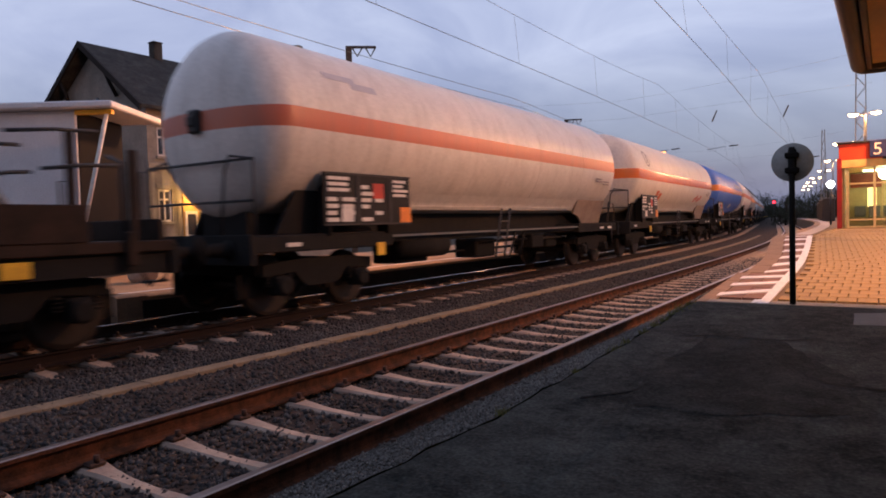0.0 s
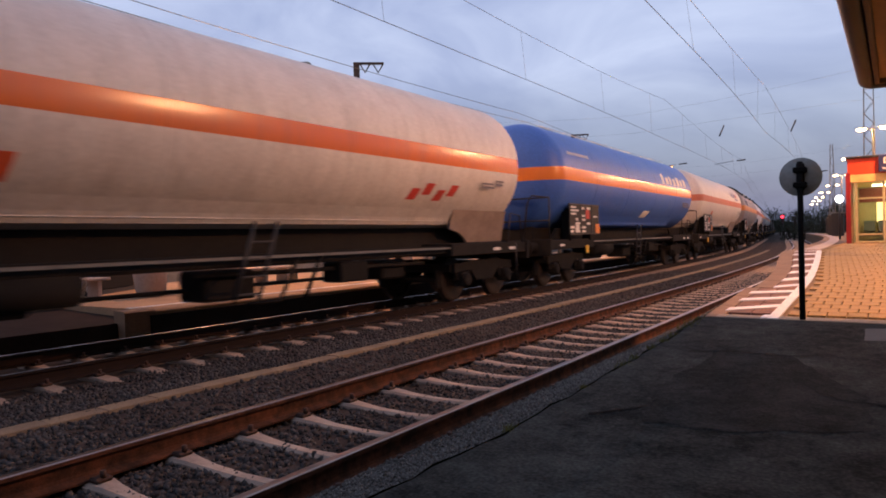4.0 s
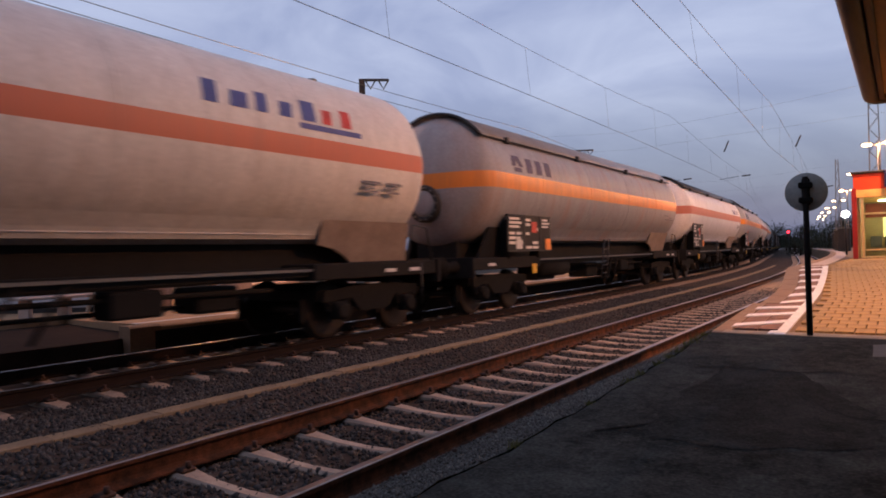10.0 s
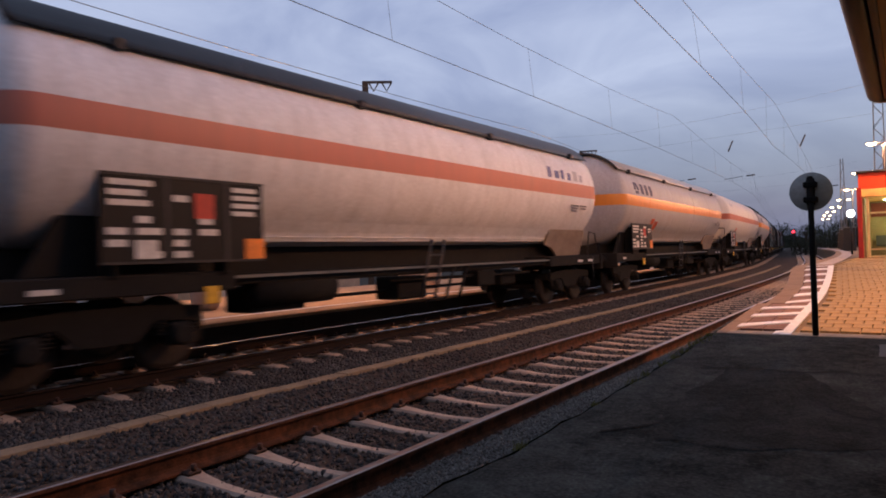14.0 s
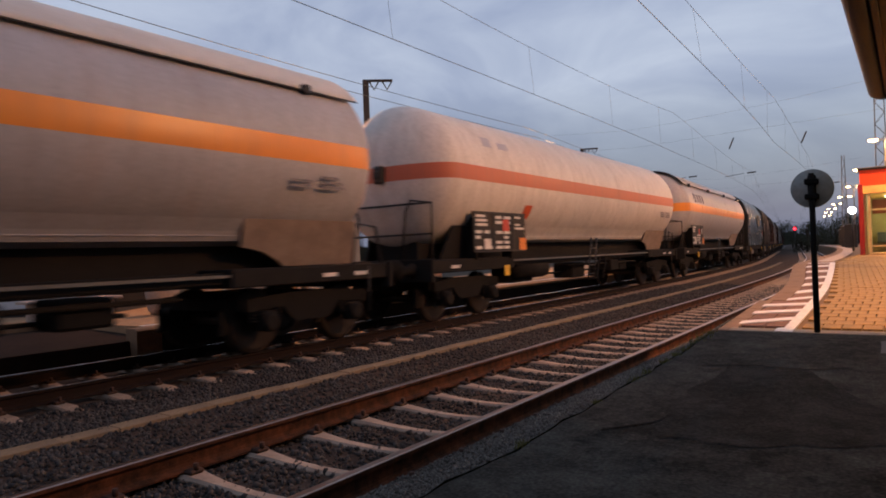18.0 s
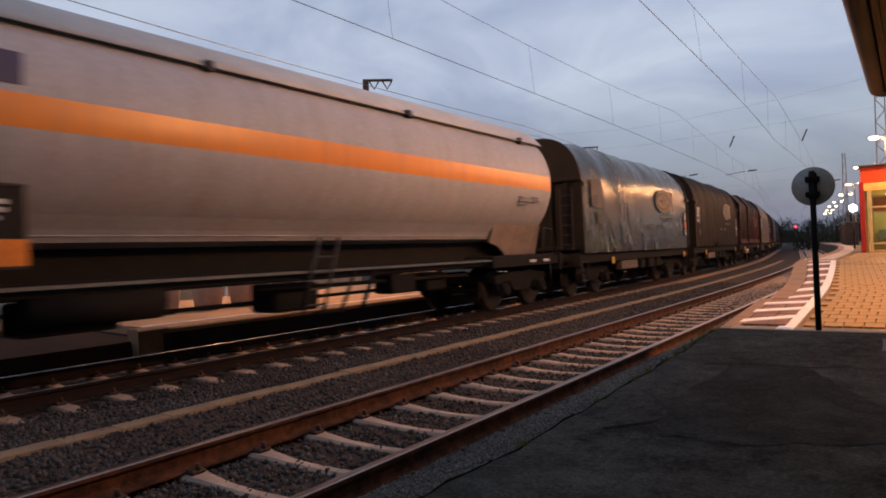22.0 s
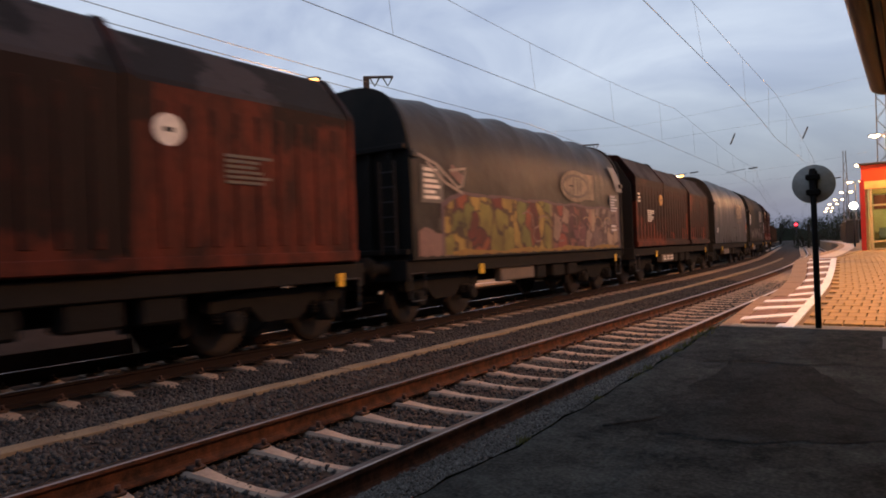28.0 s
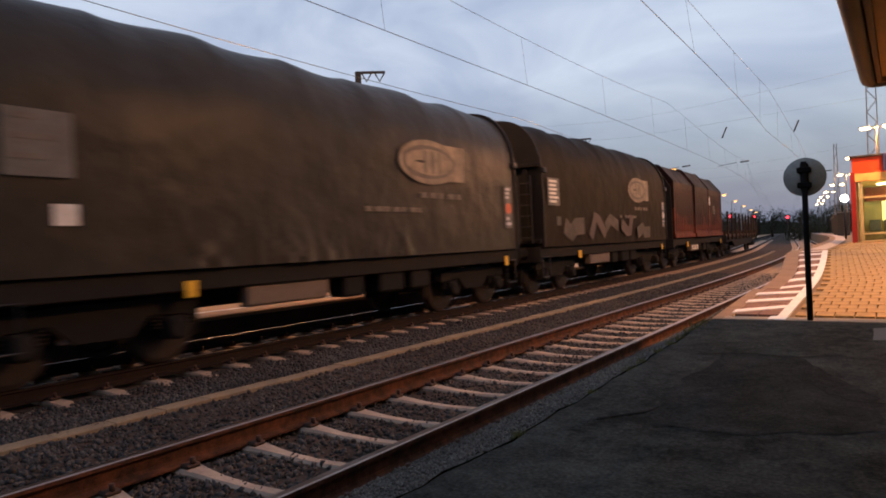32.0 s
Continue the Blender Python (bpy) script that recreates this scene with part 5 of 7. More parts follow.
def running_gear(wagon, i, half, pivot):
    """Bogies, wheelsets, buffers and couplings. The wagon's front is at -y."""
    wheels = []
    for sy in (-1, 1):
        bogie = part("bogie", BOGIE, None, wagon, at=pose(0, sy * pivot, 0))
        for yy in (-0.9, 0.9):
            w = part("wheelset", WHEELSET, None, bogie, "steel wheels on an axle", at=pose(0, yy, 0.46))
            wheels.append((w, yy, sy * pivot + yy))
        for sx in (-1, 1):
            part("buffer", BUFFER, None, wagon, at=pose(sx * 0.875, sy * (half - 0.6), 1.05, 0, 0, 180 if sy < 0 else 0))
        part("coupling", COUPLING, None, wagon, at=pose(0, sy * (half - 0.6), 1.0, 0, 0, 180 if sy < 0 else 0))
    WAGONS.append((wagon, i, pivot, wheels))


def bars(name, parent, x, y0, y1, z0, z1, rows, cols, material, seed, fill=0.75):
    """Lines of unreadable lettering as thin raised bars on a panel that faces +x."""
    rng = random.Random(seed)
    dy, dz = (y1 - y0) / cols, (z1 - z0) / rows
    for r in range(rows):
        for c in range(cols):
            if rng.random() < fill:
                a = y0 + c * dy + 0.06 * dy
                part(name, B(x, x + 0.006, a, a + dy * rng.uniform(0.45, 0.9), z0 + r * dz + 0.2 * dz, z0 + r * dz + 0.78 * dz), material, parent)


def tank_wagon(i, paint, label, shield=None, placards=1, seed=0, manhole=False, logo=None, lettering=None, rails=True, end_disc=False, board=2.0, top=2.22):
    length = START[i + 1] - START[i]
    half = length / 2
    rng = random.Random(seed)
    wagon = tagged(empty("tank_wagon", pose(0, START[i] + half, 0)), label, "tank wagon", "freight train")
    R, ZC = 1.5, 2.97
    th = half - 0.78
    prof = [(-th, 0.0)]
    for k in range(1, 9):
        a = k / 8 * math.pi / 2
        prof.append((-th + 0.62 * (1 - math.cos(a)), R * math.sin(a) ** 0.8))
    for y in (-th * 0.55, -th * 0.2, th * 0.2, th * 0.55):
        prof.append((y, R))
    prof += [(-h, r) for h, r in prof[:9]][::-1]
    prof[0], prof[-1] = (-th, 0.02), (th, 0.02)
    bm = bmesh.new()
    lathe(bm, prof, 56, "Y")
    tank = part("tank", bm, paint, wagon, at=pose(0, 0, ZC))
    # weld seams
    for y in (-th * 0.62, -th * 0.22, th * 0.2, th * 0.58):
        bm = bmesh.new()
        lathe(bm, [(y - 0.012, R - 0.01), (y - 0.012, R + 0.003), (y + 0.012, R + 0.003), (y + 0.012, R - 0.01)], 56, "Y")
        part("weld_seam", bm, paint, tank)
    if shield:
        bm = bmesh.new()
        rings = []
        for y in (-th + 0.45, th - 0.45):
            for rr in (R + 0.05, R + 0.07):
                rings.append([bm.verts.new((rr * math.sin(a), y, rr * math.cos(a))) for a in (radians(-52 + 104 * k / 20) for k in range(21))])
        a, b, c, d = rings
        for k in range(20):
            for p, q in ((a, c), (d, b)):
                f = bm.faces.new((p[k], p[k + 1], q[k + 1], q[k]))
                f.smooth = True
            bm.faces.new((a[k], b[k], b[k + 1], a[k + 1]))
            bm.faces.new((c[k], c[k + 1], d[k + 1], d[k]))
        bm.faces.new((a[0], c[0], d[0], b[0]))
        bm.faces.new((a[20], b[20], d[20], c[20]))
        bmesh.ops.recalc_face_normals(bm, faces=bm.faces)
        sh = part("sun_shield", bm, shield, wagon, "sheet-metal sun shield over the tank", at=pose(0, 0, ZC))
        bm = bmesh.new()
        for sx in (-1, 1):
            a = radians(52)
            tube(bm, [(sx * (R + 0.06) * math.sin(a), -th + 0.45, (R + 0.06) * math.cos(a)), (sx * (R + 0.06) * math.sin(a), th - 0.45, (R + 0.06) * math.cos(a))], 0.014, 6)
        part("shield_edge", bm, M["iron"], sh)
        for y in np.linspace(-th + 1.6, th - 1.6, 4):
            a = radians(51)
            part("bracket", B((R - 0.02) * math.sin(a), (R + 0.16) * math.sin(a), y - 0.06, y + 0.06, R * math.cos(a) - 0.04, R * math.cos(a) + 0.1, bevel=0.01), M["iron"], sh)
        bm = bmesh.new()
        pts = [((R + 0.06) * math.sin(radians(-52 + 104 * k / 16)), -th + 0.43, (R + 0.06) * math.cos(radians(-52 + 104 * k / 16))) for k in range(17)]
        tube(bm, pts, 0.04, 6)
        part("shield_rim", bm, M["iron"], sh)
    # underframe: end sections, sills, saddles
    for sy in (-1, 1):
        y0, y1 = sorted((sy * (half - 0.6), sy * (half - 3.9)))
        bm = B(-1.3, 1.3, y0, y1, 0.98, 1.24, bevel=0.02)
        part("end_frame", bm, M["frame"], wagon)
        for sx in (-1, 1):
            bm = bmesh.new()
            out = [(half - 1.7, 1.93), (half - 1.35, 1.25), (half - 2.9, 1.25), (half - 3.5, 1.62), (half - 3.5, 1.93)]
            if sy > 0:
                out = [(half - 1.25, 1.95), (half - 1.0, 1.25), (half - 2.55, 1.25), (half - 2.75, 1.36), (half - 3.05, 1.48), (half - 3.45, 1.55), (half - 3.5, 1.95)]
            if paint is BLUE:
                out = [(y, min(z, 1.56)) for y, z in out]
            n = len(out)
            lean = 0.42 if sy > 0 else 0.12
            a = [bm.verts.new((sx * (1.04 + lean * (z - 1.95)), sy * y, z)) for y, z in out]
            b = [bm.verts.new((sx * (1.1 + lean * (z - 1.95)), sy * y, z)) for y, z in out]
            for k in range(n):
                bm.faces.new((a[k], a[(k + 1) % n], b[(k + 1) % n], b[k]))
            bm.faces.new(a)
            bm.faces.new(b)
            bmesh.ops.recalc_face_normals(bm, faces=bm.faces)
            part("saddle", bm, M["frame"] if sy < 0 or paint is BLUE else M["skirt"], wagon)
        bm = bmesh.new()
        box(bm, -1.35, 1.35, sy * (half - 0.62) - 0.05, sy * (half - 0.62) + 0.05, 0.82, 1.26, bevel=0.01)
        part("headstock", bm, M["frame"], wagon)
    part("centre_sill", B(-0.55, 0.55, -half + 1.2, half - 1.2, 0.99, 1.62, bevel=0.02), M["frame"], wagon)
    for sx in (-1, 1):
        part("side_sill", B(sx * 1.12 - 0.04, sx * 1.12 + 0.04, -half + 3.8, half - 3.8, 1.04, 1.2, bevel=0.01), M["black"], wagon)
        bm = bmesh.new()
        y0, y1 = -half + 3.45, half - 3.45
        prism(bm, [(sx * 1.10, 1.945), (sx * 0.97, 1.78), (sx * 0.88, 1.64), (sx * 0.84, 1.64), (sx * 0.92, 1.78), (sx * 1.05, 1.93)], y0, y1)
        part("belly_skirt", bm, paint, wagon)
        part("belly_rail", B(sx * 0.93 - 0.012, sx * 0.93 + 0.012, y0, y1, 1.71, 1.722), paint, wagon)
        part("skirt", B(sx * 1.24 - 0.02, sx * 1.24 + 0.02, -half + 3.6, half - 3.6, 1.13, 1.17), M["steel"], wagon, "bare steel cable rail")
    bm = bmesh.new()
    lathe(bm, [(-0.85, 0.02), (-0.78, 0.24), (0.78, 0.24), (0.85, 0.02)], 20, "Y", (0.95, -half + 5.2, 0.92))
    part("air_reservoir", bm, M["black"], wagon)
    bm = bmesh.new()
    tube(bm, [(1.2, 0.6, 1.15), (1.22, 0.2, 0.5), (1.22, -0.4, 0.5)], 0.03, 6)
    tube(bm, [(1.2, 1.1, 1.15), (1.22, 0.7, 0.5)], 0.03, 6)
    part("brake_rigging", bm, M["black"], wagon)
    bm = bmesh.new()
    box(bm, 0.7, 1.15, 1.6, 2.3, 0.66, 1.0, bevel=0.03)
    tube(bm, [(1.0, -half + 7.5, 0.92), (1.0, half - 4.5, 0.88)], 0.035, 6)
    tube(bm, [(0.6, -half + 5, 0.72), (0.6, half - 5, 0.72)], 0.03, 6)
    part("brake_valve", bm, M["black"], wagon)
    for y, w, z in ((-half + 4.4, 1.1, 0.6), (-0.9, 0.9, 0.55), (2.9, 0.7, 0.62)):
        part("brake_gear", B(0.35, 0.95, y, y + w, z, 0.98, bevel=0.04), M["black"], wagon)
    # ladder in the middle
    bm = bmesh.new()
    yl = -0.45
    for dy in (0, 0.42):
        tube(bm, [(1.36, yl + dy - 0.3, 0.55), (1.3, yl + dy + 0.16, 1.66)], 0.026, 6)
    for k in range(4):
        y, z = yl - 0.26 + 0.095 * k, 0.65 + 0.24 * k
        tube(bm, [(1.355 - 0.01 * k, y, z), (1.355 - 0.01 * k, y + 0.42, z)], 0.016, 5)
    part("ladder", bm, M["iron"], wagon)
    # data board on the front corner
    yb = -half + board
    panel = part("data_board", B(1.36, 1.40, yb, yb + 2.3, 1.36, top, bevel=0.01), M["plate"], wagon, "black data board with rows of lettering")
    hb = top - 1.36
    for zz in (1.36, top - 0.03):
        part("board_rim", B(1.40, 1.415, yb, yb + 2.3, zz, zz + 0.03), M["iron"], panel)
    part("board_strip", B(1.40, 1.412, yb + 0.80, yb + 0.86, 1.39, top - 0.03), M["iron"], panel)
    part("board_strip", B(1.40, 1.412, yb + 1.66, yb + 1.72, 1.39, top - 0.03), M["iron"], panel)
    # long title rows above, small cells below, as on the real boards
    bars("lettering", panel, 1.401, yb + 0.06, yb + 0.78, 1.36 + 0.62 * hb, top - 0.05, 3, 1, M["label"], seed + 1, 1.0)
    bars("lettering", panel, 1.401, yb + 0.06, yb + 0.78, 1.40, 1.36 + 0.56 * hb, 4, 2, M["label"], seed + 2, 0.7)
    bars("lettering", panel, 1.401, yb + 0.90, yb + 1.62, 1.40, top - 0.06, 7, 2, M["label"], seed + 3, 0.62)
    bars("lettering", panel, 1.401, yb + 1.76, yb + 2.25, 1.36 + 0.55 * hb, top - 0.06, 4, 1, M["label"], seed + 4, 0.8)
    part("red_mark", B(1.4075, 1.410, yb + 1.22, yb + 1.5, 1.36 + 0.52 * hb, 1.36 + 0.82 * hb), M["red"], panel)
    part("white_mark", B(1.4075, 1.410, yb + 0.42, yb + 0.7, 1.42, 1.64), M["label"], panel)
    for yy in (yb + 0.2, yb + 1.7):
        part("board_bracket", B(1.1, 1.36, yy - 0.03, yy + 0.03, 1.2, 2.1, bevel=0.01), M["black"], wagon)
    part("orange_plate", B(1.402, 1.412, yb + 1.98, yb + 2.3, 1.36, 1.66, bevel=0.003), M["orange"], wagon, "plain orange warning plate")
    part("yellow_tag", B(1.30, 1.33, yb + 1.4, yb + 1.62, 0.82, 1.05, bevel=0.01), M["yellow"], wagon, "yellow lashing mark")
    for y in (-half + 1.3, half - 1.5, half - 2.2):
        part("white_tag", B(1.302, 1.308, y, y + 0.3, 1.06, 1.12), M["label"], wagon)
    # placards on the tank
    for k in range(placards):
        y = -half + 4.3 + 0.5 * k
        curved_patch(tank, "placard", R, y, y + 0.38, -0.60 - 0.06 * k, -0.37 - 0.06 * k, M["placard"], 0.06, "orange-red hazard placard")
    # lettering low on the tank's end
    bars("lettering", tank, R * 0.985, th - 2.2, th - 1.0, -0.58, -0.36, 3, 2, M["violetprint"] if paint is BLUE else M["greyprint"], seed + 5, 0.8)
    # end railing
    if rails:
        bm = bmesh.new()
        yy = -half + 0.75
        for sx in (-1, 1):
            tube(bm, [(sx * 1.25, yy, 1.2), (sx * 1.25, yy, 2.35), (sx * 0.75, yy, 2.42), (sx * 0.62, yy, 2.2), (sx * 0.5, yy, 1.25)], 0.022, 6)
        tube(bm, [(-1.25, yy, 2.35), (1.25, yy, 2.35)], 0.022, 6)
        tube(bm, [(-1.25, yy, 1.75), (1.25, yy, 1.75)], 0.02, 6)
        part("end_railing", bm, M["iron"], wagon)
        part("end_steps", B(-1.45, -1.3, yy - 0.1, yy + 0.3, 0.5, 0.54), M["iron"], wagon)
    y2 = half - 0.8
    for sx in (-1, 1):
        bm = bmesh.new()
        tube(bm, [(sx * 1.3, y2, 1.2), (sx * 1.3, y2 - 0.15, 1.85), (sx * 1.3, y2 - 0.6, 1.9), (sx * 1.3, y2 - 0.75, 1.2)], 0.02, 6)
        tube(bm, [(sx * 1.3, y2 - 0.35, 0.45), (sx * 1.3, y2 - 0.35, 1.2)], 0.02, 6)
        part("shunter_handrail", bm, M["iron"], wagon)
    if rails and paint is not BLUE:
        bm = B(-0.13, 0.10, -th - 0.1, -th + 0.12, -0.16, 0.2, bevel=0.03)
        box(bm, -0.09, 0.06, -th - 0.15, -th - 0.1, -0.06, 0.1, bevel=0.02)
        part("lamp_holder", bm, M["iron"], tank, "dark iron tail lamp holder")
    if end_disc:
        bm = bmesh.new()
        lathe(bm, [(-th - 0.05, 0.29), (-th - 0.07, 0.31), (-th - 0.07, 0.4), (-th - 0.04, 0.42), (-th + 0.2, 0.42)], 28, "Y", (0, 0, -0.5))
        flange = part("manway_flange", bm, M["iron"], tank, "dark bolted manway ring on the tank's end")
        bm = bmesh.new()
        lathe(bm, [(-th - 0.085, 0.02), (-th - 0.075, 0.2), (-th - 0.06, 0.295), (-th + 0.05, 0.295)], 28, "Y", (0, 0, -0.5))
        part("manway_cover", bm, paint, flange)
        bolt = mesh_of(B(-0.022, 0.022, -0.04, 0.02, -0.022, 0.022), "bolt", M["steel"])
        for k in range(14):
            a = 2 * math.pi * k / 14
            part("bolt", bolt, None, flange, at=pose(0.355 * math.cos(a), -th - 0.07, -0.5 + 0.355 * math.sin(a)))
    if paint is BLUE:
        bm = bmesh.new()
        tube(bm, [(0.45, -th + 1.2, R - 0.02), (0.45, th - 1.2, R - 0.02)], 0.013, 6)
        for k in range(9):
            y = -th + 1.3 + (2 * th - 2.6) * k / 8
            tube(bm, [(0.45, y, R - 0.1), (0.45, y, R - 0.02)], 0.01, 5)
        part("roof_rail", bm, M["label"], tank, "thin grey rail along the tank's top")
    if logo:
        logo(tank, R, th)
    running_gear(wagon, i, half, half - 2.25)
    return wagon


def curved_patch(tank, name, R, y0, y1, a0, a1, material, slant=0.0, label=""):
    """A thin printed patch that lies on the tank, between two heights given as angles above the middle."""
    bm = bmesh.new()
    n = 6
    lo = [[bm.verts.new(((R + d) * math.cos(a0 + (a1 - a0) * k / n), y + slant * k / n, (R + d) * math.sin(a0 + (a1 - a0) * k / n))) for k in range(n + 1)] for d in (0.001, 0.006) for y in (y0, y1)]
    a, b, c, d = lo
    for k in range(n):
        bm.faces.new((c[k], d[k], d[k + 1], c[k + 1]))
        bm.faces.new((a[k], c[k], c[k + 1], a[k + 1]))
        bm.faces.new((b[k], b[k + 1], d[k + 1], d[k]))
    bm.faces.new((a[0], b[0], d[0], c[0]))
    bm.faces.new((a[n], c[n], d[n], b[n]))
    bmesh.ops.recalc_face_normals(bm, faces=bm.faces)
    return part(name, bm, material, tank, label)


def mark_bar(tank, R, y, w, a0, a1, material, k, lean=0.06):
    """One plain bar of an emblem, of uneven height and width."""
    h = a1 - a0
    curved_patch(tank, "logo_mark", R, y, y + w * (0.62, 0.78, 0.55)[k % 3], a0, a1 - h * (0.0, 0.28, 0.1, 0.3)[k % 4], material, lean, "plain bars of an emblem")


def logo_strip(material, start, width, a=(0.42, 0.62), count=5, accent=None, bar=None, lean=0.06):
    """A row of plain bars in an emblem's colours, from start metres behind the wagon's front."""
    def draw(tank, R, th):
        w, y = width / count, start - th - 0.78
        for k in range(count):
            m = accent if accent and k >= count - 2 else material
            mark_bar(tank, R, y + k * w, w * 0.85, a[0], a[1], m, k, lean)
        if bar:
            curved_patch(tank, "logo_bar", R, y + width * 0.55, y + width, a[0] - 0.09, a[0] - 0.03, bar)
    return draw


def logo_peak(material):
    """A three-piece peaked emblem and three blocks."""
    def draw(tank, R, th):
        y = 2.2 - th - 0.78
        curved_patch(tank, "logo_mark", R, y, y + 0.2, 0.24, 0.42, material, 0.12, "plain emblem shape")
        curved_patch(tank, "logo_mark", R, y + 0.36, y + 0.56, 0.24, 0.42, material, -0.12)
        curved_patch(tank, "logo_mark", R, y + 0.1, y + 0.46, 0.15, 0.22, material, 0.0)
        for k in range(3):
            mark_bar(tank, R, y + 0.72 + 0.52 * k, 0.5, 0.16, 0.41, material, 0, 0.05)
    return draw


def ring_mark(tank, R, y, a, size, material):
    bm = bmesh.new()
    rings = []
    for q in (size, size * 0.8):
        rings.append([bm.verts.new(((R + 0.005) * math.cos(a + q / R * math.sin(t)), y + q * math.cos(t), (R + 0.005) * math.sin(a + q / R * math.sin(t)))) for t in (2 * math.pi * k / 28 for k in range(28))])
    o, i = rings
    for k in range(28):
        bm.faces.new((o[k], o[(k + 1) % 28], i[(k + 1) % 28], i[k]))
    part("ring_mark", bm, material, tank, "round ring emblem")
    curved_patch(tank, "ring_bar", R, y - 0.06, y + 0.04, a - 0.12, a + 0.12, material, 0.12)


def streak_mark(tank, R, th):
    """A long faded streak in two steps."""
    y = 2.2 - th - 0.78
    curved_patch(tank, "logo_mark", R, y, y + 0.75, 0.52, 0.60, M["faded"], 0.0, "faded bluish streak")
    curved_patch(tank, "logo_mark", R, y + 0.6, y + 1.25, 0.44, 0.53, M["faded"], 0.0)


def marks_two(tank, R, th):
    ring_mark(tank, R, 2.75 - th - 0.78, 0.42, 0.33, M["greyprint"])
    for k in range(4):
        y = 11.9 + 0.42 * k - th - 0.78
        curved_patch(tank, "logo_mark", R, y, y + 0.26, -0.62 + 0.08 * (k % 2), -0.46 + 0.08 * (k % 2), M["red"], 0.1)


def marks_blue(tank, R, th):
    logo_strip(M["label"], 11.0, 4.0, (0.2, 0.46), 7, M["label"], lean=0.02)(tank, R, th)
    y = 1.75 - th - 0.78
    curved_patch(tank, "white_bar", R, y, y + 1.6, 0.40, 0.46, M["faded"])
    y = 9.0 - th - 0.78
    curved_patch(tank, "white_card", R, y, y + 0.75, -0.78, -0.56, M["label"], 0.12)


M["frame"] = mat("wagon_frame", (0.019, 0.019, 0.0195), 0.85, color2=(0.025, 0.023, 0.021), scale=3, fine=30, bump=0.2, spec=0.05)
# darker, browner copy of the tank colour: shade and lamp tint are mixed in
M["skirt"] = mat("shaded_skirt", (0.30, 0.24, 0.20), 0.8, color2=(0.16, 0.12, 0.10), scale=2.5)
M["placard"] = mat("red_placard", (0.62, 0.10, 0.03), 0.5, scale=5)
M["violetprint"] = mat("violet_print", (0.075, 0.065, 0.12), 0.6, scale=4)
M["faded"] = mat("faded_print", (0.36, 0.38, 0.46), 0.6, color2=(0.45, 0.44, 0.46), scale=3)
CREAM = tank_paint("cream_tank", (0.66, 0.635, 0.60), (0.48, 0.13, 0.07), -0.13, 0.18, rough=0.42, foil=0.55)
CREAM1 = tank_paint("glossy_cream_tank", (0.66, 0.635, 0.60), (0.48, 0.13, 0.07), -0.13, 0.18, rough=0.24, foil=0.42)
CREAM2 = tank_paint("cream_orange_tank", (0.62, 0.60, 0.56), (0.62, 0.15, 0.03), -0.19, 0.16, rough=0.36, foil=0.24)
BLUE = tank_paint("blue_tank", (0.05, 0.15, 0.54), (0.75, 0.22, 0.03), -0.14, 0.21, rough=0.3, dirt=0.15, dirt_color=(0.03, 0.05, 0.15), foil=0.24)
GREY = tank_paint("grey_tank", (0.31, 0.32, 0.345), (0.72, 0.24, 0.03), -0.19, 0.16, rough=0.38, dirt=0.5, dirt_color=(0.12, 0.10, 0.09), rust=0.42, foil=0.42)
WHITE = tank_paint("white_tank", (0.78, 0.785, 0.82), (0.50, 0.17, 0.12), -0.16, 0.19, rough=0.42, dirt=0.3, foil=0.55)
LGREY = tank_paint("light_grey_tank", (0.42, 0.43, 0.46), (0.78, 0.27, 0.03), -0.19, 0.16, rough=0.36, dirt=0.3, rust=0.15, foil=0.36)
M["shield_grey"] = mat("shield_grey", (0.30, 0.29, 0.28), 0.5, scale=1.5, color2=(0.2, 0.17, 0.15))
M["shield_dark"] = mat("shield_dark", (0.06, 0.065, 0.07), 0.55, scale=1.5)
M["shield_light"] = mat("shield_light", (0.52, 0.52, 0.50), 0.5, scale=1.5, color2=(0.38, 0.36, 0.33))

tank_wagon(1, CREAM1, "cream tank wagon with a faded red band", seed=10, placards=0, logo=streak_mark)
tank_wagon(2, CREAM2, "cream tank wagon with an orange band and placards", seed=20, placards=2, logo=marks_two)
tank_wagon(3, BLUE, "blue tank wagon with an orange band", seed=30, placards=0, logo=marks_blue, board=1.75)
tank_wagon(4, CREAM, "cream tank wagon with a pale red band", seed=40, placards=1, logo=logo_strip(M["blueprint"], 11.35, 3.0, (0.29, 0.53), 7, M["red"], M["blueprint"]))
tank_wagon(5, GREY, "grimy grey tank wagon with an orange band and a sun shield", shield=M["shield_grey"], seed=50, placards=0, end_disc=True, rails=False, logo=logo_peak(M["violetprint"]))
tank_wagon(6, WHITE, "white tank wagon with a dark grey sun shield", shield=M["shield_dark"], seed=60, placards=0, top=2.42, end_disc=True, rails=False, logo=logo_strip(M["blueprint"], 13.2, 2.3, (0.17, 0.36), 6, M["faded"]))
tank_wagon(7, LGREY, "light grey tank wagon with an orange band and a sun shield", shield=M["shield_light"], seed=70, placards=2, rails=False, logo=logo_peak(M["violetprint"]))
tank_wagon(8, CREAM, "cream tank wagon with a red band and a placard", seed=80, placards=1, logo=logo_strip(M["faded"], 2.6, 1.3, (0.45, 0.62), 2))
tank_wagon(9, LGREY, "light grey tank wagon with orange band and thin sun shield", shield=M["shield_light"], seed=90, placards=0, logo=logo_peak(M["violetprint"]))


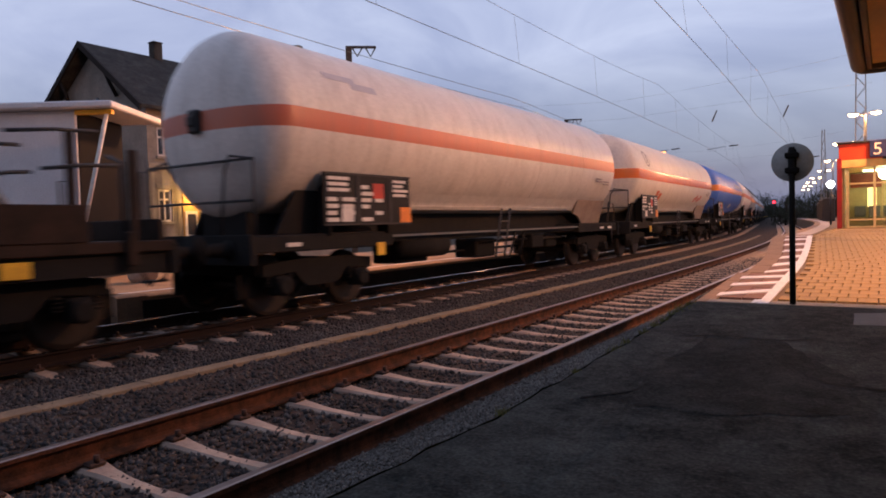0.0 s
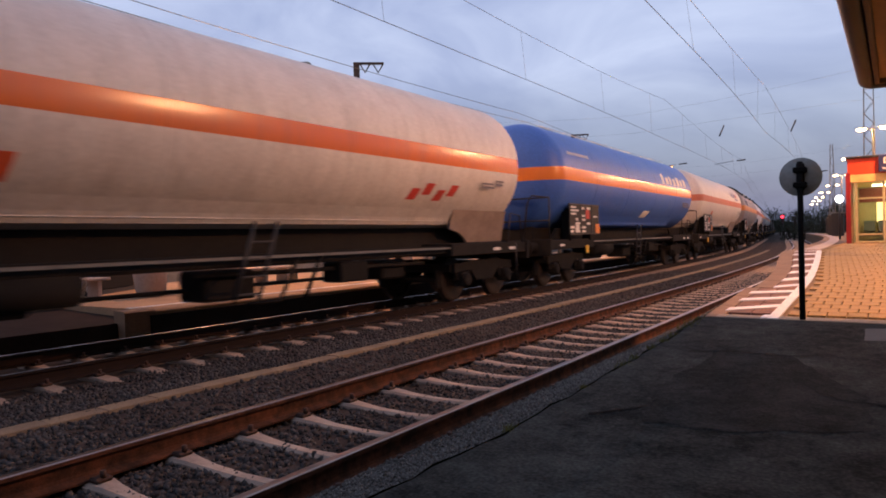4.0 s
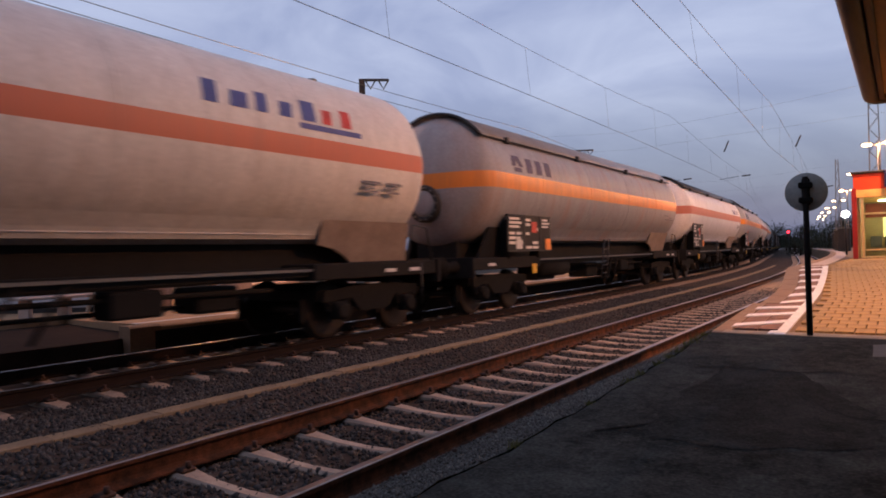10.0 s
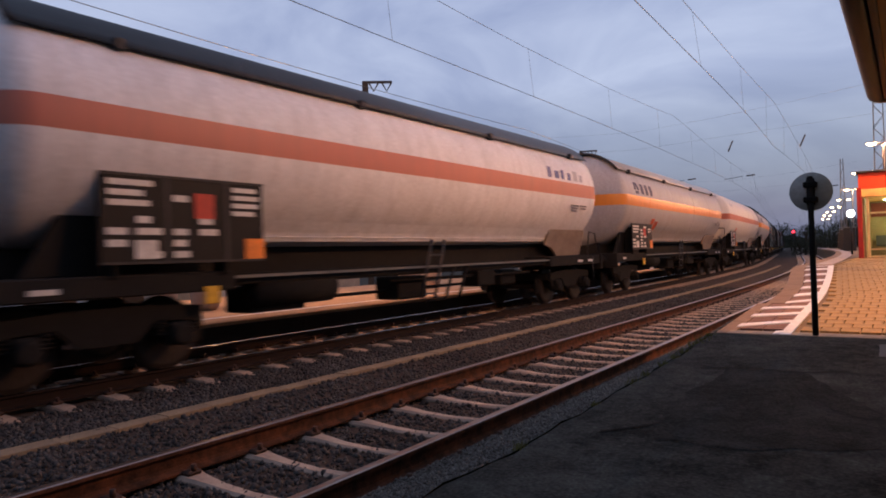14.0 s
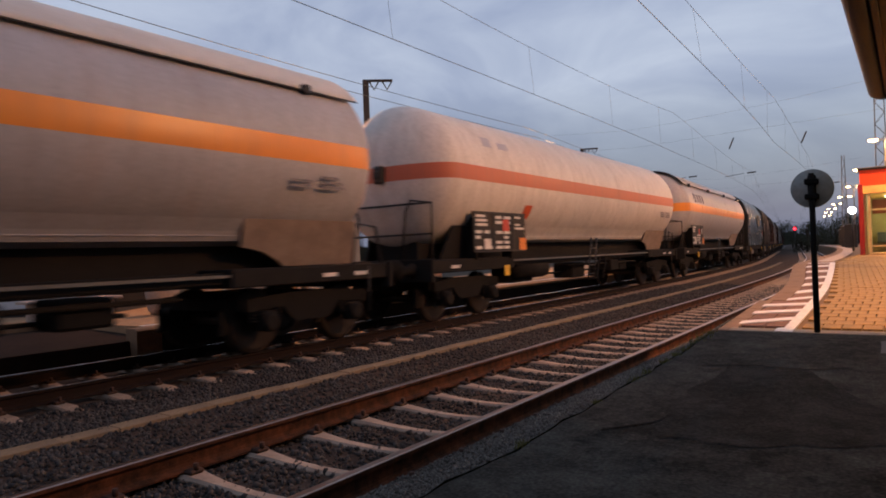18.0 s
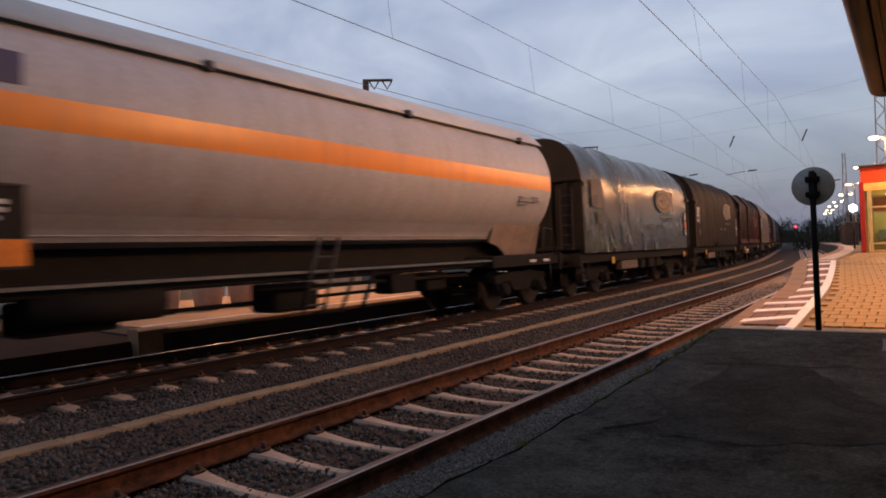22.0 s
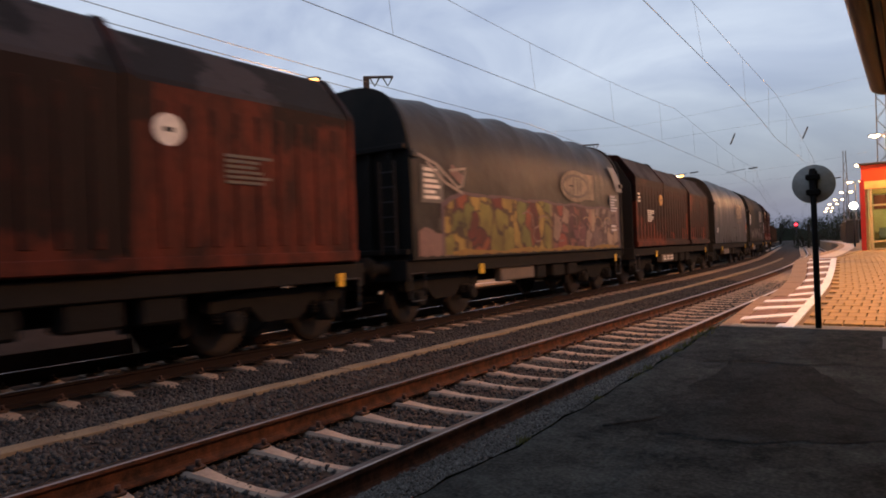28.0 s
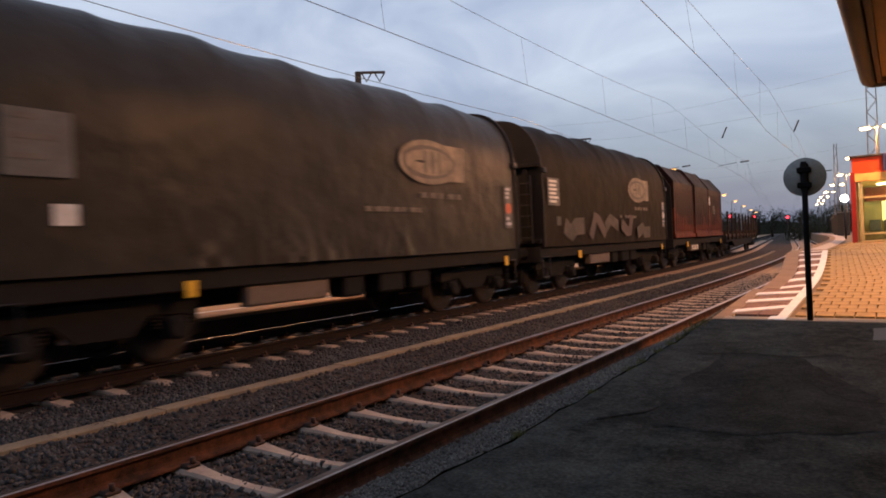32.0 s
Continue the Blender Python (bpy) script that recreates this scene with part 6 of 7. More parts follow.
# ---- covered coil wagons ----
def arch_profile(grow=0.0, n=10):
    pts = [(1.42, 1.2 + 0.1 * k) for k in range(9)] + [(1.418, 2.15), (1.416, 2.35), (1.415, 2.6)]
    for k in range(n + 1):
        a = k / n * math.pi / 2
        pts.append((1.41 * math.cos(a) ** 0.75, 2.9 + 1.56 * math.sin(a) ** 0.95))
    pts = [(x + grow * (1 if x > 0.05 else 0), z + (grow if z > 2.7 else 0)) for x, z in pts]
    return pts + [(-x, z) for x, z in pts[::-1][1:]]


def shell(bm, prof, ys, warp, idx=0):
    rings = []
    for y in ys:
        moved = [warp(y, k) for k in range(len(prof))]
        rings.append([bm.verts.new((x * f, y, z + up)) for (x, z), (f, up) in zip(prof, moved)])
    for a, b in zip(rings, rings[1:]):
        for k in range(len(prof) - 1):
            f = bm.faces.new((a[k], b[k], b[k + 1], a[k + 1]))
            f.smooth, f.material_index = True, idx
    return rings


def coil_frame(wagon, half):
    for sx in (-1, 1):
        part("side_sill", B(sx * 1.28 - 0.06, sx * 1.28 + 0.06, -half + 0.65, half - 0.65, 0.92, 1.19, bevel=0.015), M["frame"], wagon)
    part("floor_tray", B(-1.2, 1.2, -half + 0.65, half - 0.65, 1.0, 1.16), M["frame"], wagon)
    for sy in (-1, 1):
        part("headstock", B(-1.35, 1.35, sy * (half - 0.62) - 0.05, sy * (half - 0.62) + 0.05, 0.82, 1.2, bevel=0.01), M["frame"], wagon)
    bm = bmesh.new()
    box(bm, 1.1, 1.3, -half + 4.0, -half + 5.6, 0.62, 0.92, bevel=0.03)
    part("tool_box", bm, M["coil_box"], wagon)
    part("longitudinal_beam", B(-0.45, 0.45, -half + 1.5, half - 1.5, 0.62, 1.0, bevel=0.03), M["black"], wagon)
    for y, w in ((-0.2, 0.5), (0.7, 0.7), (1.6, 0.6)):
        part("brake_gear", B(0.9, 1.28, y, y + w, 0.58, 0.94, bevel=0.04), M["black"], wagon)
    bm = bmesh.new()
    lathe(bm, [(-0.6, 0.02), (-0.56, 0.2), (0.56, 0.2), (0.6, 0.02)], 14, "Y", (-0.6, 0, 0.78))
    part("air_reservoir", bm, M["black"], wagon)
    part("yellow_tag", B(1.35, 1.375, -half + 3.0, -half + 3.18, 0.84, 1.05, bevel=0.01), M["yellow"], wagon)
    part("yellow_tag", B(1.35, 1.375, half - 1.2, half - 1.05, 0.84, 1.05, bevel=0.01), M["yellow"], wagon)
    for sx in (-1, 1):
        for sy in (-1, 1):
            bm = bmesh.new()
            tube(bm, [(sx * 1.35, sy * (half - 0.7), 0.45), (sx * 1.35, sy * (half - 0.7), 0.95), (sx * 1.35, sy * (half - 1.1), 0.95), (sx * 1.35, sy * (half - 1.1), 0.45), (sx * 1.35, sy * (half - 0.7), 0.45)], 0.018, 5)
            part("step_iron", bm, M["iron"], wagon)


def tarp_wagon(i, cloth, label, seed, emblem=True, graffiti=False, sprayed=False):
    length = START[i + 1] - START[i]
    half = length / 2
    wagon = tagged(empty("covered_coil_wagon", pose(0, START[i] + half, 0)), label, "coil wagon", "freight train")
    coil_frame(wagon, half)
    rng = random.Random(seed)
    th = half - 0.72
    ph = [rng.uniform(0, 6.28) for _ in range(6)]
    prof = arch_profile()

    # creases that fan out from the lashings along the lower edge
    folds = [] if graffiti or sprayed else [(rng.uniform(-th + 1.6, th - 3.9), rng.uniform(-1.6, 1.9), rng.uniform(0.05, 0.10), rng.uniform(0.35, 0.8)) for _ in range(18)]

    def crease(y, z):
        return sum(0.026 * math.exp(-((y - y0 - lean * (z - 1.25)) / w) ** 2) * max(0.0, 1 - (z - 1.2) / tall) for y0, lean, w, tall in folds) if z < 2.4 else 0.0

    def warp(y, k):
        x, z = prof[k]
        u = (y + th) / (2 * th) * 7
        bow = abs(math.sin(u * math.pi)) ** 0.7
        f = noise.noise(Vector((y * 0.8, z * 0.9 * (1 if x > 0 else -1), seed * 1.7)))
        g = noise.noise(Vector((y * 2.6 + z * 0.8, z * 1.2, seed * 0.7)))
        return 1 - 0.004 * bow + 0.010 * f + 0.004 * g + crease(y, z), (0.075 * (1 - (y / th) ** 4) - 0.05 * bow * (z - 2.4) / 2 + 0.075 * f) * (z > 2.7)
    bm = bmesh.new()
    ys = [-th + 2 * th * k / 180 for k in range(181)]
    shell(bm, prof, ys, warp)
    tarp = part("tarpaulin", bm, cloth, wagon, "grimy grey-green tarpaulin over roof bows")
    # end walls with a raised rim
    for sy in (-1, 1):
        pr = arch_profile(0.03)
        bm = bmesh.new()
        prism(bm, pr, *sorted((sy * (th - 0.02), sy * (th + 0.07))))
        wall = part("end_wall", bm, M["endwall"], wagon, "dark steel end wall with ribs")
        bm = bmesh.new()
        for x in (-1.0, -0.5, 0.0, 0.5, 1.0):
            box(bm, x - 0.05, x + 0.05, *sorted((sy * (th + 0.07), sy * (th + 0.14))), 1.25, 3.2, bevel=0.012)
        for z in (1.3, 3.2):
            box(bm, -1.38, 1.38, *sorted((sy * (th + 0.07), sy * (th + 0.17))), z, z + 0.1, bevel=0.012)
        part("rib", bm, M["endwall"], wall)
        bm = bmesh.new()
        tube(bm, [(1.2, sy * (th + 0.22), 1.3), (1.2, sy * (th + 0.22), 3.0)], 0.02, 5)
        tube(bm, [(0.85, sy * (th + 0.22), 1.3), (0.85, sy * (th + 0.22), 3.0)], 0.02, 5)
        for k in range(6):
            tube(bm, [(0.85, sy * (th + 0.22), 1.45 + 0.27 * k), (1.2, sy * (th + 0.22), 1.45 + 0.27 * k)], 0.013, 5)
        part("ladder", bm, M["iron"], wall)
        part("corner_latch", B(1.40, 1.5, *sorted((sy * (th - 0.12), sy * (th + 0.06))), 3.05, 3.18, bevel=0.02), M["iron"], wall)
    # data panels printed on the cloth
    if seed == 101:
        pan = part("data_panel", B(1.435, 1.441, -th + 0.6, -th + 1.42, 2.5, 3.3), M["panel_grey"], tarp, "faded grey data panel")
        bars("lettering", pan, 1.442, -th + 0.64, -th + 1.36, 2.92, 3.26, 4, 1, M["tarp_print"], seed + 1, 0.95)
        bars("lettering", pan, 1.442, -th + 1.1, -th + 1.38, 2.54, 2.84, 3, 1, M["tarp_print"], seed + 2, 1.0)
        part("dark_field", B(1.4415, 1.444, -th + 0.72, -th + 1.05, 2.54, 2.84), M["panel_dark"], pan, "dark printed field")
        part("data_panel", B(1.435, 1.441, -th + 1.0, -th + 1.42, 2.04, 2.4), M["panel_dark"], tarp, "small dark data panel")
    else:
        pan = part("data_panel", B(1.435, 1.441, -th + 0.25, -th + 0.95, 2.25, 2.95), M["panel_grey"], tarp, "faded grey data panel")
        bars("lettering", pan, 1.442, -th + 0.3, -th + 0.9, 2.3, 2.92, 6, 1, M["tarp_print"] if seed % 2 else M["label"], seed + 1, 0.9)
        part("data_panel", B(1.435, 1.441, -th + 0.72, -th + 0.98, 1.74, 1.97), M["label"] if seed % 2 else M["panel_dark"], tarp)
    # the panel at the rear end, larger on the painted wagon
    w, top = (0.94, 2.83) if graffiti else (0.52, 2.62)
    rear = part("data_panel", B(1.438, 1.444, th - w, th - 0.22, 1.68, top), M["panel_grey"], tarp, "pale grey rear data panel")
    bars("lettering", rear, 1.4445, th - w + 0.03, th - 0.25, top - (0.52 if graffiti else 0.3), top - 0.02, 6 if graffiti else 3, 1, M["faded"], seed + 6, 1.0)
    bars("lettering", rear, 1.4445, th - w + 0.03, th - 0.25, 1.72, 1.95, 2, 1, M["faded"], seed + 7, 1.0)
    if graffiti:
        part("pink_field", B(1.4443, 1.446, th - 0.76, th - 0.3, 1.96, 2.28), M["g_pink"], rear, "faded pink printed field")
    part("round_label", lathe(bmesh.new(), [(1.4475, 0.02), (1.4475, 0.12), (1.438, 0.12)], 20, "X", (0, th - (0.55 if graffiti else 0.36), 2.12), smooth=False), M["ochre"] if graffiti else M["placard"] if seed % 2 else M["label"], rear)
    bars("lettering", tarp, 1.436, 0.2, 1.9, 1.95, 2.1, 1, 7, M["tarp_print"], seed + 4, 0.9)
    if emblem:
        part("emblem_plate", B(1.440, 1.4465, th - 3.5, th - 2.15, 2.6, 3.3), M["emblem"], tarp, "pale rectangular emblem plate")
        for q, (ry, rz, w, m) in enumerate(((0.95, 0.42, 0.1, M["emblem"]), (0.845, 0.315, 0.07, M["tarp_print"]), (0.77, 0.24, 0.3, M["emblem"]))):
            x = 1.4470 + 0.0015 * q
            bm = bmesh.new()
            rings = [[bm.verts.new((x + dx * 0.3, th - 3.35 + (ry - k) * math.cos(t), 2.93 + (rz - min(k, rz - 0.03)) * math.sin(t))) for t in (2 * math.pi * v / 32 for v in range(32))] for dx in (0, 0.003) for k in (0, w)]
            o0, i0, o1, i1 = rings
            for k in range(32):
                j = (k + 1) % 32
                bm.faces.new((o1[k], o1[j], i1[j], i1[k]))
                bm.faces.new((o0[k], o0[j], o1[j], o1[k]))
            bmesh.ops.recalc_face_normals(bm, faces=bm.faces)
            part("emblem_ring", bm, m, tarp)
        for dy, w in ((-0.2, 0.09), (0.05, 0.09), (0.27, 0.07)):
            part("emblem_bar", B(1.4515, 1.453, th - 3.35 + dy, th - 3.35 + dy + w, 2.72, 3.14), M["tarp_print"], tarp)
        bars("lettering", tarp, 1.436, th - 3.7, th - 2.2, 2.22, 2.4, 1, 5, M["tarp_print"], 3, 1.0)
    if sprayed:
        # pale sprayed shapes with no words along the lower side
        for k in range(5):
            y0 = -th + 1.4 + (2 * th - 3.0) * k / 5 + rng.uniform(-0.2, 0.2)
            w, h = rng.uniform(0.5, 1.0), rng.uniform(0.35, 0.75)
            pts = [(y0 + w * q / 3 + rng.uniform(-0.1, 0.1), 1.45 + h * rng.uniform(0.1, 0.8)) for q in range(4)]
            ribbon_stroke(tarp, pts, rng.uniform(0.3, 0.5), 1.447 + 0.003 * k, M["g_dull"] if k % 2 else M["smear"])
    if graffiti:
        paint_graffiti(tarp, th, rng)
    running_gear(wagon, i, half, half - 2.1)
    return wagon


def ribbon_stroke(tarp, pts, width, x, material):
    """A flat sprayed stroke on the tarpaulin's side."""
    bm = bmesh.new()
    rows = []
    for k, (y, z) in enumerate(pts):
        a, b = pts[max(0, k - 1)], pts[min(len(pts) - 1, k + 1)]
        d = Vector((b[0] - a[0], b[1] - a[1])).normalized() * width / 2
        ext = d if k == len(pts) - 1 else -d if k == 0 else d * 0
        rows.append((bm.verts.new((x, y - d.y + ext.x, z + d.x + ext.y)), bm.verts.new((x, y + d.y + ext.x, z - d.x + ext.y))))
    for a, b in zip(rows, rows[1:]):
        bm.faces.new((a[0], b[0], b[1], a[1]))
    part("sprayed_stroke", bm, material, tarp)


def spray_mat():
    """Old spray paint: crowded angular colour fields with dark rims, yellow and green running over to mauve and cream."""
    m = bpy.data.materials.new("old_spray_paint")
    m.use_nodes = True
    nt = m.node_tree
    n = nt.nodes
    bs = n["Principled BSDF"]
    bs.inputs["Roughness"].default_value, bs.inputs["Specular IOR Level"].default_value = 0.6, 0.15
    tc, mp, no, add = n.new("ShaderNodeTexCoord"), n.new("ShaderNodeMapping"), n.new("ShaderNodeTexNoise"), n.new("ShaderNodeMix")
    mp.inputs["Scale"].default_value, mp.inputs["Rotation"].default_value = (0.0, 2.1, 1.5), (0.3, 0, 0)
    no.inputs["Scale"].default_value, no.inputs["Detail"].default_value = 2.2, 3
    add.data_type, add.blend_type = "RGBA", "LINEAR_LIGHT"
    add.inputs["Factor"].default_value = 0.22
    link_nodes(nt, tc.outputs["Object"], mp.inputs["Vector"])
    link_nodes(nt, tc.outputs["Object"], no.inputs["Vector"])
    link_nodes(nt, mp.outputs["Vector"], add.inputs["A"])
    link_nodes(nt, no.outputs["Color"], add.inputs["B"])
    cell, second, rim = n.new("ShaderNodeTexVoronoi"), n.new("ShaderNodeTexVoronoi"), n.new("ShaderNodeMath")
    second.feature = "F2"
    rim.operation = "SUBTRACT"
    for v in (cell, second):
        v.inputs["Scale"].default_value = 1.0
        v.distance = "CHEBYCHEV"
        link_nodes(nt, add.outputs["Result"], v.inputs["Vector"])
    link_nodes(nt, second.outputs["Distance"], rim.inputs[0])
    link_nodes(nt, cell.outputs["Distance"], rim.inputs[1])
    sp, rgb = n.new("ShaderNodeSeparateXYZ"), n.new("ShaderNodeSeparateColor")
    link_nodes(nt, tc.outputs["Object"], sp.inputs["Vector"])
    link_nodes(nt, cell.outputs["Color"], rgb.inputs["Color"])
    sets = []
    for cols in (((0.0, (0.10, 0.028, 0.028)), (0.2, (0.17, 0.155, 0.05)), (0.5, (0.26, 0.19, 0.06)), (0.72, (0.13, 0.14, 0.05)), (0.86, (0.20, 0.06, 0.04))),
                 ((0.0, (0.07, 0.032, 0.045)), (0.3, (0.17, 0.07, 0.07)), (0.55, (0.11, 0.05, 0.065)), (0.75, (0.22, 0.16, 0.14)), (0.9, (0.18, 0.05, 0.045))),
                 ((0.0, (0.12, 0.09, 0.095)), (0.3, (0.22, 0.18, 0.17)), (0.6, (0.17, 0.135, 0.135)), (0.85, (0.26, 0.20, 0.16)))):
        ramp_node = n.new("ShaderNodeValToRGB")
        cr = ramp_node.color_ramp
        cr.interpolation = "CONSTANT"
        cr.elements[0].position, cr.elements[0].color = cols[0][0], (*cols[0][1], 1)
        cr.elements[1].position, cr.elements[1].color = cols[1][0], (*cols[1][1], 1)
        for p, c in cols[2:]:
            cr.elements.new(p).color = (*c, 1)
        link_nodes(nt, rgb.outputs["Red"], ramp_node.inputs["Fac"])
        sets.append(ramp_node.outputs["Color"])
    last = sets[0]
    for nxt, (y0, y1) in zip(sets[1:], ((0.2, 0.5), (2.5, 3.0))):
        mr, mx = n.new("ShaderNodeMapRange"), n.new("ShaderNodeMix")
        mr.inputs["From Min"].default_value, mr.inputs["From Max"].default_value = y0, y1
        link_nodes(nt, sp.outputs["Y"], mr.inputs["Value"])
        mx.data_type = "RGBA"
        link_nodes(nt, mr.outputs["Result"], mx.inputs["Factor"])
        link_nodes(nt, last, mx.inputs["A"])
        link_nodes(nt, nxt, mx.inputs["B"])
        last = mx.outputs["Result"]
    # dark rims with a thin pale line inside some of them
    for lo, hi, c in ((0.05, 0.075, (0.038, 0.022, 0.03)),):
        mr, mx = n.new("ShaderNodeMapRange"), n.new("ShaderNodeMix")
        mr.inputs["From Min"].default_value, mr.inputs["From Max"].default_value, mr.inputs["To Min"].default_value, mr.inputs["To Max"].default_value = lo, hi, 0.8, 0.0
        link_nodes(nt, rim.outputs[0], mr.inputs["Value"])
        mx.data_type = "RGBA"
        link_nodes(nt, mr.outputs["Result"], mx.inputs["Factor"])
        link_nodes(nt, last, mx.inputs["A"])
        mx.inputs["B"].default_value = (*c, 1)
        last = mx.outputs["Result"]
    dirt, dm, dx = n.new("ShaderNodeTexNoise"), n.new("ShaderNodeMapRange"), n.new("ShaderNodeMix")
    dirt.inputs["Scale"].default_value, dirt.inputs["Detail"].default_value = 1.8, 8
    dm.inputs["From Min"].default_value, dm.inputs["From Max"].default_value, dm.inputs["To Max"].default_value = 0.4, 0.75, 0.7
    link_nodes(nt, tc.outputs["Object"], dirt.inputs["Vector"])
    link_nodes(nt, dirt.outputs["Fac"], dm.inputs["Value"])
    dx.data_type = "RGBA"
    link_nodes(nt, dm.outputs["Result"], dx.inputs["Factor"])
    link_nodes(nt, last, dx.inputs["A"])
    dx.inputs["B"].default_value = (0.03, 0.025, 0.022, 1)
    link_nodes(nt, dx.outputs["Result"], bs.inputs["Base Color"])
    return m


def paint_graffiti(tarp, th, rng):
    """A band of old spray paint with an uneven upper rim, and a few pale strokes; no words."""
    def band(name, y0, y1, top, x, material, n=60):
        bm = bmesh.new()
        low = [bm.verts.new((x, y0 + (y1 - y0) * k / n, 1.25 + 0.02 * math.sin(k * 1.7))) for k in range(n + 1)]
        high = [bm.verts.new((x, y0 + (y1 - y0) * k / n, top(k / n) + rng.uniform(-0.02, 0.02))) for k in range(n + 1)]
        for k in range(n):
            bm.faces.new((low[k], low[k + 1], high[k + 1], high[k]))
        return part(name, bm, material, tarp)
    band("sprayed_ground", -th + 0.12, -th + 1.5, lambda f: 1.72 + 0.06 * math.sin(9 * f), 1.4455, M["g_pink"], 16)
    shape = lambda f: (2.2 + 3.2 * f if f < 0.08 else 2.456) - 0.1 * f + 0.025 * math.sin(31 * f) * (f < 0.95)
    band("sprayed_rim", -th + 0.85, th - 0.22, lambda f: shape(f) + 0.06, 1.4465, M["g_violet"])
    band("sprayed_field", -th + 0.95, th - 0.3, shape, 1.448, spray_mat())
    for k in range(7):
        y = -th + 4.2 + 0.82 * k + rng.uniform(-0.1, 0.1)
        z = 2.12 + rng.uniform(-0.08, 0.06)
        ribbon_stroke(tarp, [(y, z - 0.02), (y + 0.22, z + 0.05), (y + 0.46, z - 0.03), (y + 0.5, z - 0.3)][:rng.choice((3, 4))], 0.035, 1.45, M["g_cream" if k > 3 else "g_pink"])
    for k in range(4):
        y = -th + 4.6 + 1.3 * k
        ribbon_stroke(tarp, [(y + 0.3, 1.85), (y + 0.08, 1.8), (y, 1.62), (y + 0.14, 1.48), (y + 0.36, 1.5)], 0.04, 1.4505, M["g_pink"])
    # orange glow along the lower edge, put on as a yellow strip
    band("glow_foot", -th + 1.2, th - 0.35, lambda f: 1.33 + 0.03 * math.sin(23 * f), 1.4495, M["g_yellow"])
    # a silver patch where the cloth curves over at the rear
    prof = [q for q in arch_profile(0.035) if q[0] > 0 and 2.9 < q[1] < 3.75]
    bm = bmesh.new()
    rows = [[bm.verts.new((x, th - 0.75 + 0.18 * q + 0.12 * k, z)) for q in range(4)] for k, (x, z) in enumerate(prof[::-1])]
    for a, b in zip(rows, rows[1:]):
        for q in range(3):
            bm.faces.new((a[q], a[q + 1], b[q + 1], b[q]))
    part("silver_patch", bm, M["g_silver"], tarp, "pale silver patch")
    # pale strokes at the front corner, above the data panel
    for pts in ([(-th + 0.2, 3.12), (-th + 0.75, 2.98), (-th + 1.45, 2.58)], [(-th + 1.2, 2.9), (-th + 1.75, 2.98), (-th + 1.6, 2.62), (-th + 1.45, 2.58)], [(-th + 0.45, 3.0), (-th + 1.0, 2.66), (-th + 1.6, 2.48)]):
        ribbon_stroke(tarp, pts, 0.06, 1.452, M["g_white"])
    ribbon_stroke(tarp, [(-th + 1.3, 2.9), (-th + 1.55, 2.76)], 0.2, 1.451, M["g_pink"])


def worn_field(hood, y0, y1, z0, z1, g, rng):
    """A ragged field of old red paint that the dark overpaint has left free."""
    n = 7
    rim = [(y0 + (y1 - y0) * k / n, z0) for k in range(n)] + [(y1, z0 + (z1 - z0) * k / n) for k in range(n)]
    rim += [(y1 - (y1 - y0) * k / n, z1) for k in range(n)] + [(y0, z1 - (z1 - z0) * k / n) for k in range(n)]
    rim = [(y + rng.uniform(-0.04, 0.04), z + rng.uniform(-0.05, 0.05)) for y, z in rim]
    bm = bmesh.new()
    bm.faces.new([bm.verts.new((1.367 + g + 0.0091 * (z - 1.22), y, z)) for y, z in rim])
    bmesh.ops.triangulate(bm, faces=bm.faces)
    part("worn_field", bm, M["oldred"], hood, "ragged field of old red paint")


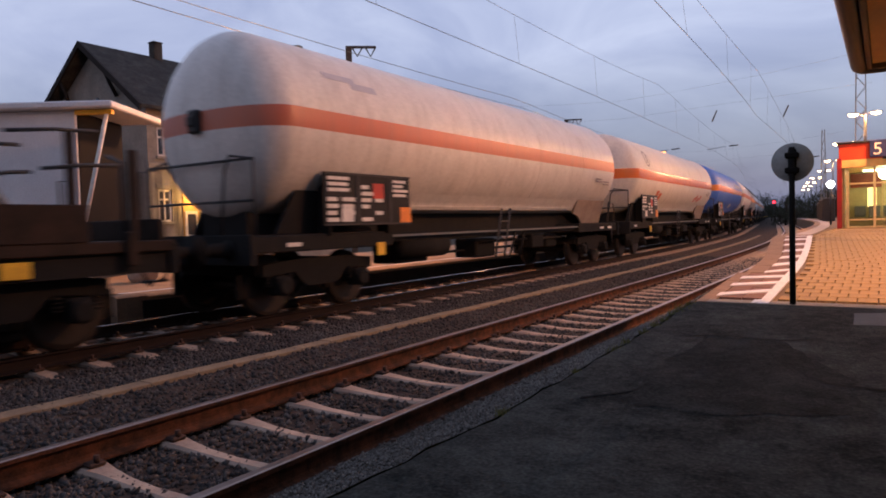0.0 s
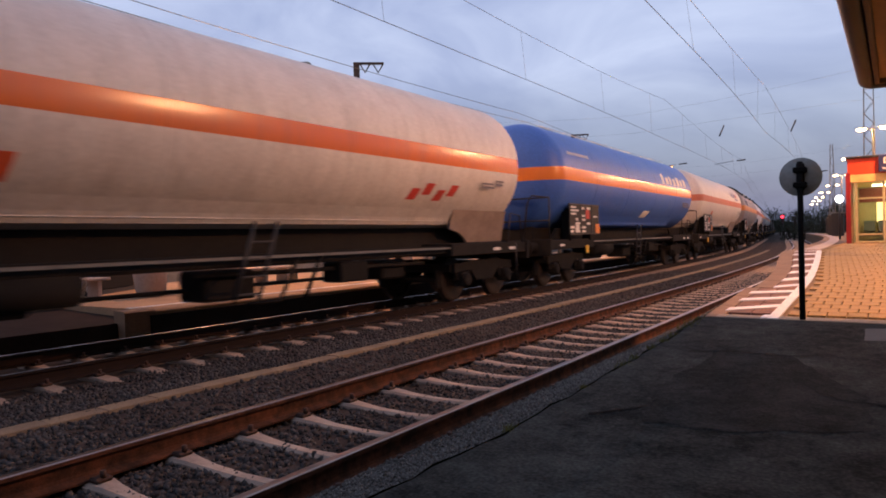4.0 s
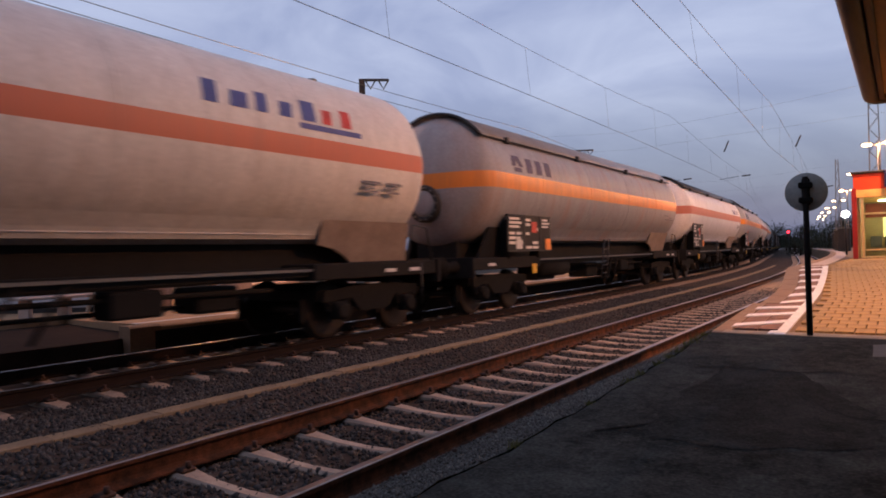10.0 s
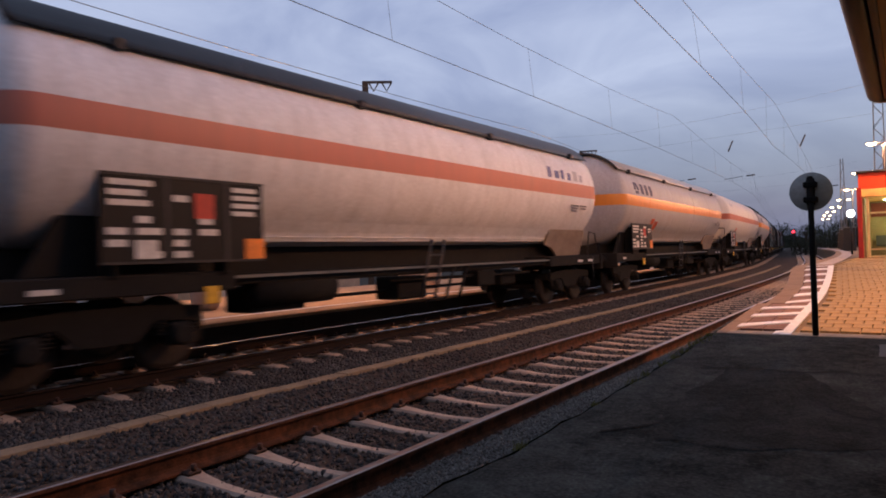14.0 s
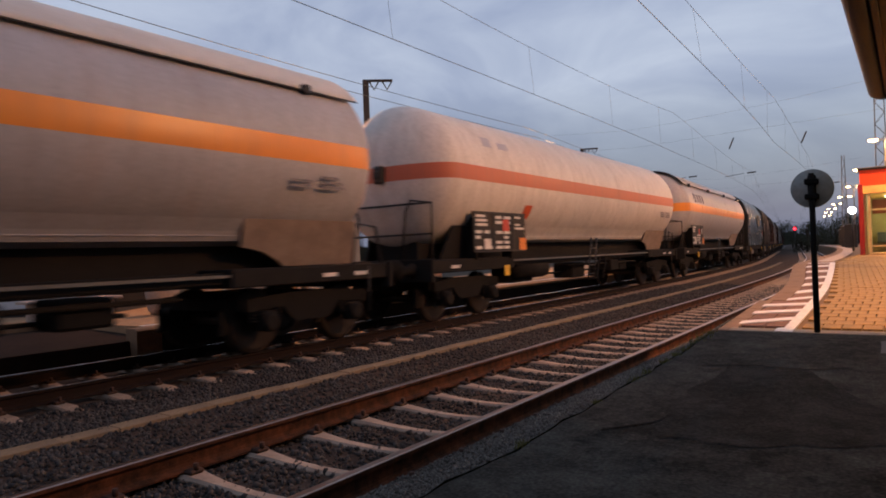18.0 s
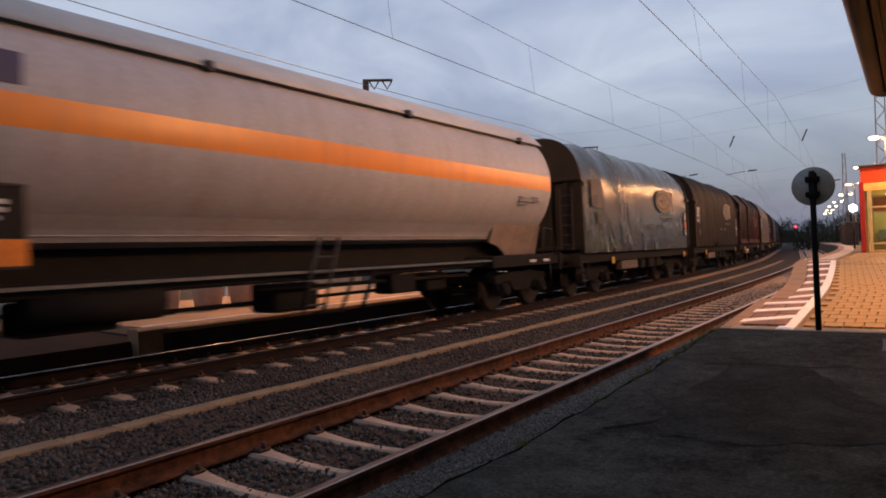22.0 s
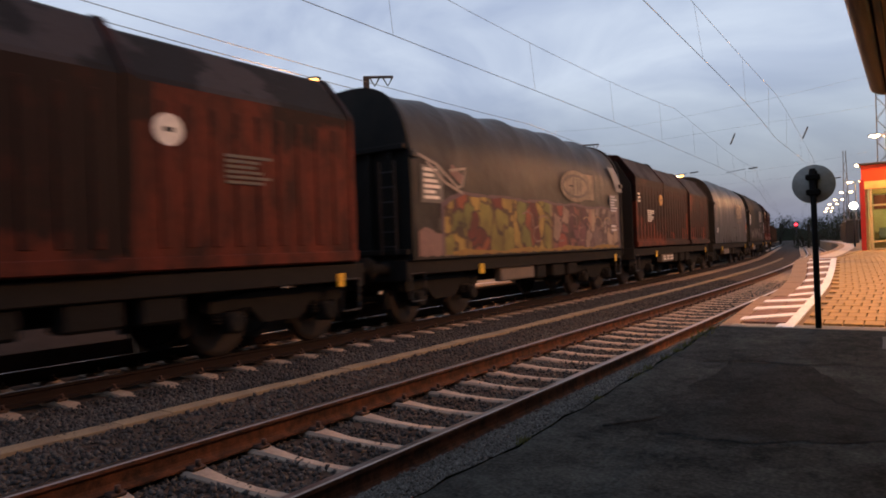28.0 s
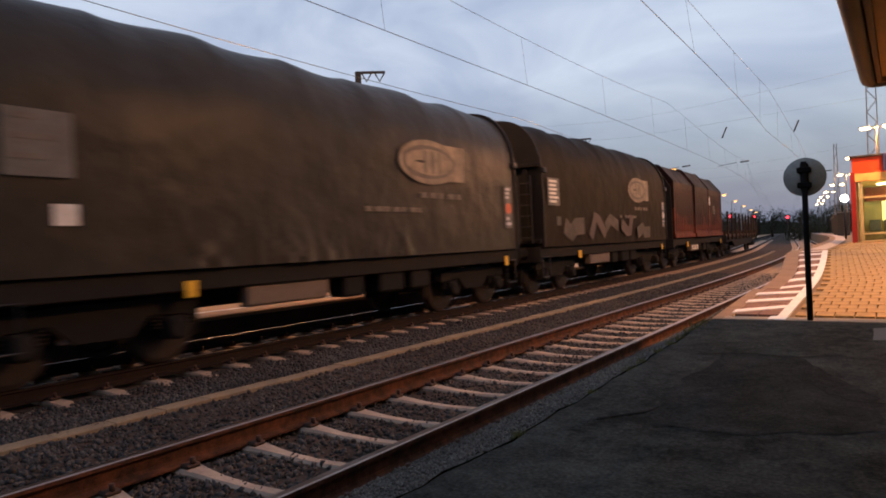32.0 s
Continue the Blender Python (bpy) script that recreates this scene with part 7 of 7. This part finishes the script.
def hood_wagon(i, paints, label, seed, joints, rise=0.0, drops=(0.0, 0.0, 0.0)):
    """Three telescoping steel hoods over the load."""
    length = START[i + 1] - START[i]
    half = length / 2
    wagon = tagged(empty("hood_coil_wagon", pose(0, START[i] + half, 0)), label, "coil wagon", "freight train")
    coil_frame(wagon, half)
    rng = random.Random(seed)
    th = half - 0.75
    cuts = [-th] + [j * th for j in joints] + [th]
    for k in range(3):
        y0, y1, g = cuts[k], cuts[k + 1], (0.0, 0.06, 0.0)[k] if seed % 2 else (0.03, 0.0, 0.06)[k]
        up = rise - drops[k]
        prof = [(1.36 + g, 1.22), (1.38 + g, 3.42 + up), (1.34 + g, 3.5 + up), (0.86 + g, 4.1 + g + up), (0.78 + g, 4.15 + g + up), (0.0, 4.24 + g + up)]
        prof = prof + [(-x, z) for x, z in prof[::-1][1:]]
        bm = bmesh.new()
        prism(bm, prof, y0, y1)
        paint = paints[k]
        bm.normal_update()
        for f in bm.faces:
            f.material_index = int(f.normal.z > 0.2)
        hood = part("hood", bm, [paint, M["hoodroof"]], wagon, "rust-stained brown steel hood")
        rib = mesh_of(B(-0.012, 0.016, -0.06, 0.06, 1.5, 3.3, bevel=0.012), "side_rib", paint)
        n = max(3, int((y1 - y0) / 0.36))
        for q in range(n + 1):
            for sx in (-1, 1):
                part("side_rib", rib, None, hood, at=pose(sx * (1.37 + g), y0 + 0.06 + (y1 - y0 - 0.12) * q / n, 0))
        for yy in (y0 + 0.05, y1 - 0.05):
            out = [(x + (0.022 if x > 0.05 else -0.022 if x < -0.05 else 0), z + (0.025 if z > 3.3 else 0)) for x, z in prof]
            bm = bmesh.new()
            prism(bm, out, yy - 0.05, yy + 0.05)
            part("joint_flange", bm, paint, hood)
        if any(drops):
            j = cuts[2]
            free = {1: ((0.75, j - 0.1, 1.47, 1.9), (1.32, j - 0.12, 1.88, 2.5), (-0.9, -0.4, 1.47, 1.72)),
                    2: ((j + 0.1, 2.75, 1.47, 1.92), (j + 0.1, 2.2, 2.62, 3.3), (3.9, 4.65, 1.47, 1.98))}
            for y, y2, z, z2 in free.get(k, ()):
                worn_field(hood, y, y2, z, z2, g, rng)
        part("lower_rail", B(1.39 + g, 1.43 + g, y0, y1, 1.24, 1.4, bevel=0.01), paint, hood)
    for sy in (-1, 1):
        bm = bmesh.new()
        prism(bm, [(1.3, 1.2), (1.3, 3.3), (0.8, 4.1), (-0.8, 4.1), (-1.3, 3.3), (-1.3, 1.2)], *sorted((sy * th, sy * (th + 0.1))))
        wall = part("end_wall", bm, M["endwall"], wagon)
        bm = bmesh.new()
        for x in (-0.9, -0.3, 0.3, 0.9):
            box(bm, x - 0.05, x + 0.05, *sorted((sy * (th + 0.1), sy * (th + 0.16))), 1.3, 3.4, bevel=0.012)
        part("rib", bm, M["endwall"], wall)
    yl, zl = (cuts[2] + 0.5, 2.95) if seed % 2 else (-th + 2.9, 2.88)
    bm = bmesh.new()
    xm, xl = (1.392, 1.392) if seed % 2 else (1.432, 1.422)
    lathe(bm, [(xm, 0.02), (xm, 0.2), (xm - 0.02, 0.2)], 24, "X", (0, yl, zl), smooth=False)
    part("round_mark", bm, M["label"] if seed % 2 else M["ochre"], wagon, "round painted mark")
    part("round_mark_centre", B(xm + 0.002, xm + 0.006, yl - 0.07, yl + 0.07, zl - 0.03, zl + 0.03), M["panel_dark"], wagon)
    yb, zb = (yl + 0.75, 2.33) if seed % 2 else (-th + 1.17, 2.07)
    bars("lettering", wagon, xl, yb, yb + 0.88, zb, zb + 0.42, 6, 1, M["tarp_print"] if seed % 2 else M["label"], seed, 1.0)
    if not seed % 2:
        bars("lettering", wagon, xl, -th + 0.2, -th + 0.62, 2.7, 3.05, 3, 1, M["label"], seed + 1, 1.0)
    bars("lettering", wagon, 1.316, -half + 4.1, -half + 5.5, 0.68, 0.88, 2, 3, M["label"], seed + 2, 0.9)
    running_gear(wagon, i, half, half - 2.1)
    return wagon


def flat_wagon(i, label, stakes, seed, load=True):
    length = START[i + 1] - START[i]
    half = length / 2
    wagon = tagged(empty("flat_wagon", pose(0, START[i] + half, 0)), label, "flat wagon", "freight train")
    part("deck", B(-1.35, 1.35, -half + 0.62, half - 0.62, 1.1, 1.24, bevel=0.015), M["rustdeck"], wagon)
    for sx in (-1, 1):
        bm = bmesh.new()
        out = [(-half + 0.65, 1.1), (-half + 0.65, 0.85), (-half + 4.2, 0.85), (-half + 5.0, 0.55), (half - 5.0, 0.55), (half - 4.2, 0.85), (half - 0.65, 0.85), (half - 0.65, 1.1)]
        a = [bm.verts.new((sx * 1.18, y, z)) for y, z in out]
        b = [bm.verts.new((sx * 1.28, y, z)) for y, z in out]
        for k in range(8):
            bm.faces.new((a[k], a[(k + 1) % 8], b[(k + 1) % 8], b[k]))
        bm.faces.new(a)
        bm.faces.new(b)
        bmesh.ops.recalc_face_normals(bm, faces=bm.faces)
        part("side_sill", bm, M["frame"], wagon)
        n = stakes
        for k in range(n):
            y = -half + 1.2 + (length - 2.4) * k / (n - 1)
            part("stake", B(sx * 1.38 - 0.05, sx * 1.38 + 0.05, y - 0.06, y + 0.06, 0.95, 2.55 if load else 1.35, bevel=0.012), M["rustdeck"], wagon)
    for sy in (-1, 1):
        part("headstock", B(-1.35, 1.35, sy * (half - 0.62) - 0.05, sy * (half - 0.62) + 0.05, 0.82, 1.2, bevel=0.01), M["frame"], wagon)
        part("end_flap", B(-1.3, 1.3, sy * (half - 0.75) - 0.04, sy * (half - 0.75) + 0.04, 1.24, 1.5, bevel=0.01), M["rustdeck"], wagon)
        bm = bmesh.new()
        for sx in (-1, 1):
            tube(bm, [(sx * 1.2, sy * (half - 0.7), 1.2), (sx * 1.2, sy * (half - 0.7), 2.1), (sx * 0.8, sy * (half - 0.7), 2.1), (sx * 0.8, sy * (half - 0.7), 1.2)], 0.02, 5)
        part("end_handrail", bm, M["iron"], wagon)
    if not load:
        for k in range(4):
            y0 = -half + 1.0 + k * (length - 2.6) / 4
            for sx in (-1, 1):
                part("side_board", B(sx * 1.33 - 0.03, sx * 1.33 + 0.03, y0, y0 + (length - 2.6) / 4 - 0.08, 1.24, 1.66, bevel=0.01), M["rustdeck"], wagon)
        part("brake_stand", T([(0.9, half - 1.0, 1.24), (0.9, half - 1.0, 2.2), (0.6, half - 1.0, 2.3)], 0.03, 6), M["iron"], wagon)
        part("chock_box", B(-0.9, 0.5, half - 2.2, half - 1.5, 1.24, 1.6, bevel=0.03), M["rustdeck"], wagon)
    if not load:
        # loading arms, racks and lashing gear on the bare deck
        for y, z, l in ((half - 3.6, 2.42, 1.5), (half - 2.9, 2.28, 1.3), (half - 2.4, 2.0, 0.5), (half - 1.9, 2.5, 1.0), (half - 1.6, 2.12, 0.9)):
            part("loading_arm", T([(1.1, y - l / 2, z - 0.06), (1.12, y, z), (1.1, y + l / 2, z + 0.02)], 0.024, 6), M["iron"], wagon)
        for y, z in ((half - 3.0, 2.4), (half - 1.7, 2.5), (half - 0.95, 2.35)):
            part("rack_post", B(1.0, 1.08, y - 0.05, y + 0.05, 1.24, z, bevel=0.012), M["rustdeck"], wagon)
        bm = bmesh.new()
        tube(bm, [(1.22, half - 2.35, 1.24), (1.24, half - 2.45, 1.55), (1.24, half - 2.65, 1.85), (1.2, half - 2.9, 1.98), (1.2, half - 3.2, 1.95)], 0.07, 8)
        part("wheel_chock_arm", bm, M["steel"], wagon, "grey bent steel chock arm")
        for y in (half - 4.3, half - 3.4):
            bm = bmesh.new()
            lathe(bm, [(-0.09, 0.16), (-0.1, 0.24), (0.0, 0.27), (0.1, 0.24), (0.09, 0.16)], 14, "X", (1.0, y, 1.5))
            part("cable_drum", bm, M["rustdeck"], wagon)
    part("yellow_tag", B(1.3, 1.33, half - 2.6, half - 2.3, 0.88, 1.06, bevel=0.01), M["yellow"], wagon)
    running_gear(wagon, i, half, half - 2.6)
    return wagon


def cloth_mat(name, c, c2, gloss=0.34, rough=0.34):
    m = mat(name, c, rough, color2=c2, scale=0.9, fine=1.7, bump=1.0, mix=0.9, spec=gloss, streak=0.6)
    m.node_tree.nodes["Bump"].inputs["Distance"].default_value = 0.045
    return m


M["coil_box"] = mat("tool_box_grey", (0.13, 0.10, 0.08), 0.7, scale=3)
M["endwall"] = mat("end_wall_dark", (0.0095, 0.0105, 0.0105), 0.75, color2=(0.018, 0.015, 0.013), scale=2, spec=0.2)
M["panel_grey"] = mat("panel_grey", (0.125, 0.125, 0.122), 0.7, color2=(0.07, 0.069, 0.067), scale=4)
M["panel_dark"] = mat("panel_dark", (0.03, 0.03, 0.03), 0.6, scale=4)
M["emblem"] = mat("emblem_cream", (0.31, 0.265, 0.205), 0.75, color2=(0.13, 0.11, 0.09), scale=3, mix=0.9, spec=0.15)
M["tarp_print"] = mat("tarp_print", (0.13, 0.115, 0.10), 0.7, scale=4)
M["smear"] = mat("pale_smear", (0.085, 0.07, 0.056), 0.7, color2=(0.03, 0.025, 0.02), scale=3, mix=1.0)
M["oldred"] = mat("old_red_paint", (0.17, 0.036, 0.02), 0.7, color2=(0.05, 0.014, 0.01), scale=2.2, fine=14, mix=1.0, spec=0.1)
M["ochre"] = mat("ochre_mark", (0.42, 0.24, 0.07), 0.6, scale=4)
M["rustdeck"] = mat("rusty_deck", (0.042, 0.028, 0.022), 0.85, color2=(0.022, 0.017, 0.014), scale=3, mix=0.9, spec=0.1)
# spray colours; yellow serves the glow strip, silver the patch on the curve
for key, c in (("yellow", (0.20, 0.12, 0.025)), ("pink", (0.17, 0.105, 0.10)), ("white", (0.26, 0.235, 0.22)), ("silver", (0.19, 0.195, 0.20)), ("dull", (0.07, 0.045, 0.042)), ("violet", (0.085, 0.055, 0.075)), ("cream", (0.24, 0.17, 0.11))):
    M["g_" + key] = mat("spray_" + key, c, 0.65, scale=5, color2=tuple(q * 0.6 for q in c))
TARP1 = cloth_mat("tarp_grey_green", (0.047, 0.057, 0.053), (0.027, 0.034, 0.032), 0.2, 0.25)
TARP2 = cloth_mat("tarp_brown_grey", (0.026, 0.020, 0.0145), (0.014, 0.011, 0.008), 0.03, 0.6)
TARP3 = cloth_mat("tarp_dark", (0.040, 0.037, 0.031), (0.025, 0.023, 0.020), 0.10, 0.42)
TARP4 = cloth_mat("tarp_grey", (0.044, 0.044, 0.043), (0.027, 0.027, 0.0265), 0.09, 0.46)
# orange put into the gloss so the lamp's sheen on it reads deeper
TARP1.node_tree.nodes["Principled BSDF"].inputs["Specular Tint"].default_value = (1.0, 0.5, 0.2, 1)
BROWN1 = soot_paint("hood_brown", (0.115, 0.027, 0.018), (0.014, 0.010, 0.010), 2.9, 0.9, 0.5)
SOOTY1 = soot_paint("hood_brown_sooty", (0.10, 0.025, 0.017), (0.012, 0.009, 0.009), 1.35, 0.72, 0.4)
SOOTY2 = soot_paint("hood_red_sooty", (0.13, 0.031, 0.018), (0.014, 0.009, 0.009), 1.5, 0.72, 0.7)
SOOTY4 = soot_paint("hood_black_red", (0.20, 0.043, 0.02), (0.011, 0.008, 0.008), 0.55, 0.72, 0.32)
SOOTY3 = soot_paint("hood_dark_red_sooty", (0.15, 0.034, 0.02), (0.013, 0.009, 0.009), 1.7, 0.72, 0.5)
M["hoodroof"] = mat("hood_roof", (0.038, 0.033, 0.035), 0.85, color2=(0.011, 0.0095, 0.0095), scale=0.75, fine=14, mix=1.0, spec=0.2)
ramp_ends = [e for q in M["hoodroof"].node_tree.nodes if q.type == "VALTORGB" for e in q.color_ramp.elements]
ramp_ends[0].position, ramp_ends[1].position = 0.47, 0.53

flat_wagon(0, "rusty flat barrier wagon with a bare deck", 8, 1, load=False)
tarp_wagon(10, TARP1, "coil wagon under a grey-green tarpaulin with a pale emblem", 101)
tarp_wagon(11, TARP2, "coil wagon under a brown-grey tarpaulin with a pale emblem", 110)
hood_wagon(12, (SOOTY1, SOOTY1, BROWN1), "brown coil wagon with three rust-stained sliding hoods", 121, (-0.3, 0.28), 0.08)
tarp_wagon(13, TARP4, "coil wagon with colourful graffiti on its tarpaulin", 130, graffiti=True)
hood_wagon(14, (SOOTY2, SOOTY4, SOOTY4), "dark red coil wagon with three sooty sliding hoods", 140, (-0.35, 0.35), 0.1, (0.0, 0.06, 0.2))
tarp_wagon(15, TARP3, "coil wagon under a dark tarpaulin with a white card", 151)
tarp_wagon(16, TARP2, "coil wagon under a brown tarpaulin with sprayed marks", 160, sprayed=True)
hood_wagon(17, (SOOTY3, SOOTY3, SOOTY3), "dark red coil wagon with sliding hoods near the train's end", 171, (-0.3, 0.3), 0.08)
flat_wagon(18, "flat wagon with upright side stakes at the train's end", 10, 2)


# ---- the train rolls past ----
def motions():
    for wagon, i, pivot, wheels in WAGONS:
        mid = 0.5 * (START[i] + START[i + 1])
        rows = []
        for k in range(33):
            s = mid - gone(k)
            a, b = along(s - pivot)[0], along(s + pivot)[0]
            d = b - a
            rows.append((k, Matrix.Translation((a + b) / 2) @ Matrix.Rotation(math.atan2(-d.x, d.y), 4, "Z")))
        walk(wagon, rows)
        # wheels turn while their wagon is near
        near = [k / 15 for k in range(481) if -16 < mid - gone(k / 15) < 48]
        if not near:
            near = [0.0, 32.0]
        times = sorted({0.0, 32.0, *near})
        for w, yy, _ in wheels:
            w_rows = []
            for t in times:
                q = min(max(t, near[0]), near[-1])
                w_rows.append((t, Matrix.Translation((0, yy, 0.46)) @ Matrix.Rotation(-(mid - gone(q)) / 0.46 % (2 * math.pi), 4, "X")))
            walk(w, w_rows)


motions()
